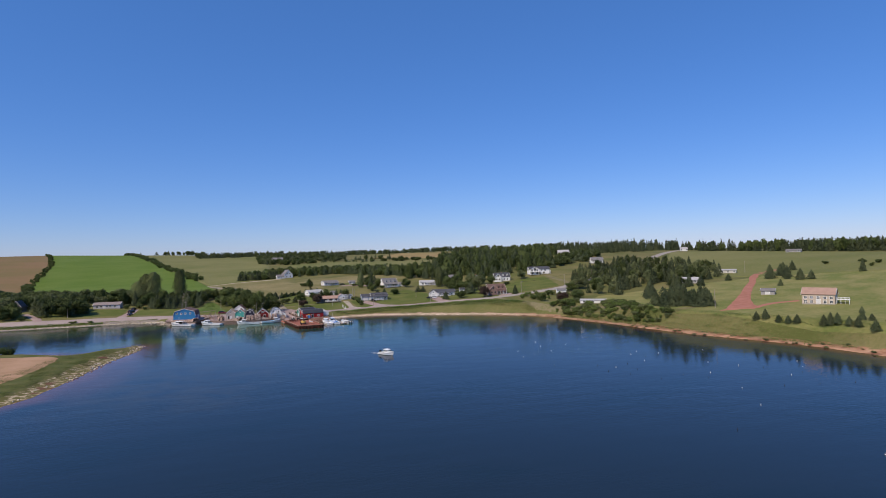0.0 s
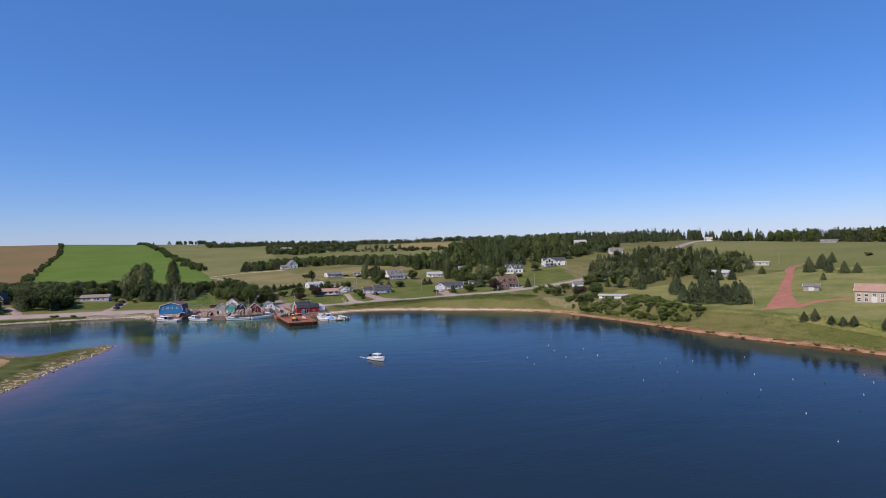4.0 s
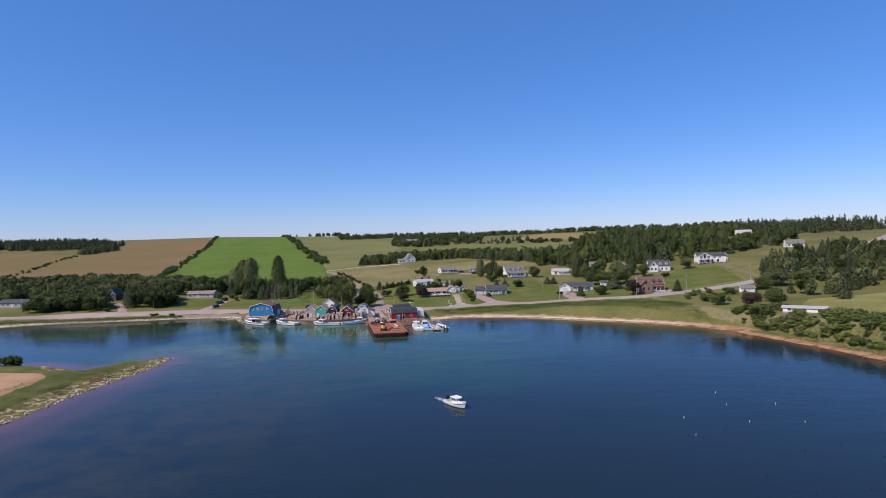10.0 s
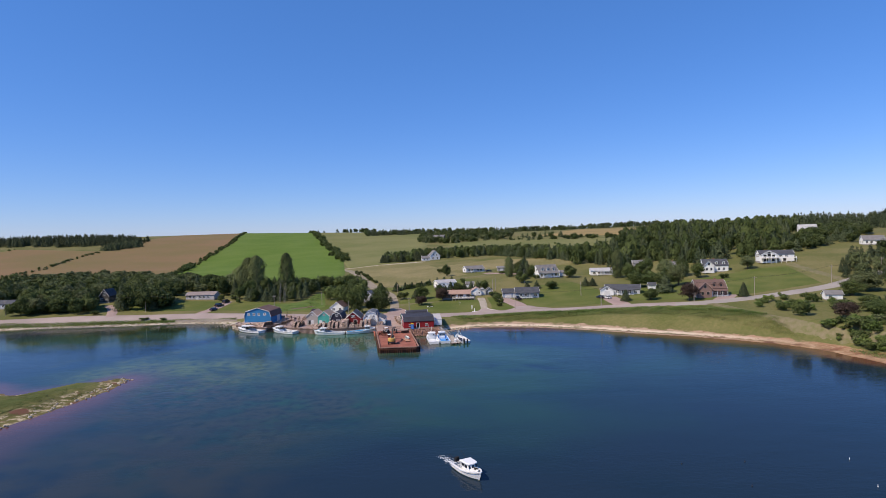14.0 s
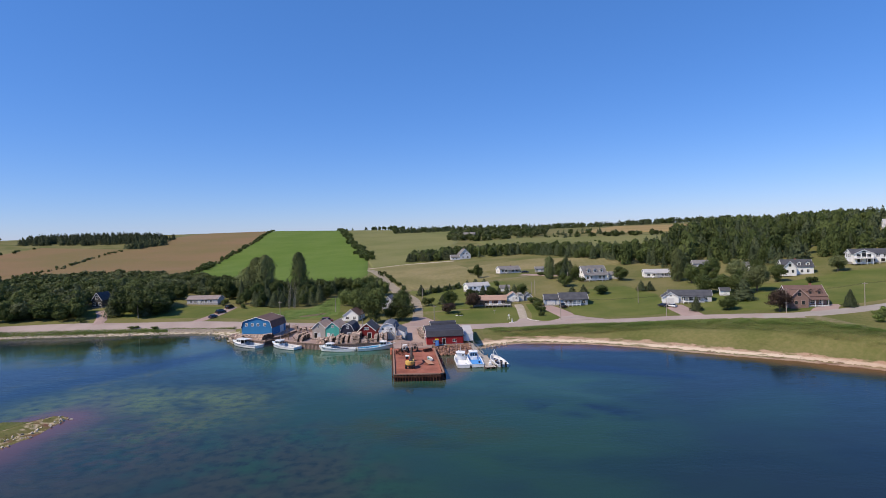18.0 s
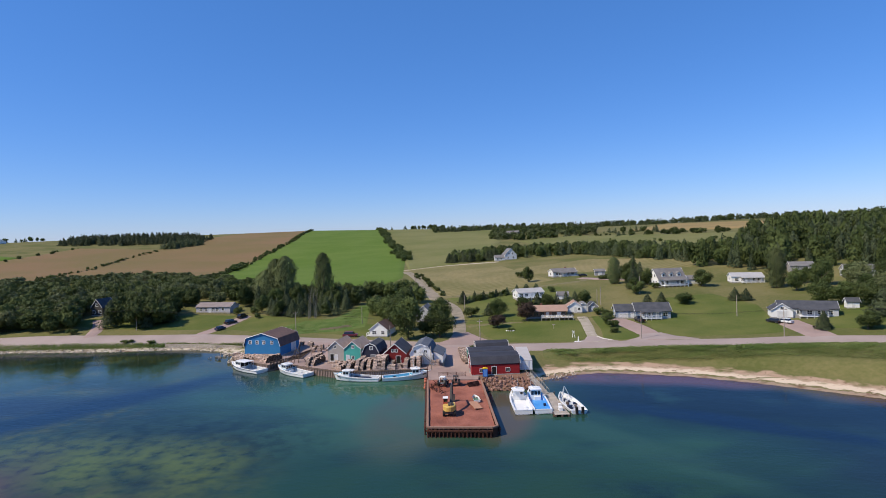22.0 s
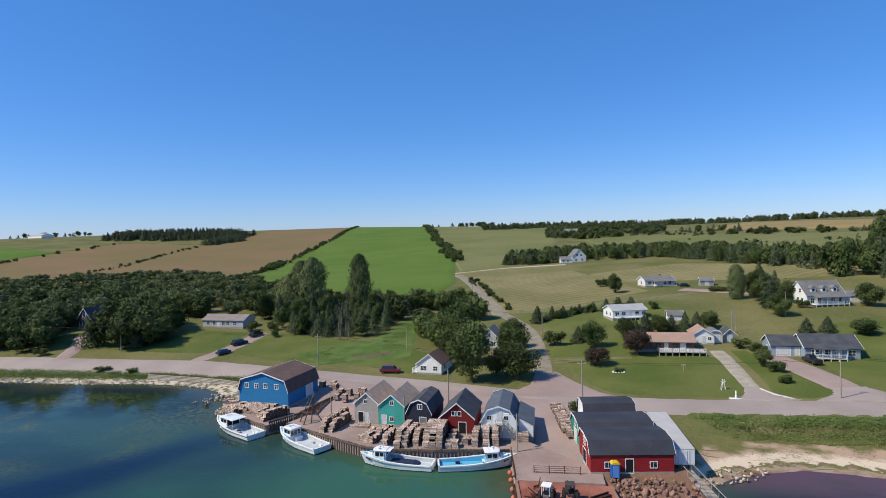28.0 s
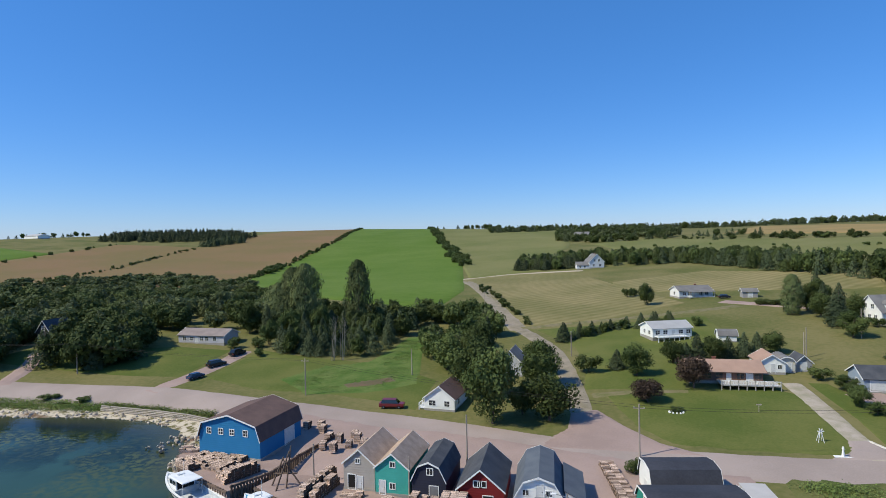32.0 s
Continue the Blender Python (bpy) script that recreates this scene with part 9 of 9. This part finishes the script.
# ---- lawn ornaments and small things ----
_lh = thing("lawn_ornament", at(36.5, 85.6), "white lattice lawn windmill", "ornament")
_bm = bmesh.new()
for _x, _y in ((-0.45, -0.45), (0.45, -0.45), (0.45, 0.45), (-0.45, 0.45)):
    tube(_bm, (_x, _y, 0), (_x * 0.2, _y * 0.2, 1.9), 0.05)
part("tower", _bm, TRIM, _lh)
for _i in range(6):
    _a = _i * math.pi / 3
    _bm = bmesh.new()
    box(_bm, 0.05, -0.09, -0.01, 0.55, 0.09, 0.01, Matrix.Translation((0, -0.15, 1.9)) @ Matrix.Rotation(math.pi / 2, 4, "X") @ Matrix.Rotation(_a, 4, "Z"))
    part("blade", _bm, TRIM, _lh)
_po = thing("lawn_ornament", at(37.4, 79.6, 0, 0.05), "white lamp pillar on a low plinth", "ornament")
part("plinth", boxes((-1.3, -0.4, 0, 1.3, 0.4, 0.12)), TRIM, _po)
_bm = bmesh.new()
tube(_bm, (0, 0, 0.1), (0, 0, 1.3), 0.24, 0.14, 10)
tube(_bm, (0, 0, 1.3), (0, 0, 1.7), 0.2, 0.1, 10)
part("pillar", _bm, TRIM, _po)
_wm = thing("lawn_ornament", at(31.0, 98.8), "small wooden wind vane on the lawn", "ornament")
_bm = bmesh.new()
tube(_bm, (0, 0, 0), (0, 0, 1.5), 0.06)
box(_bm, -0.5, -0.03, 1.4, 0.5, 0.03, 1.65)
part("vane", _bm, GREY_TIMBER, _wm)
_fb = thing("flower_bed", at(15.6, 97.6), "small flower bed with white stones", "flower bed")
_bm = bmesh.new()
for _i in range(12):
    _a = _i * 0.524
    tube(_bm, (1.4 * math.cos(_a), 0.8 * math.sin(_a), 0.05), (1.4 * math.cos(_a), 0.8 * math.sin(_a), 0.3), 0.2, 0.12, 6)
part("edging", _bm, TRIM, _fb)
for _x, _y, _z in ((33.2, 113.2, 0.5), (35.0, 112.8, 0.5), (29.5, 113.4, 0.5)):
    _c = thing("garden_chair", at(_x, _y, random.uniform(-30, 30), _z), "white plastic garden chair on the deck", "chair", "deck chairs")
    part("seat", boxes((-0.28, -0.28, 0.4, 0.28, 0.28, 0.46)), TRIM, _c)
    part("backrest", boxes((-0.28, 0.24, 0.46, 0.28, 0.3, 1.0)), TRIM, _c)
    for _a in (-0.25, 0.25):
        for _b in (-0.25, 0.25):
            part("leg", boxes((_a - 0.03, _b - 0.03, 0, _a + 0.03, _b + 0.03, 0.4)), TRIM, _c)
